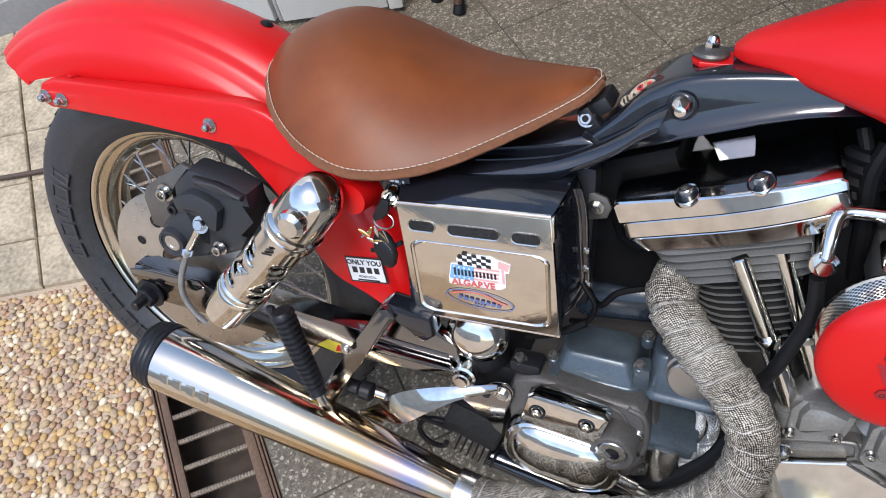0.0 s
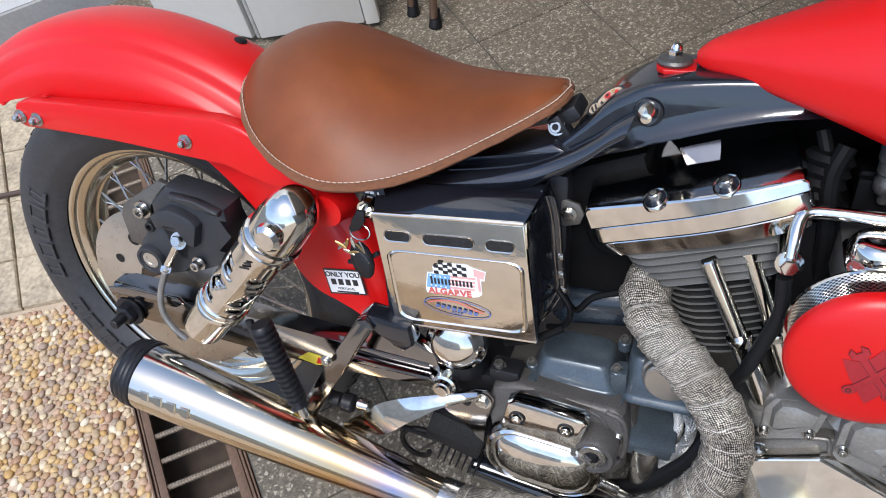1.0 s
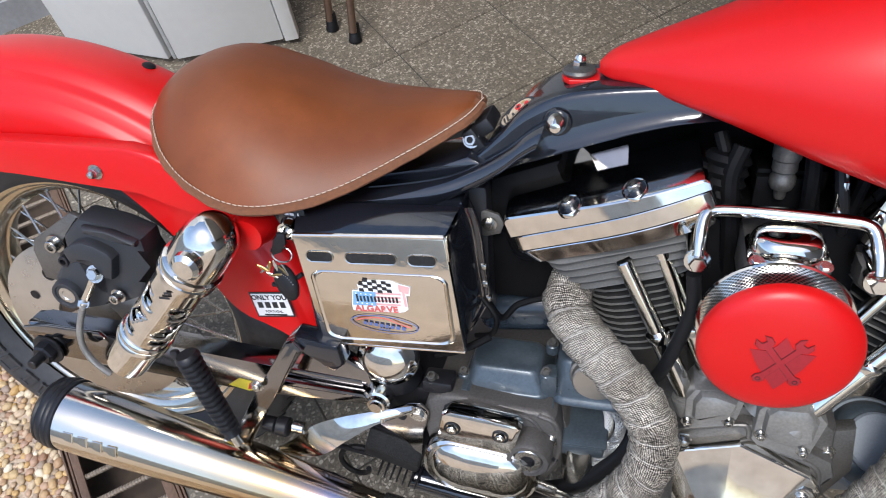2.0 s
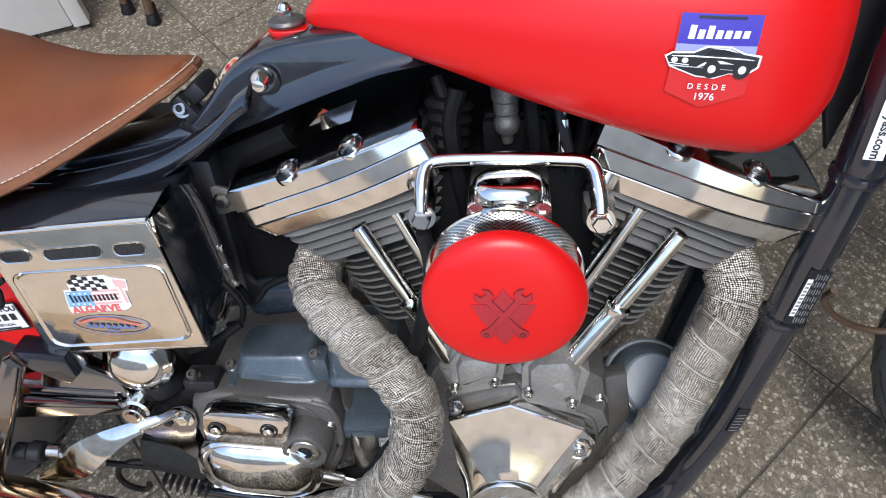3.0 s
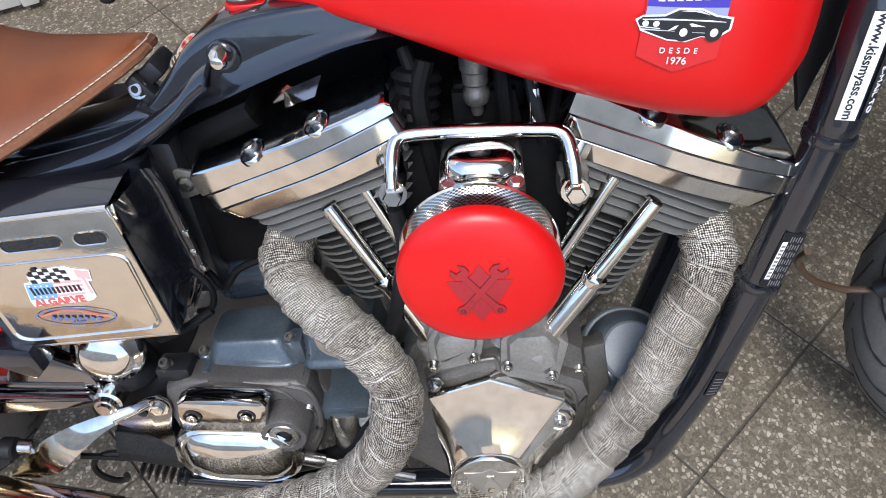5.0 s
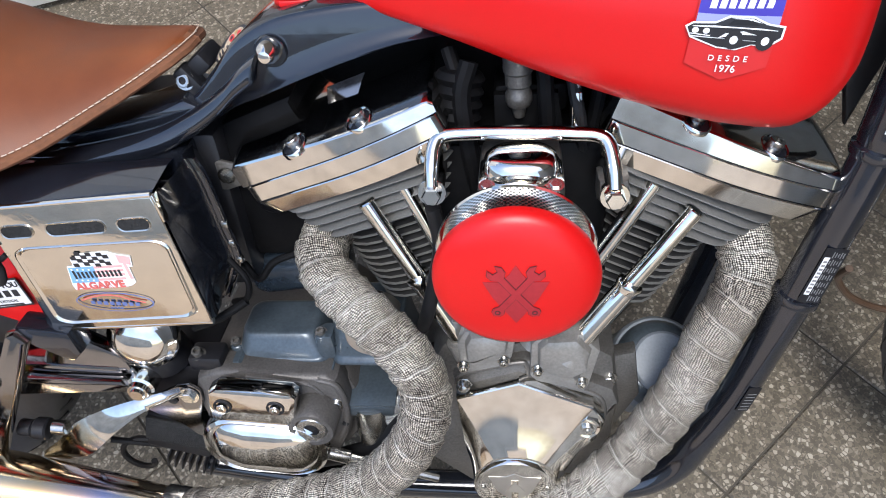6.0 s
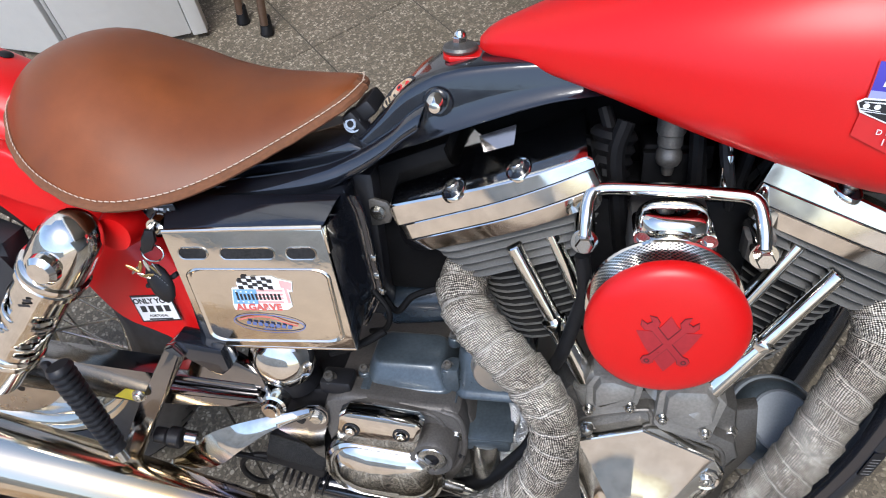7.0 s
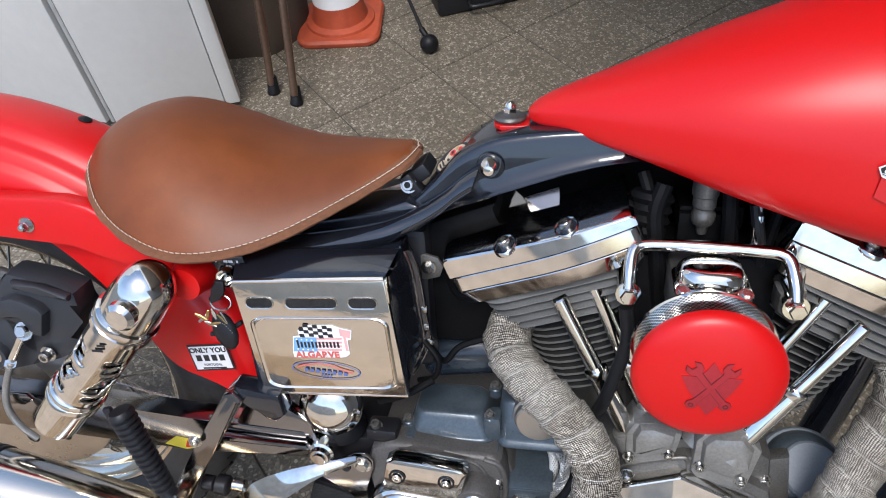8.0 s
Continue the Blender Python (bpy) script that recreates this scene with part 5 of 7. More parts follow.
flat("gear_case_rim", [(0.848, 0.0), (0.87, 0.012), (0.925, 0.03), (0.94, 0.028), (1.024, -0.015), (1.032, -0.04), (0.975, -0.13), (0.962, -0.18), (0.87, -0.18), (0.855, -0.1)], 0.04, side(-0.108), ALU, case, "", 0.006)
for outer, inner, screws in (([(0.934, 0.06), (0.933, 0.013), (0.94, 0.004), (0.991, -0.011), (0.996, -0.001), (1.005, 0.051), (0.985, 0.075), (0.944, 0.073)], [(0.941, 0.062), (0.941, 0.034), (0.948, 0.023), (0.983, 0.011), (0.991, 0.032), (0.996, 0.056), (0.981, 0.075), (0.95, 0.073)], ((0.941, 0.024), (0.988, 0.006))),
                             ([(0.857, 0.062), (0.858, 0.022), (0.862, 0.016), (0.907, 0.028), (0.914, 0.041), (0.918, 0.067), (0.886, 0.081), (0.865, 0.078)], [(0.865, 0.064), (0.866, 0.04), (0.87, 0.034), (0.902, 0.043), (0.909, 0.054), (0.911, 0.072), (0.886, 0.08), (0.871, 0.078)], ((0.862, 0.029), (0.905, 0.038)))):
    lb = flat("lifter_block", outer[::-1], 0.044, side(-0.112), CASTB, case, "bright cast lifter block", 0.0025)
    flat("block_boss", inner[::-1], 0.05, side(-0.119), CASTB, lb, "", 0.009)
    for x, z in screws:
        bolt((x, -0.1345, z), OUT, 0.0048, lb, "cap_screw", SPOKE, 0.007, True, False, True)
bm = B()
sweep(bm, catmull([(0.855, -0.128, -0.008), (0.861, -0.128, 0.009), (0.918, -0.128, 0.027), (0.929, -0.128, 0.023), (0.938, -0.128, 0.003), (0.99, -0.128, -0.015), (1.011, -0.128, -0.029), (1.017, -0.128, -0.056)], 6), 0.003, 10)
part("rim_bead", bm, ALU, case)
bolt((0.861, -0.136, 0.004), OUT, 0.0095, case, "case_plug", SPOKE, 0.004, False, True)


def cam_cover():
    """The chrome nose: a house-shaped rim drawn out in creased facets to a round boss."""
    cx, cz = 0.915, -0.134
    base = [(0.852, -0.012), (0.921, 0.0135), (1.002, -0.025), (1.015, -0.047), (1.008, -0.078), (0.984, -0.102), (0.967, -0.135), (0.95, -0.18), (0.915, -0.194), (0.88, -0.18), (0.864, -0.14), (0.857, -0.09)]
    edge = []
    for (x0, z0), (x1, z1) in zip(base, base[1:] + base[:1]):
        edge += [(x0 + (x1 - x0) * k / 7, z0 + (z1 - z0) * k / 7) for k in range(7)]
    bm = B()
    rings = []
    for f, y in ((1.0, -0.115), (1.0, -0.1425), (0.992, -0.1445), (0.975, -0.1455), (0.8, -0.149), (0.6, -0.1535), (0.4, -0.159), (0.2, -0.165), (0.06, -0.1695), (0.0, -0.17)):
        ring = []
        for x, z in edge:
            a = math.atan2(z - cz, x - cx)
            ring.append(Vector((cx + 0.047 * math.cos(a) * (1 - f) + (x - cx) * f, y, cz + 0.047 * math.sin(a) * (1 - f) + (z - cz) * f)))
        rings.append(ring)
    loft(bm, rings)
    bmesh.ops.recalc_face_normals(bm, faces=bm.faces)
    return bm


cam_nose = part("cam_cover", cam_cover(), CHROME, case, "chrome nose cover with a round emblem cap", 14)
bm = B()
weld(lathe(bm, [(0.049, 0.13), (0.0485, 0.166), (0.0475, 0.172), (0.0455, 0.1745), (0.042, 0.1745), (0.041, 0.1735), (0.0, 0.1735)], Matrix.Translation((0.915, 0, -0.134)) @ SIDE, 56))
cap = part("point_cap", bm, CHROME, case, "round chrome cap with an etched shield")
em = Matrix.Translation((0.915, 0, -0.134)) @ side(-0.1738)
flat("etched_shield", [(0, 0.026), (0.01, 0.02), (0.03, 0.02), (0.02, -0.008), (0, -0.03), (-0.02, -0.008), (-0.03, 0.02), (-0.01, 0.02)], 0.0006, em, DISC, cap)
flat("etched_bar", [(-0.004, -0.02), (0.004, -0.02), (0.004, 0.014), (-0.004, 0.014)], 0.0006, em @ Matrix.Translation((0, 0, 0.0005)), STEEL, cap)
flat("etched_mark", [(-0.012, -0.008), (0.012, -0.008), (0, 0.012)], 0.0006, em @ Matrix.Translation((0, 0, 0.0008)), DISC, cap)
for dx in (-0.037, 0.037):
    bolt((0.915 + dx, -0.1735, -0.134), OUT, 0.003, cap, "screw", SPOKE, 0.0015, False)
part("cover_lug", sweep(B(), catmull([(0.992, -0.139, -0.043), (1.004, -0.14, -0.052), (0.998, -0.142, -0.072), (0.982, -0.146, -0.094), (0.968, -0.152, -0.122)], 6), lambda t: 0.012 - 0.005 * t, 14), CHROME, cam_nose, "", 60)
bm = B()
weld(lathe(bm, [(0.0145, -0.02), (0.0145, 0.0), (0.0132, 0.0025), (0.0105, 0.002), (0.0095, -0.002), (0, -0.002)], along((0.996, -0.149, -0.053), (0.996, -0.2, -0.046)), 28))
part("bolt_boss", bm, CHROME, cam_nose)
bolt((0.996, -0.148, -0.053), OUT, 0.0068, cam_nose, "socket_bolt", SPOKE, 0.006, False, False, True)

# oil filter beyond the front pipe
bm = B()
PALE = plain("pale_blue_grey_paint", (0.2, 0.225, 0.255), 0.42, 0.0, grain=400, amount=0.15, bp=0.05)
fa, fb = Vector((1.088, -0.045, -0.062)), Vector((1.094, -0.085, -0.012))
weld(lathe(bm, [(0.0, -0.12), (0.045, -0.12), (0.05, -0.11), (0.05, -0.02), (0.0525, -0.014), (0.0525, 0.0), (0.05, 0.004), (0.0475, 0.005)], along(fa, fb) @ Matrix.Scale(1.12, 4), 48))
filt = part("oil_filter", bm, PALE, bike, "blue-grey oil filter canister with a stepped end")
bm = B()
weld(lathe(bm, [(0.0478, 0.004), (0.047, 0.008), (0.041, 0.019), (0.036, 0.022), (0.033, 0.0225)], along(fa, fb) @ Matrix.Scale(1.12, 4), 40))
part("filter_band", bm, GREY, filt, "dark recessed band")
bm = B()
weld(lathe(bm, [(0.0335, 0.02), (0.033, 0.026), (0.0305, 0.0285), (0.02, 0.0295), (0, 0.03)], along(fa, fb) @ Matrix.Scale(1.12, 4), 40))
part("filter_end", bm, PALE, filt)
flat("case_bracket", [(1.015, 0.0), (1.05, 0.01), (1.06, -0.06), (1.03, -0.13), (1.01, -0.1)], 0.02, side(-0.085), ALU, case, "", 0.004)
bolt((1.02, -0.11, -0.015), OUT, 0.007, case, "cap_screw", SPOKE, 0.008, True, False, True)

# ---- gearbox ----
gb = flat("gearbox", [(0.53, -0.03), (0.56, -0.012), (0.7, -0.012), (0.72, -0.03), (0.735, -0.08), (0.72, -0.13), (0.7, -0.16), (0.6, -0.17), (0.555, -0.14), (0.535, -0.08)], 0.2, side(0.0), GEARCAST, bike, "cast gearbox with chrome side cover and blue-grey lids", 0.01)
flat("side_casting", [(0.533, -0.044), (0.545, -0.01), (0.572, 0.0035), (0.6, 0.003), (0.64, -0.001), (0.7, -0.004), (0.712, -0.012), (0.7175, -0.03), (0.7215, -0.066), (0.714, -0.106), (0.698, -0.14), (0.67, -0.16), (0.6, -0.165), (0.56, -0.14), (0.543, -0.09)], 0.04, side(-0.104), GEARCAST, gb, "", 0.008)
flat("gasket_edge", [(0.584, -0.008), (0.588, 0.004), (0.596, 0.006), (0.606, -0.003), (0.706, -0.007), (0.711, -0.016)], 0.07, side(-0.075), GREY, gb, "", 0.002)


def pressed_lid(name, foot, crown, z0, z1, label):
    """A pressed lid: an outward foot, leaning sides and a soft crown; foot and crown are (x0, x1, y0, y1)."""
    bm = B()
    rings = []
    for f, g_ in ((0.0, 0.0), (0.02, 0.1), (0.16, 0.13), (0.2, 0.2), (0.5, 0.55), (0.72, 0.8), (0.86, 0.93), (1.0, 0.99), (1.2, 1.0), (1.6, 1.01)):
        x0, x1, y0, y1 = (a + (b - a) * f for a, b in zip(foot, crown))
        w, d = x1 - x0, y1 - y0
        rings.append([((x0 + x1) / 2 + x, (y0 + y1) / 2 + y, z0 + (z1 - z0) * g_) for x, y in rounded(w, d, min(0.016, d * 0.4), 6)])
    loft(bm, rings)
    return part(name, bm, GREY, gb, label, 60)


pressed_lid("rear_lid", (0.588, 0.702, -0.102, -0.01), (0.5985, 0.684, -0.0855, -0.03), -0.006, 0.029, "blue-grey painted lid")
pressed_lid("starter_housing", (0.702, 0.8, -0.1015, -0.01), (0.708, 0.79, -0.079, -0.02), -0.008, 0.05, "blue-grey starter housing")
flat("housing_step", [(0.688, -0.006), (0.688, 0.026), (0.696, 0.031), (0.708, 0.031), (0.71, -0.006)], 0.026, side(-0.082), GREY, gb, "", 0.004)
bm = B()
weld(lathe(bm, [(0.032, 0.06), (0.032, 0.094), (0.0295, 0.096), (0.0285, 0.1035), (0.0265, 0.1055), (0.0, 0.106)], Matrix.Translation((0.756, 0, 0.04)) @ SIDE, 40))
part("starter_cap", bm, DISC, gb, "round satin metal cap")
part("lower_tray", block(B(), (0.064, 0.058, 0.026), Matrix.Translation((0.742, -0.09, -0.066)) @ Matrix.Rotation(radians(9), 4, "X") @ Matrix.Rotation(radians(-2), 4, "Y"), 0.006, 3), GREY, gb)
part("tray_rim", block(B(), (0.068, 0.062, 0.004), Matrix.Translation((0.742, -0.09, -0.053)) @ Matrix.Rotation(radians(9), 4, "X") @ Matrix.Rotation(radians(-2), 4, "Y"), 0.0015), GREY, gb)
bm = B()
weld(lathe(bm, [(0.0, 0.0), (0.02, 0.0), (0.022, 0.004), (0.024, 0.06), (0, 0.06)], along((0.741, -0.106, -0.133), (0.742, -0.098, -0.06)), 28))
part("drain_cup", bm, SPOKE, gb)
part("starter_motor", block(B(), (0.13, 0.06, 0.06), Matrix.Translation((0.657, 0.0, 0.066)) @ Matrix.Rotation(radians(-8), 4, "Y"), 0.022, 4), NIGHT, gb, "dark blue-grey starter motor")
for p in ((0.587, -0.083, 0.009), (0.6945, -0.0865, 0.029), (0.6975, -0.046, 0.043)):
    part("screw_boss", rod(B(), Vector(p) - Vector((0, 0, 0.014)), p, 0.0085, 16), GREY, gb)
    bolt(p, (0, -0.4, 1), 0.0052, gb, "cap_screw", ALU, 0.009, True, False, True)
bolt((0.7065, -0.124, -0.05), OUT, 0.0065, gb, "cap_screw", SPOKE, 0.005, True, False, True)
bolt((0.712, -0.124, -0.085), OUT, 0.0045, gb, "cap_screw", SATIN, 0.002, False)
sc = flat("chrome_side_cover", [(0.5635, -0.042), (0.5735, 0.002), (0.584, 0.0085), (0.667, 0.0005), (0.674, -0.006), (0.663, -0.052)], 0.024, side(-0.145), CHROME, gb, "chrome gearbox side cover", 0.005)
for p in ((0.5865, -0.156, -0.0175), (0.648, -0.156, -0.0195)):
    bm = B()
    weld(lathe(bm, [(0.0095, 0), (0.0105, 0.0025), (0.0085, 0.003), (0.0078, 0)], along(p, Vector(p) + OUT), 20))
    part("bolt_pocket", bm, SATIN, sc)
    bolt(p, OUT, 0.0062, sc, "socket_bolt", CHROME, 0.006, False, False, True)
bm = B()
rings = []
ocx, ocz = 0.617, -0.098
m = side(0) @ Matrix.Translation((ocx, ocz, 0)) @ Matrix.Rotation(radians(-6), 4, "Z")
for s_, y in ((1.0, 0.12), (1.0, 0.148), (0.985, 0.153), (0.93, 0.156), (0.9, 0.153), (0.86, 0.153), (0.83, 0.156), (0.7, 0.161), (0.45, 0.1645), (0.2, 0.166)):
    rings.append([m @ Vector((x * s_, z * (s_ if s_ > 0.5 else s_), y)) for x, z in rounded(0.152, 0.098, 0.044, 8)])
loft(bm, rings)
oc = part("oval_cover", bm, CHROME, gb, "domed oval chrome cover")
for a in range(20, 380, 60):
    bolt(m @ Vector((0.078 * math.cos(radians(a)), 0.05 * math.sin(radians(a)), 0.138)), OUT, 0.0052, oc, "cap_screw", SPOKE, 0.012, False, False, True)
bm = B()
weld(lathe(bm, [(0.019, 0.152), (0.0205, 0.1565), (0.026, 0.1565), (0.0285, 0.152), (0.0295, 0.125)], Matrix.Translation((0.681, 0, -0.06)) @ SIDE, 36))
boss = part("clutch_boss", bm, GEARCAST, gb, "dark round boss with a steel plug")
bm = B()
weld(lathe(bm, [(0.0195, 0.148), (0.0195, 0.153), (0.017, 0.1555), (0.0095, 0.1555)], Matrix.Translation((0.681, 0, -0.06)) @ SIDE, 32))
part("clutch_plug", bm, SPOKE, boss)
bm = B()
lathe(bm, [(0.0095, 0.1555), (0.0085, 0.149), (0, 0.149)], Matrix.Translation((0.681, 0, -0.06)) @ SIDE, 6)
part("hex_recess", bm, SATIN, boss, smooth=20)
bm = B()
sweep(bm, catmull([(0.606, -0.123, -0.006), (0.65, -0.123, -0.012), (0.68, -0.123, -0.018), (0.694, -0.123, -0.04), (0.697, -0.123, -0.07), (0.69, -0.123, -0.1)], 6), 0.0035, 10)
part("casting_rib", bm, GEARCAST, gb)
bm = B()
sweep(bm, catmull([(0.69, -0.122, -0.01), (0.71, -0.122, -0.02), (0.7165, -0.122, -0.05), (0.713, -0.122, -0.085), (0.7, -0.122, -0.115)], 6), 0.0042, 10)
part("casting_rib", bm, GEARCAST, gb)
# braided oil lines: crossing helices of wire over a dark core
def braided(path, r):
    pts = catmull(path, 14)
    fr = frames(pts)
    core = part("oil_line", sweep(B(), pts, r * 0.86, 10), SATIN, bike, "braided steel oil line")
    bm = B()
    for hand in (-1, 1):
        for k in range(9):
            line = []
            dist = 0.0
            for i, (p, a, b) in enumerate(fr):
                if i:
                    dist += (p - fr[i - 1][0]).length
                q = 2 * math.pi * k / 9 + hand * dist * 150
                line.append(p + (a * math.cos(q) + b * math.sin(q)) * r)
            sweep(bm, line, 0.0011, 4, False)
    tagged(part("braid", bm, BRAID, core), "woven bright steel wire", kind="stuff")


braided([(0.752, -0.075, 0.0), (0.771, -0.084, -0.015), (0.787, -0.1, -0.017), (0.79, -0.106, -0.036), (0.781, -0.11, -0.06), (0.765, -0.11, -0.085), (0.74, -0.11, -0.12)], 0.0058)
braided([(0.762, -0.065, -0.012), (0.772, -0.076, -0.03), (0.776, -0.086, -0.048), (0.772, -0.094, -0.07), (0.75, -0.1, -0.11)], 0.005)
bm = B()
sweep(bm, catmull([(0.83, -0.09, 0.01), (0.808, -0.1, -0.04), (0.785, -0.112, -0.085), (0.73, -0.12, -0.14), (0.62, -0.11, -0.19)], 8), 0.011, 14)
part("black_hose", bm, HOSE, bike)
bm = B()
sweep(bm, catmull([(0.845, -0.13, 0.232), (0.849, -0.132, 0.19), (0.841, -0.132, 0.15), (0.83, -0.13, 0.105), (0.82, -0.118, 0.07)], 8), 0.0075, 14)
part("breather_hose", bm, HOSE, bike)
rodp = part("shift_rod", rod(B(), (0.69, -0.145, -0.115), (0.82, -0.14, -0.17), 0.005, 10), SPOKE, bike)
part("rod_end", rod(B(), (0.69, -0.145, -0.115), (0.715, -0.144, -0.126), 0.0085, 12), SPOKE, rodp)

# ---- frame ----
CREAM = plain("worn_cream_print", (0.42, 0.33, 0.22), 0.5, grain=220, amount=0.5, bp=0)
PRINT = plain("grey_print", (0.22, 0.22, 0.22), 0.5, amount=0.1, bp=0)
bm = B()
sweep(bm, catmull([(1.247, -0.095, 0.44), (1.2365, -0.1, 0.372), (1.233, -0.1, 0.325), (1.2293, -0.1, 0.275), (1.219, -0.1, 0.209), (1.205, -0.1, 0.137), (1.198, -0.1, 0.101), (1.182, -0.1, 0.026), (1.165, -0.1, -0.05), (1.138, -0.1, -0.13), (1.113, -0.1, -0.19), (1.06, -0.1, -0.228), (0.95, -0.1, -0.24), (0.7, -0.1, -0.235), (0.5, -0.1, -0.2)], 8), lambda t: 0.0192 if t > 0.215 else 0.021, 24)
down = part("frame_tube", bm, BLACK, bike, "gloss black front frame tube with stickers")
for p, q in (((1.2285, -0.1, 0.27), (1.226, -0.1, 0.25)), ((1.199, -0.1, 0.105), (1.1955, -0.1, 0.089))):
    bm = B()
    weld(lathe(bm, [(0.019, 0), (0.0225, 0.002), (0.0232, 0.008), (0.0222, 0.011), (0.019, 0.012)], along(p, q), 24))
    part("tube_collar", bm, BLACK, down)
bm = B()
sweep(bm, catmull([(1.262, 0.095, 0.44), (1.228, 0.1, 0.28), (1.174, 0.1, -0.02), (1.115, 0.1, -0.19), (0.95, 0.1, -0.235), (0.5, 0.1, -0.2)], 8), 0.0245, 16)
part("frame_tube", bm, BLACK, bike)


def tube_sticker(name, x0, z0, x1, z1, w, lift, mat, parent, label="", across=0.0, lean=0.0):
    """A strip that lies on the right of the front tube between two points."""
    a, b = Vector((x0, -0.1, z0)), Vector((x1, -0.1, z1))
    d = (b - a).normalized()
    nrm = (Vector((0, -1, 0)) * math.cos(lean) + Vector((d.z, 0, -d.x)) * math.sin(lean)).normalized()
    sidev = nrm.cross(d).normalized()
    m = Matrix.Translation((a + b) / 2 + nrm * lift + sidev * across) @ Matrix((d, sidev, nrm)).transposed().to_4x4()
    L_ = (b - a).length
    flat(name, [(-L_ / 2, -w / 2), (L_ / 2, -w / 2), (L_ / 2, w / 2), (-L_ / 2, w / 2)], 0.0005, m, mat, parent, label)
    return m


m = tube_sticker("tube_sticker", 1.2305, 0.289, 1.2373, 0.379, 0.0155, 0.0214, STICKW, down, "white strip sticker with black lettering", 0.002, -0.12)
words("www.kissmyass.com", 0.0108, m @ Matrix.Translation((0, 0, 0.0005)) @ Matrix.Rotation(math.pi, 4, "Z"), STICKK, down, bold=0.00015)
m = tube_sticker("tube_sticker_band", 1.2305, 0.289, 1.2373, 0.379, 0.013, 0.0216, STICKK, down, "", 0.0, 0.62)
words("SEND MY E-MAIL TO", 0.0088, m @ Matrix.Translation((0, 0, 0.0006)) @ Matrix.Rotation(math.pi, 4, "Z"), STICKW, down)
# data plates: plain bars
m = tube_sticker("data_label", 1.199, 0.107, 1.2115, 0.172, 0.022, 0.0194, SATIN, down, "data label with a white strip and fine print", 0.0, 0.1)
bar("number_bar", 0.046, 0.0052, m @ Matrix.Translation((0, 0.0065, 0.0008)), STICKW, down)
for k in range(9):
    bar("number_mark", 0.0022, 0.0034, m @ Matrix.Translation((-0.019 + 0.0046 * k, 0.0065, 0.0012)), PRINT, down)
for k in range(5):
    for j in range(7):
        bar("print_bar", 0.007 - 0.0015 * ((k + j) % 3), 0.0008, m @ Matrix.Translation((-0.028 + 0.009 * j, 0.0018 - 0.0025 * k, 0.0006)), PRINT, down)
m = tube_sticker("small_label", 1.163, -0.056, 1.172, -0.018, 0.016, 0.0194, SATIN, down, "small printed label", 0.0, 0.25)
for k in range(6):
    bar("print_bar", 0.0008, 0.011, m @ Matrix.Translation((-0.016 + 0.005 * k, 0, 0.0006)), PRINT, down)
# backbone and its castings
bm = B()
rings = []
for p in catmull([(0.33, -0.07, 0.238), (0.4, -0.07, 0.247), (0.455, -0.07, 0.255), (0.513, -0.07, 0.264), (0.57, -0.067, 0.276), (0.608, -0.061, 0.291), (0.64, -0.057, 0.31), (0.663, -0.055, 0.329), (0.681, -0.054, 0.341)], 6):
    rings.append([p + Vector((0.35 * z, y, z)) for y, z in ((-0.008, -0.0165), (-0.0145, -0.013), (-0.0168, -0.006), (-0.0155, 0.002), (-0.0105, 0.0085), (-0.0045, 0.0125), (0.003, 0.0125), (0.006, 0.007), (0.004, -0.0155))])
loft(bm, rings)
bmesh.ops.recalc_face_normals(bm, faces=bm.faces)
part("side_rail", bm, BLACK, bike, "gloss black frame side rail", 60)
flat("rail_shelf", [(0.33, 0.225), (0.5, 0.25), (0.58, 0.268), (0.62, 0.3), (0.6, 0.31), (0.54, 0.29), (0.4, 0.262), (0.33, 0.25)], 0.07, side(-0.02), BLACK, bike, "", 0.006)
def backbone():
    """A broad pressed sheet that sweeps from under the seat up to the tank, rolled over at its top."""
    top = catmull([(0.56, 0, 0.272), (0.6, 0, 0.303), (0.632, 0, 0.332), (0.662, 0, 0.362), (0.7, 0, 0.381), (0.76, 0, 0.39), (0.85, 0, 0.396), (1.0, 0, 0.414), (1.2, 0, 0.44)], 6)
    low = catmull([(0.585, 0, 0.262), (0.62, 0, 0.283), (0.65, 0, 0.3), (0.682, 0, 0.312), (0.721, 0, 0.327), (0.782, 0, 0.347), (0.847, 0, 0.361), (1.0, 0, 0.375), (1.2, 0, 0.39)], 6)
    bm = B()
    rings = []
    for p, q in zip(top, low):
        right = []
        for f, y in ((0.0, 0.0), (0.0, 0.03), (0.015, 0.037), (0.05, 0.0415), (0.11, 0.044), (0.2, 0.045), (0.6, 0.0465), (0.88, 0.048), (0.95, 0.052), (0.99, 0.0535), (1.03, 0.052), (1.0, 0.02), (1.0, 0.0)):
            c = p.lerp(q, f)
            right.append(Vector((c.x, -y, c.z)))
        rings.append(right + [Vector((v.x, -v.y, v.z)) for v in reversed(right[1:-1])])
    loft(bm, rings)
    bmesh.ops.recalc_face_normals(bm, faces=bm.faces)
    return bm


back = part("frame_backbone", backbone(), BLACK, bike, "gloss black pressed frame backbone", 50)
bm = B()
weld(lathe(bm, [(0.0158, 0.036), (0.0158, 0.0475), (0.0145, 0.0495), (0, 0.0495)], Matrix.Translation((0.697, 0, 0.352)) @ SIDE, 28))
part("frame_boss", bm, BLACK, back)
bm = B()
weld(lathe(bm, [(0.0115, 0.048), (0.0115, 0.054), (0.0098, 0.062), (0.0055, 0.068), (0, 0.0695)], Matrix.Translation((0.697, 0, 0.354)) @ SIDE, 24))
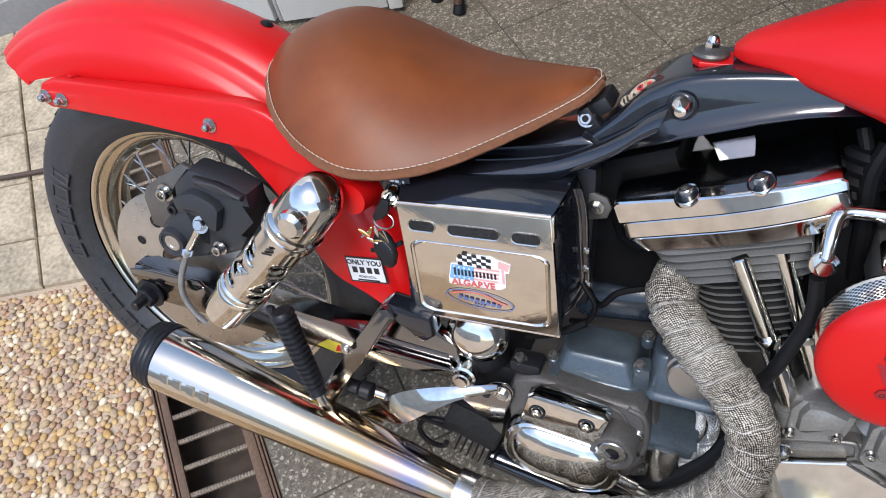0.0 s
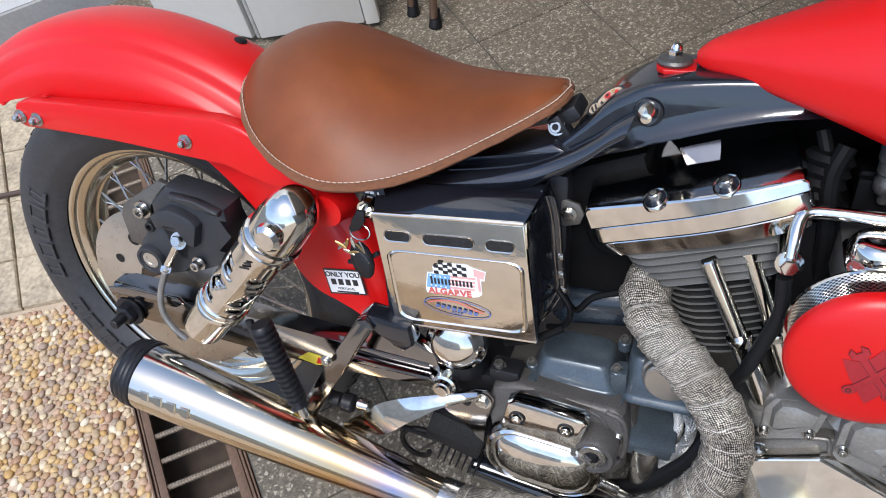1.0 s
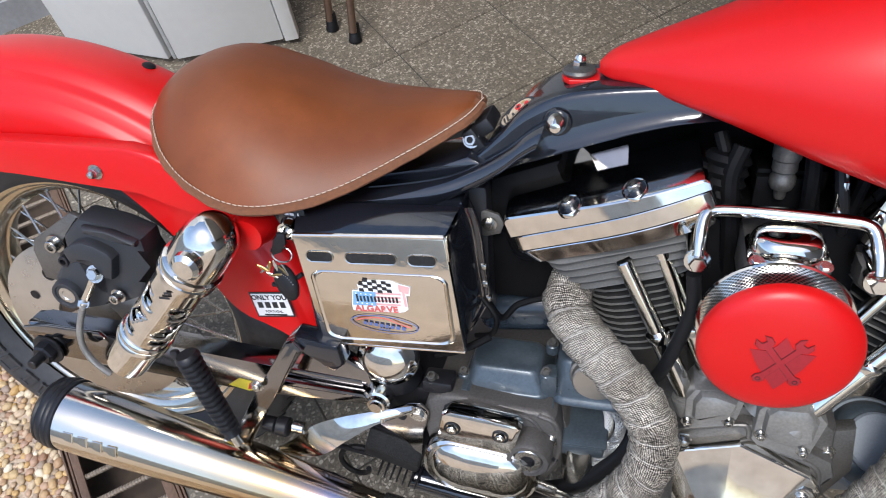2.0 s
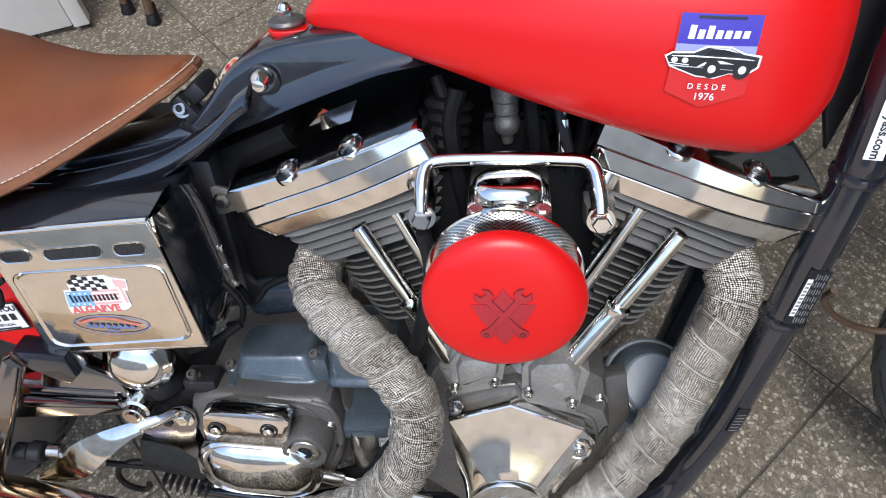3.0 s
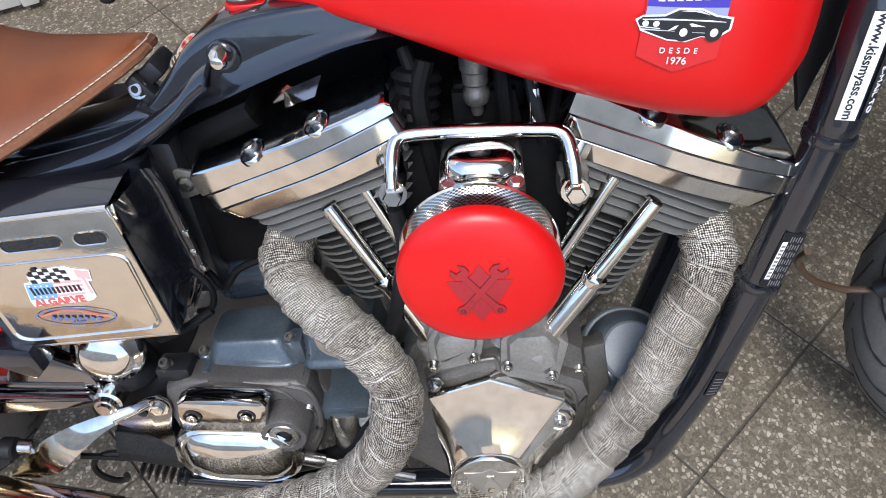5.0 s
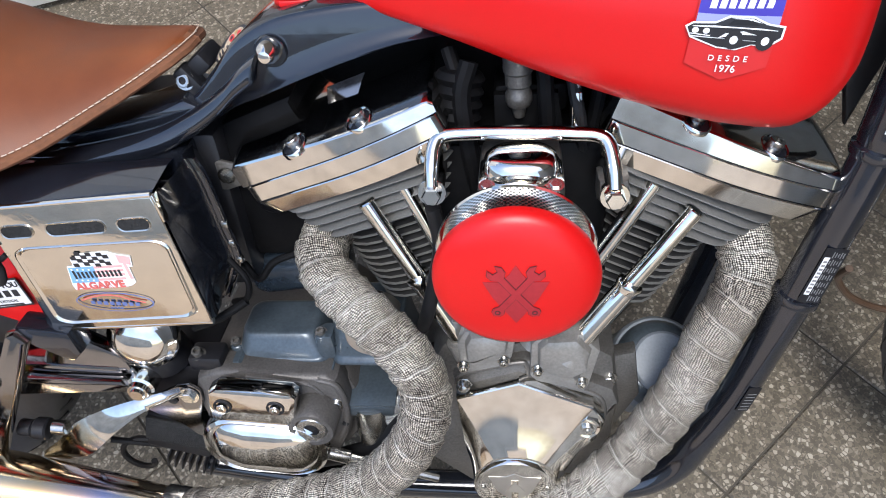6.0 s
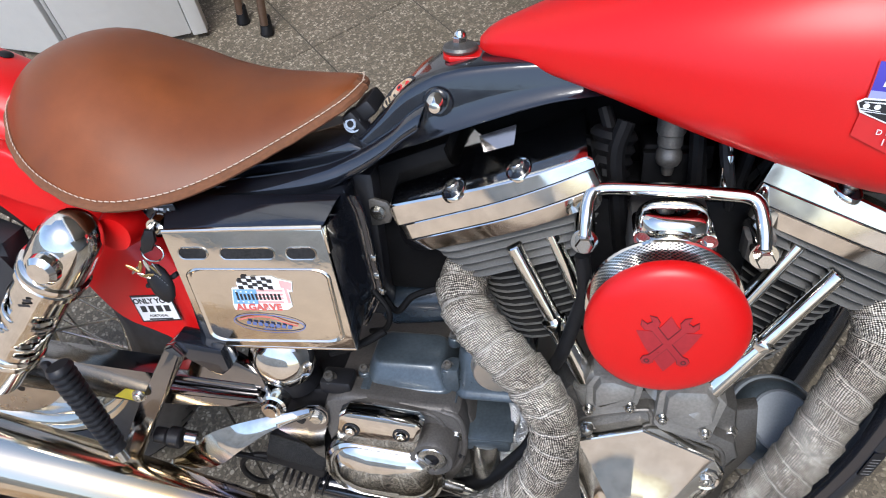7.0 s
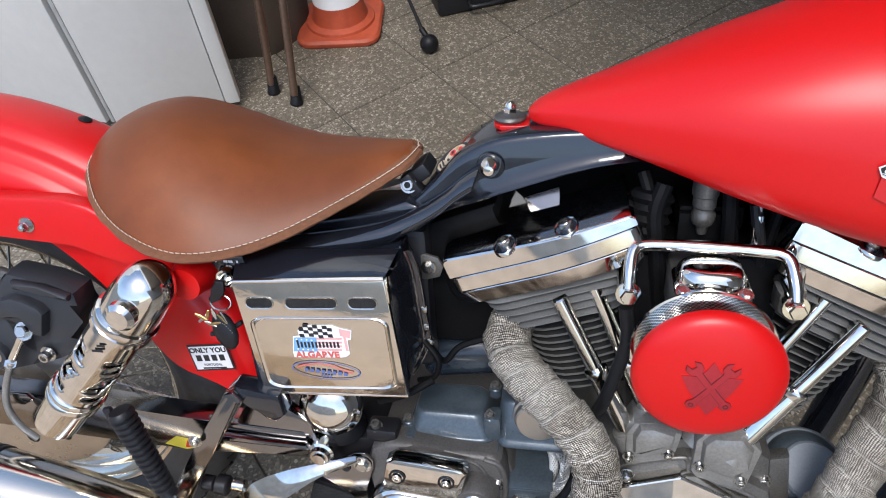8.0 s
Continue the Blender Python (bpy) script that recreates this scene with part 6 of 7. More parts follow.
part("frame_cap", bm, CHROME, back, "chrome domed cap")
along_ = Vector((0.0365, 0, 0.0309)).normalized()
facing = Vector((-0.35, -0.5, 0.75))
facing = (facing - along_ * facing.dot(along_)).normalized()
over = facing.cross(along_)
m = Matrix((along_, over, facing)).transposed().to_4x4()
m.translation = Vector((0.6495, -0.019, 0.3495))
ell = lambda a, b, n, x=0.0, y=0.0: [(x + a * math.cos(2 * math.pi * k / n), y + b * math.sin(2 * math.pi * k / n)) for k in range(n)]
skull = flat("oval_emblem", ell(0.0255, 0.0115, 28), 0.001, m, STICKK, back, "small black emblem with cream, red and yellow marks")
flat("emblem_face", ell(0.0165, 0.0095, 20, 0.005), 0.0008, m @ Matrix.Translation((0, 0, 0.0004)), CREAM, skull)
flat("emblem_jaw", ell(0.007, 0.006, 12, -0.0155), 0.0008, m @ Matrix.Translation((0, 0, 0.0004)), CREAM, skull)
for a, b, x, y, mat_ in ((0.0042, 0.0036, 0.0035, 0.0045, STICKR), (0.0042, 0.0036, 0.001, -0.0045, STICKR), (0.002, 0.0018, 0.0035, 0.0045, STICKK), (0.002, 0.0018, 0.001, -0.0045, STICKK), (0.0035, 0.0045, 0.0145, 0.0, STICKR), (0.0016, 0.002, -0.005, 0.0, STICKK), (0.0012, 0.005, -0.013, 0.0, STICKK), (0.0012, 0.004, -0.0175, 0.0, STICKK), (0.0025, 0.0015, 0.011, 0.006, BRASS), (0.0025, 0.0015, 0.01, -0.0065, BRASS)):
    flat("emblem_mark", ell(a, b, 10, x, y), 0.0008, m @ Matrix.Translation((0, 0, 0.0008 if mat_ is not STICKK else 0.0011)), mat_, skull)
# dark web behind the gearbox and box, its plate blackened for the gap's shade
part("inner_fender_panel", block(B(), (0.2, 0.16, 0.2), Matrix.Translation((0.52, 0.03, 0.17)), 0.01), SATIN, bike)
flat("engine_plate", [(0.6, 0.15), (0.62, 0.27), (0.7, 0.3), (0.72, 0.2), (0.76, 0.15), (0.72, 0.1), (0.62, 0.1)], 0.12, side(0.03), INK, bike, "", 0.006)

# ---- under the tank: cables, tap, coil cover ----
bm = B()
weld(lathe(bm, [(0, 0.008), (0.005, 0.008), (0.006, 0.012), (0.0065, 0.018), (0.0105, 0.02), (0.0125, 0.025), (0.0125, 0.032), (0.0105, 0.035), (0.0105, 0.039), (0.0122, 0.041), (0.0122, 0.052), (0.0138, 0.054), (0.0138, 0.075), (0, 0.075)], along((0.924, -0.05, 0.272), (0.923, -0.05, 0.34)), 24))
part("fuel_tap", bm, ALU, bike, "grey metal fuel tap")
bm = B()
sweep(bm, catmull([(0.976, -0.06, 0.345), (0.9755, -0.065, 0.31), (0.976, -0.07, 0.272)], 6), 0.0028, 8)
part("throttle_cable", bm, BRAID, bike)
bm = B()
rod(bm, (0.9755, -0.063, 0.31), (0.976, -0.071, 0.27), 0.0062, 14)
part("cable_ferrule", bm, CHROME, bike)
for pts, r_ in (([(0.945, -0.05, 0.35), (0.948, -0.06, 0.31), (0.95, -0.06, 0.26), (0.945, -0.05, 0.2)], 0.008), ([(0.88, -0.06, 0.34), (0.872, -0.07, 0.31), (0.878, -0.08, 0.26), (0.885, -0.07, 0.2)], 0.009), ([(0.86, -0.04, 0.345), (0.868, -0.055, 0.32), (0.872, -0.06, 0.28), (0.865, -0.05, 0.24)], 0.007), ([(1.0, -0.05, 0.33), (0.995, -0.05, 0.29), (0.985, -0.05, 0.22)], 0.007), ([(0.64, -0.03, 0.2), (0.66, -0.06, 0.19), (0.69, -0.07, 0.2), (0.7, -0.06, 0.23), (0.69, -0.03, 0.27)], 0.006), ([(0.62, -0.07, 0.12), (0.64, -0.085, 0.11), (0.66, -0.08, 0.13), (0.7, -0.07, 0.14)], 0.004), ([(0.61, -0.1, 0.09), (0.632, -0.11, 0.105), (0.638, -0.11, 0.13), (0.62, -0.1, 0.15)], 0.0035), ([(0.53, -0.1, 0.09), (0.535, -0.11, 0.06), (0.525, -0.11, 0.03), (0.51, -0.1, 0.0)], 0.0035), ([(0.56, -0.11, 0.06), (0.6, -0.12, 0.085), (0.63, -0.11, 0.1)], 0.005)):
    bm = B()
    sweep(bm, catmull(pts, 8), r_, 10)
    part("cable", bm, INK, bike)
bm = B()
conv = [(0.0, 0), (0.02, 0)] + [(0.02 + (0.004 if k % 2 else 0.0), 0.006 * k + 0.003) for k in range(11)] + [(0.0, 0.07)]
weld(lathe(bm, conv, along((0.862, -0.06, 0.265), (0.872, -0.045, 0.335)), 16))
part("loom_boot", bm, INK, bike, "crumpled black rubber loom boot")
part("coil_block", block(B(), (0.07, 0.05, 0.03), Matrix.Translation((0.935, -0.01, 0.29)), 0.006), INK, bike)
flat("top_motor_mount", [(0.9, 0.24), (0.9, 0.3), (0.96, 0.3), (0.97, 0.24)], 0.01, side(-0.04), INK, bike, "", 0.002)
# Added dark sheet that stands in for the shade under the tank.
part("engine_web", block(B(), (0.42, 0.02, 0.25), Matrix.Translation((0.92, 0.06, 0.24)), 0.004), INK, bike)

# ---- tank sticker ----
def tank_side(x, z):
    """The tank's skin on the right at x and z, with its outward direction."""
    ring = [Vector(p) for p in tank_ring(x)]
    y = 0.0
    for a, b in zip(ring, ring[1:] + ring[:1]):
        if min(a.z, b.z) <= z <= max(a.z, b.z) and abs(b.z - a.z) > 1e-6:
            y = min(y, a.y + (b.y - a.y) * (z - a.z) / (b.z - a.z))
    return Vector((x, y, z))


def on_tank(outline, lift, name, mat, parent, label=""):
    """A thin patch that follows the tank's skin; outline in metres from the sticker's middle."""
    bm = B()
    n_ = len(outline)
    outline = [(x + 0.13 * z, 1.12 * z - 0.07 * x) for x, z in outline]
    cx, cz = sum(p[0] for p in outline) / n_, sum(p[1] for p in outline) / n_
    lift += 0.0016
    lay = []
    for f in (1.0, 0.75, 0.5, 0.25, 0.0):
        lay.append([tank_side(STX + (cx + (x - cx) * f), STZ + (cz + (z - cz) * f)) + Vector((0, -lift, lift * 0.25)) for x, z in outline])
    rows_ = [[bm.verts.new(p) for p in r] for r in lay[:4]]
    c_ = bm.verts.new(lay[4][0])
    for i in range(n_):
        j = (i + 1) % n_
        for a_, b_ in zip(rows_, rows_[1:]):
            bm.faces.new((a_[i], a_[j], b_[j], b_[i]))
        bm.faces.new((rows_[3][i], rows_[3][j], c_))
    bmesh.ops.recalc_face_normals(bm, faces=bm.faces)
    return part(name, bm, mat, parent, label)


STX, STZ = 1.079, 0.388


def densify(poly, n=4):
    out = []
    for (a, b), (c, d) in zip(poly, poly[1:] + poly[:1]):
        out += [(a + (c - a) * k / n, b + (d - b) * k / n) for k in range(n)]
    return out


SS = 0.84


def shrink(poly):
    return densify([(x * SS, z * SS) for x, z in poly])


tst = on_tank(shrink([(-0.035, 0.038), (0.035, 0.038), (0.035, -0.026), (0.0, -0.0385), (-0.035, -0.026)]), 0.0008, "tank_sticker", STICKR, tank, "pennant sticker in violet and red with a car drawing")
on_tank(shrink([(-0.034, 0.037), (0.034, 0.037), (0.034, 0.004), (-0.034, 0.004)]), 0.0012, "violet_field", STICKV, tst)
on_tank(shrink([(-0.034, 0.014), (0.034, 0.014), (0.034, -0.002), (-0.034, -0.002)]), 0.0016, "pale_field", STICKC, tst)
on_tank(shrink([(-0.02, 0.0335), (0.02, 0.0335), (0.02, 0.0355), (-0.02, 0.0355)]), 0.0018, "small_bar", STICKK, tst)
for k in range(7):
    x0, tall = -0.026 + 0.0075 * k, 0.0105 if k in (0, 2) else 0.0074
    on_tank(shrink([(x0, 0.018 + 0.0003 * k), (x0 + 0.001, 0.018 + tall), (x0 + 0.0062, 0.018 + tall), (x0 + 0.0055, 0.018 + 0.0003 * k)]), 0.0018, "name_bar", STICKW, tst)
on_tank(shrink([(-0.034, 0.004), (0.034, 0.004), (0.034, 0.0005), (-0.034, 0.0005)]), 0.0017, "white_field", STICKW, tst)
on_tank(shrink([(-0.042, 0.004), (-0.036, 0.0075), (-0.018, 0.0085), (-0.008, 0.0135), (0.012, 0.0135), (0.026, 0.0085), (0.04, 0.007), (0.04, -0.003), (0.03, -0.01), (0.016, -0.0085), (0.004, -0.013), (-0.012, -0.012), (-0.036, -0.005)]), 0.002, "car_silhouette", STICKW, tst)
on_tank(shrink([(-0.04, 0.003), (-0.036, 0.006), (-0.018, 0.007), (-0.007, 0.012), (0.012, 0.012), (0.024, 0.0075), (0.038, 0.0055), (0.038, -0.002), (0.03, -0.0075), (0.018, -0.005), (-0.01, -0.004), (-0.036, -0.003)]), 0.0024, "car_body", STICKK, tst)
on_tank(shrink([(-0.008, 0.0065), (-0.004, 0.0105), (0.011, 0.0105), (0.018, 0.0068)]), 0.0027, "car_window", SATIN, tst)
on_tank(shrink([(-0.034, -0.0042), (-0.01, -0.0045), (0.018, -0.0055), (0.03, -0.0082), (0.016, -0.0078), (0.004, -0.0118), (-0.012, -0.0108)]), 0.0023, "car_shadow", STICKK, tst)
for x in (0.0, 0.026):
    on_tank([(SS * u_, SS * v_) for u_, v_ in ((x + 0.0075 * math.cos(2 * math.pi * k / 16), -0.005 + 0.0075 * math.sin(2 * math.pi * k / 16)) for k in range(16))], 0.0028, "car_wheel", STICKK, tst)
    on_tank([(SS * u_, SS * v_) for u_, v_ in ((x + 0.0034 * math.cos(2 * math.pi * k / 12), -0.005 + 0.0034 * math.sin(2 * math.pi * k / 12)) for k in range(12))], 0.0031, "wheel_disc", STICKW, tst)
for poly in ([(-0.036, 0.0045), (-0.018, 0.0055), (0.02, 0.0048), (0.034, 0.0035), (0.034, 0.003), (0.02, 0.0042), (-0.018, 0.0048), (-0.036, 0.0038)], [(-0.006, 0.0112), (0.0, 0.0118), (0.011, 0.0118), (0.02, 0.0085), (0.011, 0.0112), (0.0, 0.0112)], [(-0.037, -0.0012), (-0.02, -0.0022), (-0.02, -0.003), (-0.037, -0.002)], [(-0.014, -0.0045), (-0.008, 0.0), (0.006, 0.0022), (0.018, -0.0005), (0.006, 0.001), (-0.006, -0.0015)]):
    on_tank(shrink(poly), 0.0027, "car_line", STICKW, tst)
for x in (-0.033, -0.024):
    on_tank([(SS * u_, SS * v_) for u_, v_ in ((x + 0.0028 * math.cos(2 * math.pi * k / 10), 0.001 + 0.0024 * math.sin(2 * math.pi * k / 10)) for k in range(10))], 0.0028, "car_lamp", STICKW, tst)


def tank_words(text, size, dz, spread):
    p0, px, pz = tank_side(STX + 0.13 * dz, STZ + dz), tank_side(STX + 0.13 * dz + 0.02, STZ + dz - 0.0014), tank_side(STX, STZ + dz + 0.006)
    d, u_ = (px - p0).normalized(), (pz - p0).normalized()
    nrm = d.cross(u_).normalized()
    u_ = nrm.cross(d)
    m = Matrix.Translation(p0 + nrm * 0.0048) @ Matrix((d, u_, nrm)).transposed().to_4x4()
    words(text, size, m, STICKW, tst, spread=spread)


tank_words("DESDE", 0.0062, -0.0175, 1.8)
tank_words("1976", 0.008, -0.0255, 1.0)

# ---- foot controls and lower clutter ----
ped = flat("peg_bracket", [(0.39, 0.108), (0.402, 0.112), (0.412, 0.098), (0.352, 0.004), (0.298, -0.09), (0.284, -0.094), (0.27, -0.084), (0.33, 0.014)], 0.016, side(-0.168), SMOKED, bike, "smoked chrome folding peg bracket", 0.006)
flat("bracket_head", [(0.387, 0.102), (0.4, 0.113), (0.455, 0.104), (0.458, 0.074), (0.445, 0.062), (0.432, 0.068), (0.417, 0.09)], 0.03, side(-0.152), BLACK, ped, "", 0.005)
part("bracket_foot", block(B(), (0.032, 0.025, 0.016), Matrix.Translation((0.276, -0.182, -0.085)) @ Matrix.Rotation(radians(50), 4, "Y"), 0.005, 3), SPOKE, ped)
bolt((0.34, -0.181, 0.035), OUT, 0.006, ped, "socket_bolt", SPOKE, 0.006, True, False, True)
P0, P1 = Vector((0.259, -0.193, 0.086)), Vector((0.291, -0.197, -0.038))
bm = B()
prof = [(0, 0), (0.013, 0)]
for k in range(15):
    w_ = 0.0158 - 0.0002 * k
    prof += [(w_, 0.004 + 0.0085 * k), (w_ + 0.0003, 0.0075 + 0.0085 * k), (w_ - 0.0032, 0.0085 + 0.0085 * k), (w_ - 0.0032, 0.011 + 0.0085 * k)]
prof += [(0.012, 0.136), (0, 0.136)]
weld(lathe(bm, prof, along(P0, P1), 20))
peg = part("passenger_peg", bm, SATIN, bike, "folded foot peg with ribbed black rubber")
part("peg_tongue", rod(B(), P1, P1 + (P1 - P0).normalized() * 0.028, 0.007, 12), SPOKE, peg)
part("peg_strap", block(B(), (0.012, 0.008, 0.05), Matrix.Translation((0.243, -0.188, 0.06)) @ Matrix.Rotation(radians(-12), 4, "Y"), 0.003), SATIN, peg)
# twisted polished stay
top_ = catmull([(0.318, -0.156, -0.117), (0.35, -0.154, -0.095), (0.388, -0.152, -0.06), (0.43, -0.152, -0.036), (0.474, -0.148, -0.021), (0.527, -0.136, -0.012)], 8)
low_ = catmull([(0.33, -0.16, -0.119), (0.366, -0.165, -0.113), (0.403, -0.169, -0.096), (0.44, -0.167, -0.064), (0.484, -0.156, -0.034), (0.532, -0.139, -0.02)], 8)
bm = B()
rings = []
for p, q in zip(top_, low_):
    th = Vector((0.0, 0.0016, -0.0012))
    bow = (p + q) / 2 + Vector((0, -0.003, 0.002))
    rings.append([p, bow, q, q + th, bow + th, p + th])
loft(bm, rings)
bmesh.ops.recalc_face_normals(bm, faces=bm.faces)
stay = part("twisted_stay", bm, CHROME, bike, "polished twisted steel exhaust stay", 60)
flat("stay_plate", [(0.46, -0.052), (0.524, -0.014), (0.538, -0.012), (0.548, -0.024), (0.547, -0.04), (0.534, -0.071), (0.532, -0.113), (0.52, -0.104), (0.51, -0.085)], 0.004, side(-0.128), SMOKED, stay, "", 0.0012)
bolt((0.5335, -0.131, -0.03), OUT, 0.0085, stay, "hex_bolt", SPOKE, 0.007)
bolt((0.51, -0.131, -0.04), OUT, 0.004, stay, "rivet", SATIN, 0.002)
# rear brake master cylinder and pedal hardware
mc = part("master_cylinder", block(B(), (0.085, 0.05, 0.07), Matrix.Translation((0.486, -0.095, -0.125)) @ Matrix.Rotation(radians(18), 4, "Y"), 0.006), SATIN, bike, "black brake master cylinder with ribs")
for k in range(7):
    part("rib", block(B(), (0.003, 0.054, 0.022), Matrix.Translation((0.46 + 0.009 * k, -0.1, -0.168 - 0.003 * k)) @ Matrix.Rotation(radians(18), 4, "Y"), 0.001), SATIN, mc)
part("cylinder_lid", block(B(), (0.08, 0.004, 0.045), Matrix.Translation((0.488, -0.122, -0.115)) @ Matrix.Rotation(radians(18), 4, "Y"), 0.0015), FOAM, mc)
bm = B()
loop = [Vector((0.425 + 0.024 * math.cos(q), -0.11 - 0.004 * q, -0.155 + 0.02 * math.sin(q))) for q in (2 * math.pi * k / 20 for k in range(21))]
sweep(bm, [Vector((0.36, -0.14, -0.1))] + loop, 0.004, 8)
part("switch_lead", bm, HOSE, mc)
for k, (x, y, z, r_) in enumerate(((0.318, -0.15, -0.072, 0.011), (0.338, -0.15, -0.073, 0.014), (0.362, -0.15, -0.07, 0.009), (0.386, -0.145, -0.075, 0.007))):
    part("pedal_joint", rod(B(), (x - 0.008, y, z), (x + 0.01, y, z - 0.002), r_, 14), SATIN if k < 2 else SPOKE, mc)
bm = B()
sweep(bm, catmull([(0.386, -0.145, -0.075), (0.405, -0.145, -0.066), (0.415, -0.14, -0.085), (0.4, -0.135, -0.115)], 6), 0.004, 8)
part("brake_rod", bm, SPOKE, mc)
# chrome domed cup under the box
bm = B()
cdir = Vector((0.1, -1.0, 0.15)).normalized()
cc = Vector((0.495, -0.118, 0.046))
weld(lathe(bm, [(0, 0.0135), (0.012, 0.013), (0.024, 0.0105), (0.0325, 0.0055), (0.0355, 0.001), (0.038, 0.0), (0.0405, -0.003), (0.041, -0.01), (0.037, -0.015), (0.036, -0.024), (0, -0.024)], along(cc, cc + cdir), 40))
cup = part("chrome_cup", bm, CHROME, bike, "domed chrome cap on a black stem")
bolt(cc + cdir * 0.0115 + Vector((-0.01, 0, -0.008)), cdir, 0.0045, cup, "screw", SPOKE, 0.003)
part("cup_stem", rod(B(), cc - cdir * 0.018, cc + Vector((0.005, 0.03, -0.06)), 0.03, 18), SATIN, cup)
bm = B()
weld(lathe(bm, [(0.0, 0.15), (0.008, 0.15), (0.009, 0.146), (0.012, 0.146), (0.0135, 0.14), (0.017, 0.138), (0.017, 0.11)], Matrix.Translation((0.482, 0, -0.011)) @ SIDE, 24))
part("pivot_cap", bm, CHROME, bike)
part("lower_frame_block", block(B(), (0.1, 0.1, 0.09), Matrix.Translation((0.5, -0.05, -0.06)), 0.01), SATIN, bike)
part("sensor_block", block(B(), (0.04, 0.03, 0.02), Matrix.Translation((0.558, -0.102, 0.006)), 0.004), SATIN, bike)
bolt((0.55, -0.108, 0.015), (0, -0.3, 1), 0.006, bike, "cap_screw", ALU, 0.01, True, False, True)
# side stand on the far side
part("side_stand", sweep(B(), catmull([(0.75, 0.12, -0.2), (0.76, 0.2, -0.235), (0.775, 0.32, -0.262)], 6), 0.011, 10), SATIN, bike)

# ---- front end ----
FM = Matrix.Translation((1.714, 0.03, -0.03)) @ Matrix.Rotation(radians(4), 4, "Z")
bm = B()
weld(lathe(bm, [(0, -0.05), (0.03, -0.05), (0.035, -0.04), (0.035, 0.04), (0.03, 0.05), (0, 0.05)], FM @ SIDE, 24))
fwheel = part("front_wheel", bm, ALU, bike, "spoked front wheel with a worn tyre")
ft = [(0.262, -0.036), (0.275, -0.046), (0.295, -0.052), (0.315, -0.048), (0.329, -0.036), (0.337, -0.018), (0.339, 0.0)]
part("tyre", lathe(B(), ft + [(r, -h) for r, h in reversed(ft[:-1])], FM @ SIDE, 96), plain("worn_tyre", (0.068, 0.067, 0.065), 0.6, grain=200, amount=0.35, bp=0.15), fwheel, "grey worn front tyre")
bm = B()
tread = [(-0.01, 0.339), (0.0, 0.339), (0.018, 0.337), (0.036, 0.329), (0.048, 0.315), (0.052, 0.295)]
for k in range(30):
    for s_ in (-1, 1):
        pts = []
        for j in range(9):
            y_ = 0.004 + 0.0465 * j / 8
            a = 2 * math.pi * (k + 0.25 * s_) / 30 + 0.34 * (j / 8) ** 0.8
            r_ = curve1(y_, tread) - 0.0009
            pts.append(FM @ Vector((r_ * math.cos(a), s_ * y_, r_ * math.sin(a))))
        sweep(bm, pts, 0.0017, 6)
tagged(part("tread_groove", bm, HOSE, fwheel), kind="stuff")
fr_ = [(0.264, -0.036), (0.262, -0.03), (0.25, -0.028), (0.243, -0.012), (0.241, 0.0)]
part("wheel_rim", lathe(B(), fr_ + [(r, -h) for r, h in reversed(fr_[:-1])], FM @ SIDE, 72), RIM, fwheel)
bm = B()
sweep(bm, catmull([(1.262, -0.06, 0.1), (1.265, -0.04, 0.07), (1.29, -0.03, 0.035), (1.33, -0.025, 0.012), (1.372, -0.03, 0.012)], 8), 0.0042, 10)
part("front_brake_line", bm, plain("amber_hose", (0.06, 0.035, 0.02), 0.35, amount=0.2), bike)
bm = B()
rod(bm, (1.365, -0.035, 0.016), (1.4, -0.045, 0.055), 0.011, 14)
fc = part("brake_fitting", bm, SATIN, bike)
bm = B()
bmesh.ops.create_uvsphere(bm, u_segments=16, v_segments=10, radius=0.0095, matrix=Matrix.Translation((1.373, -0.05, 0.045)))
part("white_cap", bm, STICKW, fc)
for y in (-0.11, 0.13):
    part("fork_leg", rod(B(), (1.36, y, 0.5), (1.72, y + 0.02, -0.03), 0.024, 18), CHROME, bike)
flat("neck_gusset", [(1.21, 0.42), (1.24, 0.44), (1.25, 0.42), (1.235, 0.32), (1.22, 0.26), (1.21, 0.3)], 0.012, side(-0.045), HOSE, bike, "", 0.003)
part("neck", rod(B(), (1.24, 0.0, 0.36), (1.3, 0.0, 0.52), 0.035, 20), BLACK, bike)

# ---- drain grate ----
gr = new("drain_grate")
gr.matrix_world = DM
tagged(gr, "rusty steel drain grate with ribbed bars at the sill", "drain grate")
for s0, s1, z0, z1 in ((D0 + 0.002, D0 + 0.006, -0.04, -0.004), (D0 + 0.009, D0 + 0.013, -0.04, -0.005), (D0 + 0.014, D0 + 0.029, -0.012, -0.006), (D1 - 0.006, D1 - 0.002, -0.04, -0.002), (D1 - 0.014, D1 - 0.009, -0.04, -0.005), (D1 - 0.034, D1 - 0.016, -0.012, -0.006)):
    part("angle_rail", block(B(), (3.4, s1 - s0, z1 - z0), Matrix.Translation((-0.1, (s0 + s1) / 2, (z0 + z1) / 2)), 0.001), RUST, gr)
rebar = B()
fr0 = [Vector((0.016 * k / 48, D0 + 0.022 + 0.138 * k / 48, -0.014)) for k in range(49)]
sweep(rebar, fr0, lambda t: 0.0048 + (0.0013 if round(t * 48) % 2 else 0), 8)
first = part("ribbed_bar", rebar, REBAR, gr)
first.location = (-1.3845, 0, 0)
for k in range(1, 50):
    o = new("ribbed_bar", first.data)
    o.parent = gr
    o.location = (-1.3845 + 0.0555 * k, 0, 0)

# ---- pebbles set in mortar ----
PSK = 0.3           # slant of the paver rows

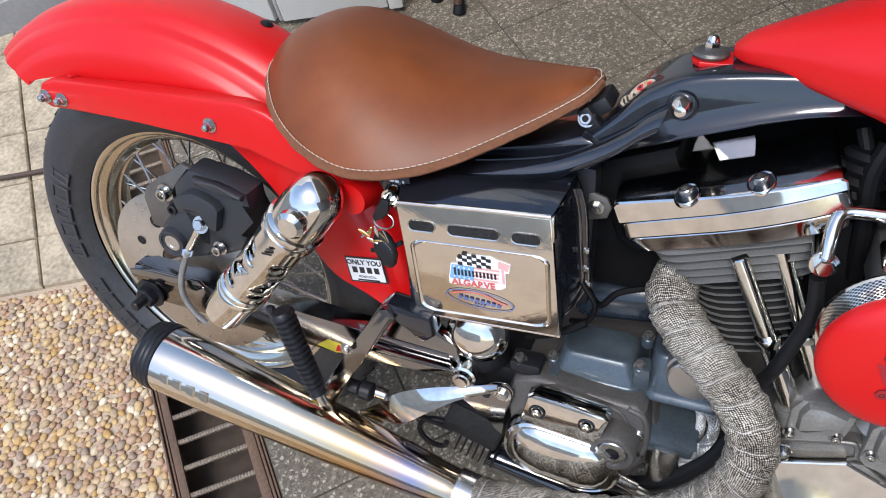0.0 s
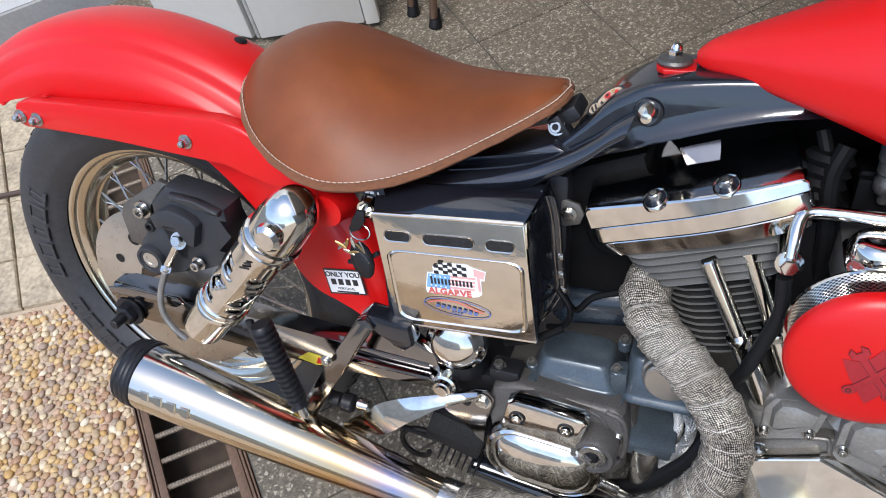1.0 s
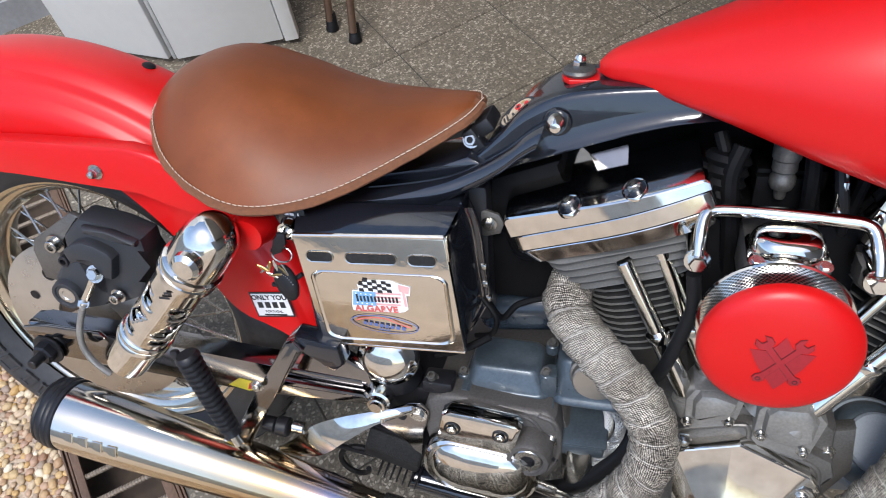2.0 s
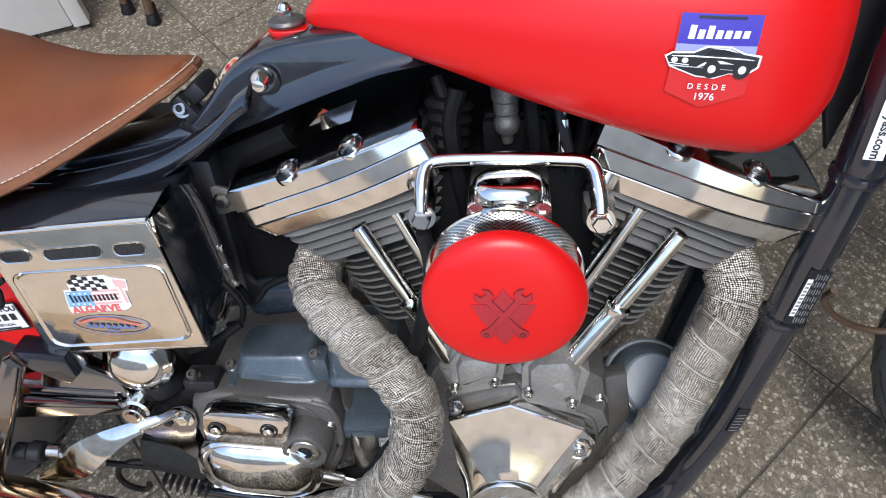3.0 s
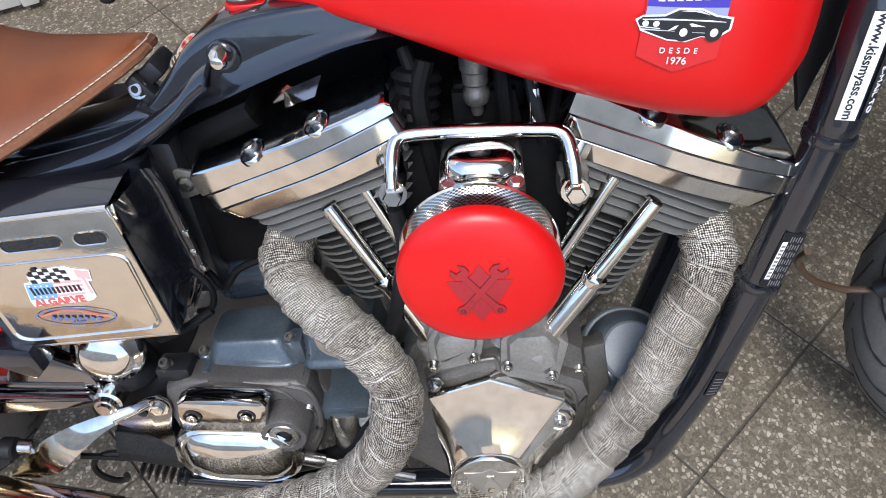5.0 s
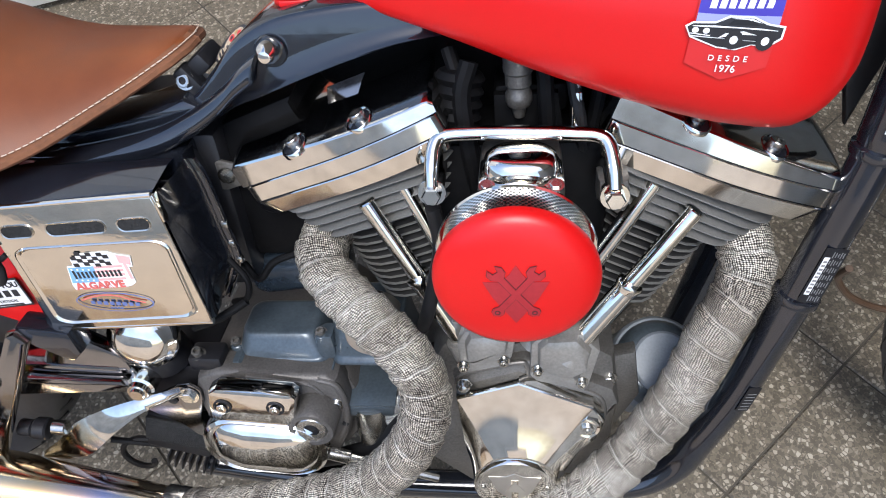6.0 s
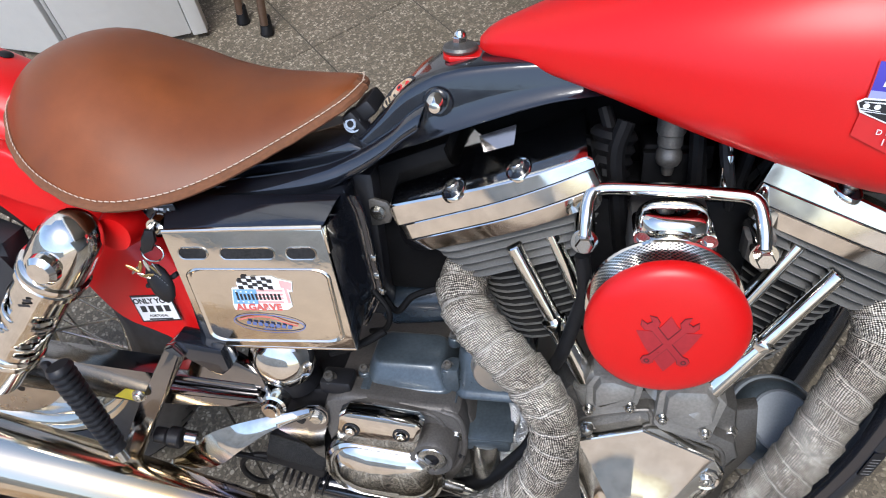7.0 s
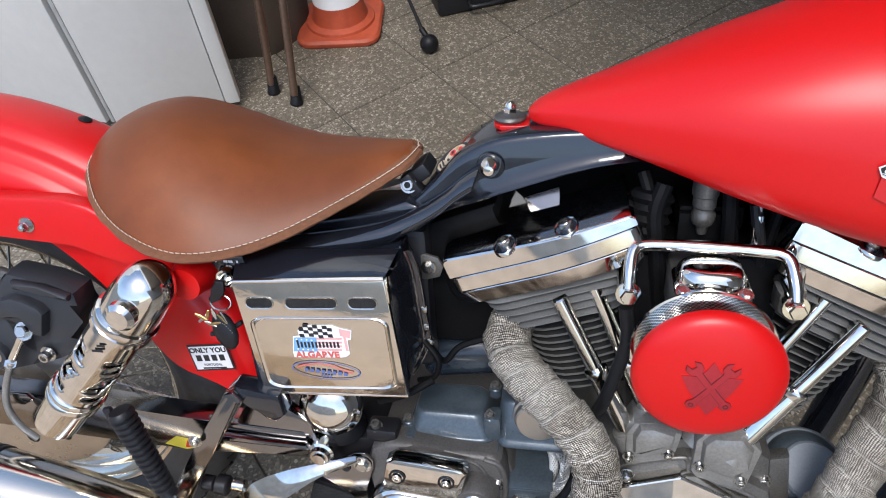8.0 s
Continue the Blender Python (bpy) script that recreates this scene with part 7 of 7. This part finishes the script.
def pebbles():
    m, nt, b = material("river_pebble", rough=0.55)
    g = nt.nodes.new("ShaderNodeNewGeometry")
    c = ramp(nt, g.outputs["Random Per Island"], [(0.0, (0.5, 0.3, 0.1)), (0.14, (0.6, 0.42, 0.2)), (0.28, (0.34, 0.19, 0.11)), (0.42, (0.66, 0.54, 0.35)), (0.56, (0.46, 0.28, 0.18)), (0.7, (0.33, 0.25, 0.19)), (0.84, (0.56, 0.39, 0.18)), (1.0, (0.76, 0.67, 0.5))])
    n = tex(nt, "Noise", 130, 4)
    mx = nt.nodes.new("ShaderNodeMix")
    mx.data_type, mx.blend_type = "RGBA", "MULTIPLY"
    mx.inputs[0].default_value = 0.5
    nt.links.new(c, mx.inputs[6])
    nt.links.new(ramp(nt, n.outputs[0], [(0.3, (0.6, 0.57, 0.52)), (0.65, (1, 1, 1))]), mx.inputs[7])
    nt.links.new(mx.outputs[2], b.inputs["Base Color"])
    bump(nt, b, n.outputs[0], 0.15, 0.001)
    rnd = random.Random(5)
    sph = B()
    bmesh.ops.create_icosphere(sph, subdivisions=2, radius=1.0)
    tv = np.array([v.co[:] for v in sph.verts])
    tf = np.array([[v.index for v in f.verts] for f in sph.faces])
    sph.free()
    pts, cell = [], {}
    tries = 0
    while tries < 90000 and len(pts) < 6000:
        tries += 1
        r_, s_ = rnd.uniform(RP - 0.06, 0.8), rnd.uniform(-0.9, -0.18)
        rad = rnd.uniform(0.0056, 0.0106)
        if s_ > lip(r_, D0) - 0.005 or r_ < RP + 0.006 + PSK * (s_ + 0.478):
            continue
        key = (int(r_ / 0.03), int(s_ / 0.03))
        ok = True
        for a in (-1, 0, 1):
            for c2 in (-1, 0, 1):
                for q in cell.get((key[0] + a, key[1] + c2), ()):
                    if (q[0] - r_) ** 2 + (q[1] - s_) ** 2 < (0.74 * (q[2] + rad)) ** 2:
                        ok = False
        if ok:
            pts.append((r_, s_, rad))
            cell.setdefault(key, []).append((r_, s_, rad))
    V, Fc = [], []
    for i, (r_, s_, rad) in enumerate(pts):
        a = rnd.uniform(0, math.pi)
        st = rnd.uniform(1.0, 1.5)
        v = tv * [rad * st ** 0.5, rad / st ** 0.5, rad * rnd.uniform(0.55, 0.8)]
        v = v * (1 + 0.06 * np.sin(tv @ np.array([rnd.uniform(1, 3), rnd.uniform(1, 3), rnd.uniform(1, 3)]) * 1.5 + rnd.uniform(0, 6)))[:, None]
        ca, sa = math.cos(a), math.sin(a)
        w = np.stack([v[:, 0] * ca - v[:, 1] * sa, v[:, 0] * sa + v[:, 1] * ca, v[:, 2]], 1)
        g_ = gar(r_, s_, -0.0275 + rnd.uniform(0, 0.004) + rad * 0.3)
        V.append(w + np.array(g_[:]))
        Fc.append(tf + len(tv) * i)
    me = bpy.data.meshes.new("pebbles")
    me.from_pydata(np.concatenate(V).tolist(), [], np.concatenate(Fc).tolist())
    for f in me.polygons:
        f.use_smooth = True
    me.materials.append(m)
    return tagged(new("pebbles", me), "tan and cream river pebbles set in mortar", "pebbles", kind="stuff")


pebbles()

# ---- white folding door at the edge of the opening ----
door = new("door_1")
door.matrix_world = GM
tagged(door, "white metal folding door standing open against the side wall", kind="structure")


def upright(name, r0, s0, r1, s1, thick, mat, grow=0.0):
    """A tall panel of the door between two feet on the floor."""
    d = Vector((r1 - r0, s1 - s0, 0))
    m = Matrix.Translation(((r0 + r1) / 2, (s0 + s1) / 2, 1.118)) @ Matrix.Rotation(math.atan2(d.y, d.x), 4, "Z")
    return part(name, block(B(), (d.length + grow, thick, 2.2), m, min(0.004, thick / 4)), mat, door)


upright("leaf", -0.98, 0.297, -0.862, 0.576, 0.03, WHITE)
upright("edge_strip", -0.857, 0.578, -0.842, 0.615, 0.045, WHITE)
upright("hinge_strip", -0.984, 0.285, -0.98, 0.295, 0.02, plain("grey_rubber_strip", (0.5, 0.5, 0.48), 0.6))
upright("return_leaf", -1.26, 0.06, -0.992, 0.282, 0.03, WHITE)

# ---- things on the garage floor ----
BRONZE = plain("bronze_tube", (0.2, 0.13, 0.09), 0.35, 0.7, grain=100, amount=0.2)
ORANGE = plain("faded_orange_plastic", (0.4, 0.07, 0.028), 0.55, grain=40, amount=0.25, bp=0.1)
for (x, y), (dx, dy) in (((0.007, 1.035), (-0.015, 0.34)), ((-0.076, 1.08), (0.015, 0.22))):
    cr = new("crutch")
    cr.matrix_world = Matrix.Translation((x, y, 0))
    tagged(cr, "bronze tube crutch with a black rubber foot", "crutch", "crutches by the door")
    part("tube", rod(B(), (0, 0, 0.03), (dx, dy, 0.95), 0.011, 16), BRONZE, cr)
    bm = B()
    weld(lathe(bm, [(0, 0), (0.018, 0), (0.019, 0.006), (0.0165, 0.012), (0.0145, 0.05), (0.0125, 0.053), (0, 0.053)], along((0, 0, 0), (dx, dy, 0.95)), 20))
    part("rubber_foot", bm, HOSE, cr)
    for k in range(5):
        f = 0.15 + 0.03 * k
        part("height_hole", rod(B(), Vector((dx * f, dy * f - 0.0112, 0.95 * f)), Vector((dx * f, dy * f - 0.0118, 0.95 * f)), 0.003, 10, 0.0001), HOSE, cr)
cone = new("traffic_cone")
cone.matrix_world = Matrix.Translation((0.035, 1.44, 0)) @ Matrix.Rotation(radians(8), 4, "Z")
tagged(cone, "faded orange traffic cone with a white band", "traffic cone")
bm = B()
loft(bm, [[(x * s_, y * s_, z) for x, y in rounded(0.26, 0.26, 0.05)] for s_, z in ((0.97, 0.0), (1.0, 0.006), (1.0, 0.016), (0.95, 0.024))])
part("base", bm, ORANGE, cone)
bm = B()
lathe(bm, [(0.11, 0.022), (0.107, 0.032), (0.088, 0.04), (0.085, 0.05), (0.076, 0.098)], Matrix(), 40)
part("body", bm, ORANGE, cone)
bm = B()
lathe(bm, [(0.0765, 0.097), (0.052, 0.22)], Matrix(), 40)
part("band", bm, STICKW, cone)
bm = B()
lathe(bm, [(0.0525, 0.219), (0.025, 0.44), (0.02, 0.445), (0, 0.445)], Matrix(), 40)
part("tip", bm, ORANGE, cone)
bag = new("canvas_bag")
bag.matrix_world = Matrix.Translation((-0.24, 1.42, 0))
tagged(bag, "dark brown canvas bag slumped on the floor", "bag")
bm = B()
bmesh.ops.create_icosphere(bm, subdivisions=4, radius=0.2)
for v in bm.verts:
    n = noise.noise(v.co * 9) * 0.02 + noise.noise(v.co * 22) * 0.008
    v.co = Vector((v.co.x * 0.85, v.co.y * 0.9, max(-0.02, v.co.z) * 1.9 + 0.02)) * (1 + n * 4)
part("sack", bm, plain("brown_canvas", (0.07, 0.05, 0.035), 0.85, grain=300, amount=0.3, bp=0.3), bag)
st = new("foot_pump")
st.matrix_world = Matrix.Translation((0.342, 1.315, 0))
tagged(st, "black ball foot on a thin black rod", "stand")
bm = B()
bmesh.ops.create_uvsphere(bm, u_segments=24, v_segments=16, radius=0.028, matrix=Matrix.Translation((0, 0, 0.028)))
part("ball", bm, HOSE, st)
part("rod", rod(B(), (-0.012, 0.01, 0.04), (-0.16, 0.22, 0.22), 0.0055, 10), HOSE, st)
part("collar", rod(B(), (-0.008, 0.007, 0.045), (-0.026, 0.022, 0.065), 0.009, 12), HOSE, st)
tb = new("tool_case")
tb.matrix_world = Matrix.Translation((0.43, 1.66, 0)) @ Matrix.Rotation(radians(25), 4, "Z")
tagged(tb, "black plastic tool case lying on the floor", "case")
part("shell", block(B(), (0.3, 0.22, 0.07), Matrix.Translation((0, 0, 0.035)), 0.012, 3), SATIN, tb)
part("handle", sweep(B(), catmull([(-0.05, -0.11, 0.035), (-0.045, -0.14, 0.035), (0.045, -0.14, 0.035), (0.05, -0.11, 0.035)], 6), 0.007, 10), SATIN, tb)

hose_ = new("garden_hose")
tagged(hose_, "thin dark brown hose lying across the pavers", "hose")
part("tube", sweep(B(), catmull([gar(-0.87, -0.72, -0.001), gar(-0.835, -0.6, -0.001), gar(-0.8, -0.5, -0.001), gar(-0.775, -0.42, -0.001), gar(-0.76, -0.34, -0.001)], 8), 0.007, 10), plain("brown_rubber", (0.06, 0.035, 0.025), 0.6, amount=0.3), hose_)

# ---- floor tiles and pavers, each a piece ----
PITCH, O_ = 0.314, Vector((0.59, 0.991, 0))
r0, s0 = O_.dot(U), O_.dot(N)
floor = bpy.data.objects["floor"]
ground = bpy.data.objects["ground"]


def tile_mesh(name, w, d, h, mat, bevel=0.0015):
    bm = B()
    rings = [[(x, y, z) for x, y in ((-a, -b), (a, -b), (a, b), (-a, b))] for a, b, z in ((w / 2, d / 2, -h), (w / 2, d / 2, -bevel), (w / 2 - bevel, d / 2 - bevel, 0))]
    loft(bm, rings)
    me = bpy.data.meshes.new(name)
    bm.to_mesh(me)
    bm.free()
    me.materials.append(mat)
    return me


TM = tile_mesh("terrazzo_tile", PITCH - 0.004, PITCH - 0.004, 0.012, TERRAZZO)
rnd = random.Random(3)


def cut_tile(r_, s_low, s_high):
    """A tile sawn along the drain's inner lip."""
    h = PITCH / 2 - 0.002
    quad = [(r_ - h, max(s_low + 0.002, lip(r_ - h, D1) + 0.003)), (r_ + h, max(s_low + 0.002, lip(r_ + h, D1) + 0.003)), (r_ + h, s_high - 0.002), (r_ - h, s_high - 0.002)]
    bm = B()
    loft(bm, [[gar(x, y, z) for x, y in quad] for z in (-0.012, 0.0)])
    bmesh.ops.recalc_face_normals(bm, faces=bm.faces)
    part("cut_tile", bm, TERRAZZO, floor)


for i in range(-9, 12):
    for j in range(-6, 14):
        r_, s_ = r0 + (i + 0.5) * PITCH, s0 + (j + 0.5 - 4) * PITCH
        near_, far_ = lip(r_ - PITCH / 2, D1), lip(r_ + PITCH / 2, D1)
        if not (-1.5 < r_ < 3.4 and s_ < 4.9 and s_ + PITCH / 2 > max(near_, far_) + 0.01):
            continue
        if s_ - PITCH / 2 < max(near_, far_):
            cut_tile(r_, s_ - PITCH / 2, s_ + PITCH / 2)
            continue
        o = new("terrazzo_tile", TM)
        o.parent = floor
        o.matrix_world = Matrix.Translation(gar(r_, s_, rnd.uniform(-0.0002, 0.0002))) @ GM @ Matrix.Rotation(radians(90 * rnd.randrange(4)), 4, "Z")
# pavers in slanting rows
cols_s = [-0.275, -0.478, -0.69, -0.9, -1.12, -1.34, -1.6]
rows_r = [RP - 0.008, -0.568, -0.775, -0.98, -1.18, -1.38, -1.5]
for a, b in zip(rows_r, rows_r[1:]):
    for c, d in zip(cols_s, cols_s[1:]):
        if c > lip(b, D0) and d > lip(b, D0):
            continue
        c_ = min(c, lip(b, D0) - 0.012)
        up = rnd.uniform(-0.012, -0.008)
        bm = B()
        rings = []
        for g_, z in ((0.0025, up - 0.02), (0.0025, up - 0.004), (0.0055, up)):
            rings.append([gar(max(-1.49, r_ + PSK * (s_ + 0.478) + gr_ * g_), s_ + gs_ * g_, z) for r_, s_, gr_, gs_ in ((a, c_, -1, -1), (a, d, -1, 1), (b, d, 1, 1), (b, c_, 1, -1))])
        loft(bm, rings)
        bmesh.ops.recalc_face_normals(bm, faces=bm.faces)
        part("paver", bm, PAVER, ground)
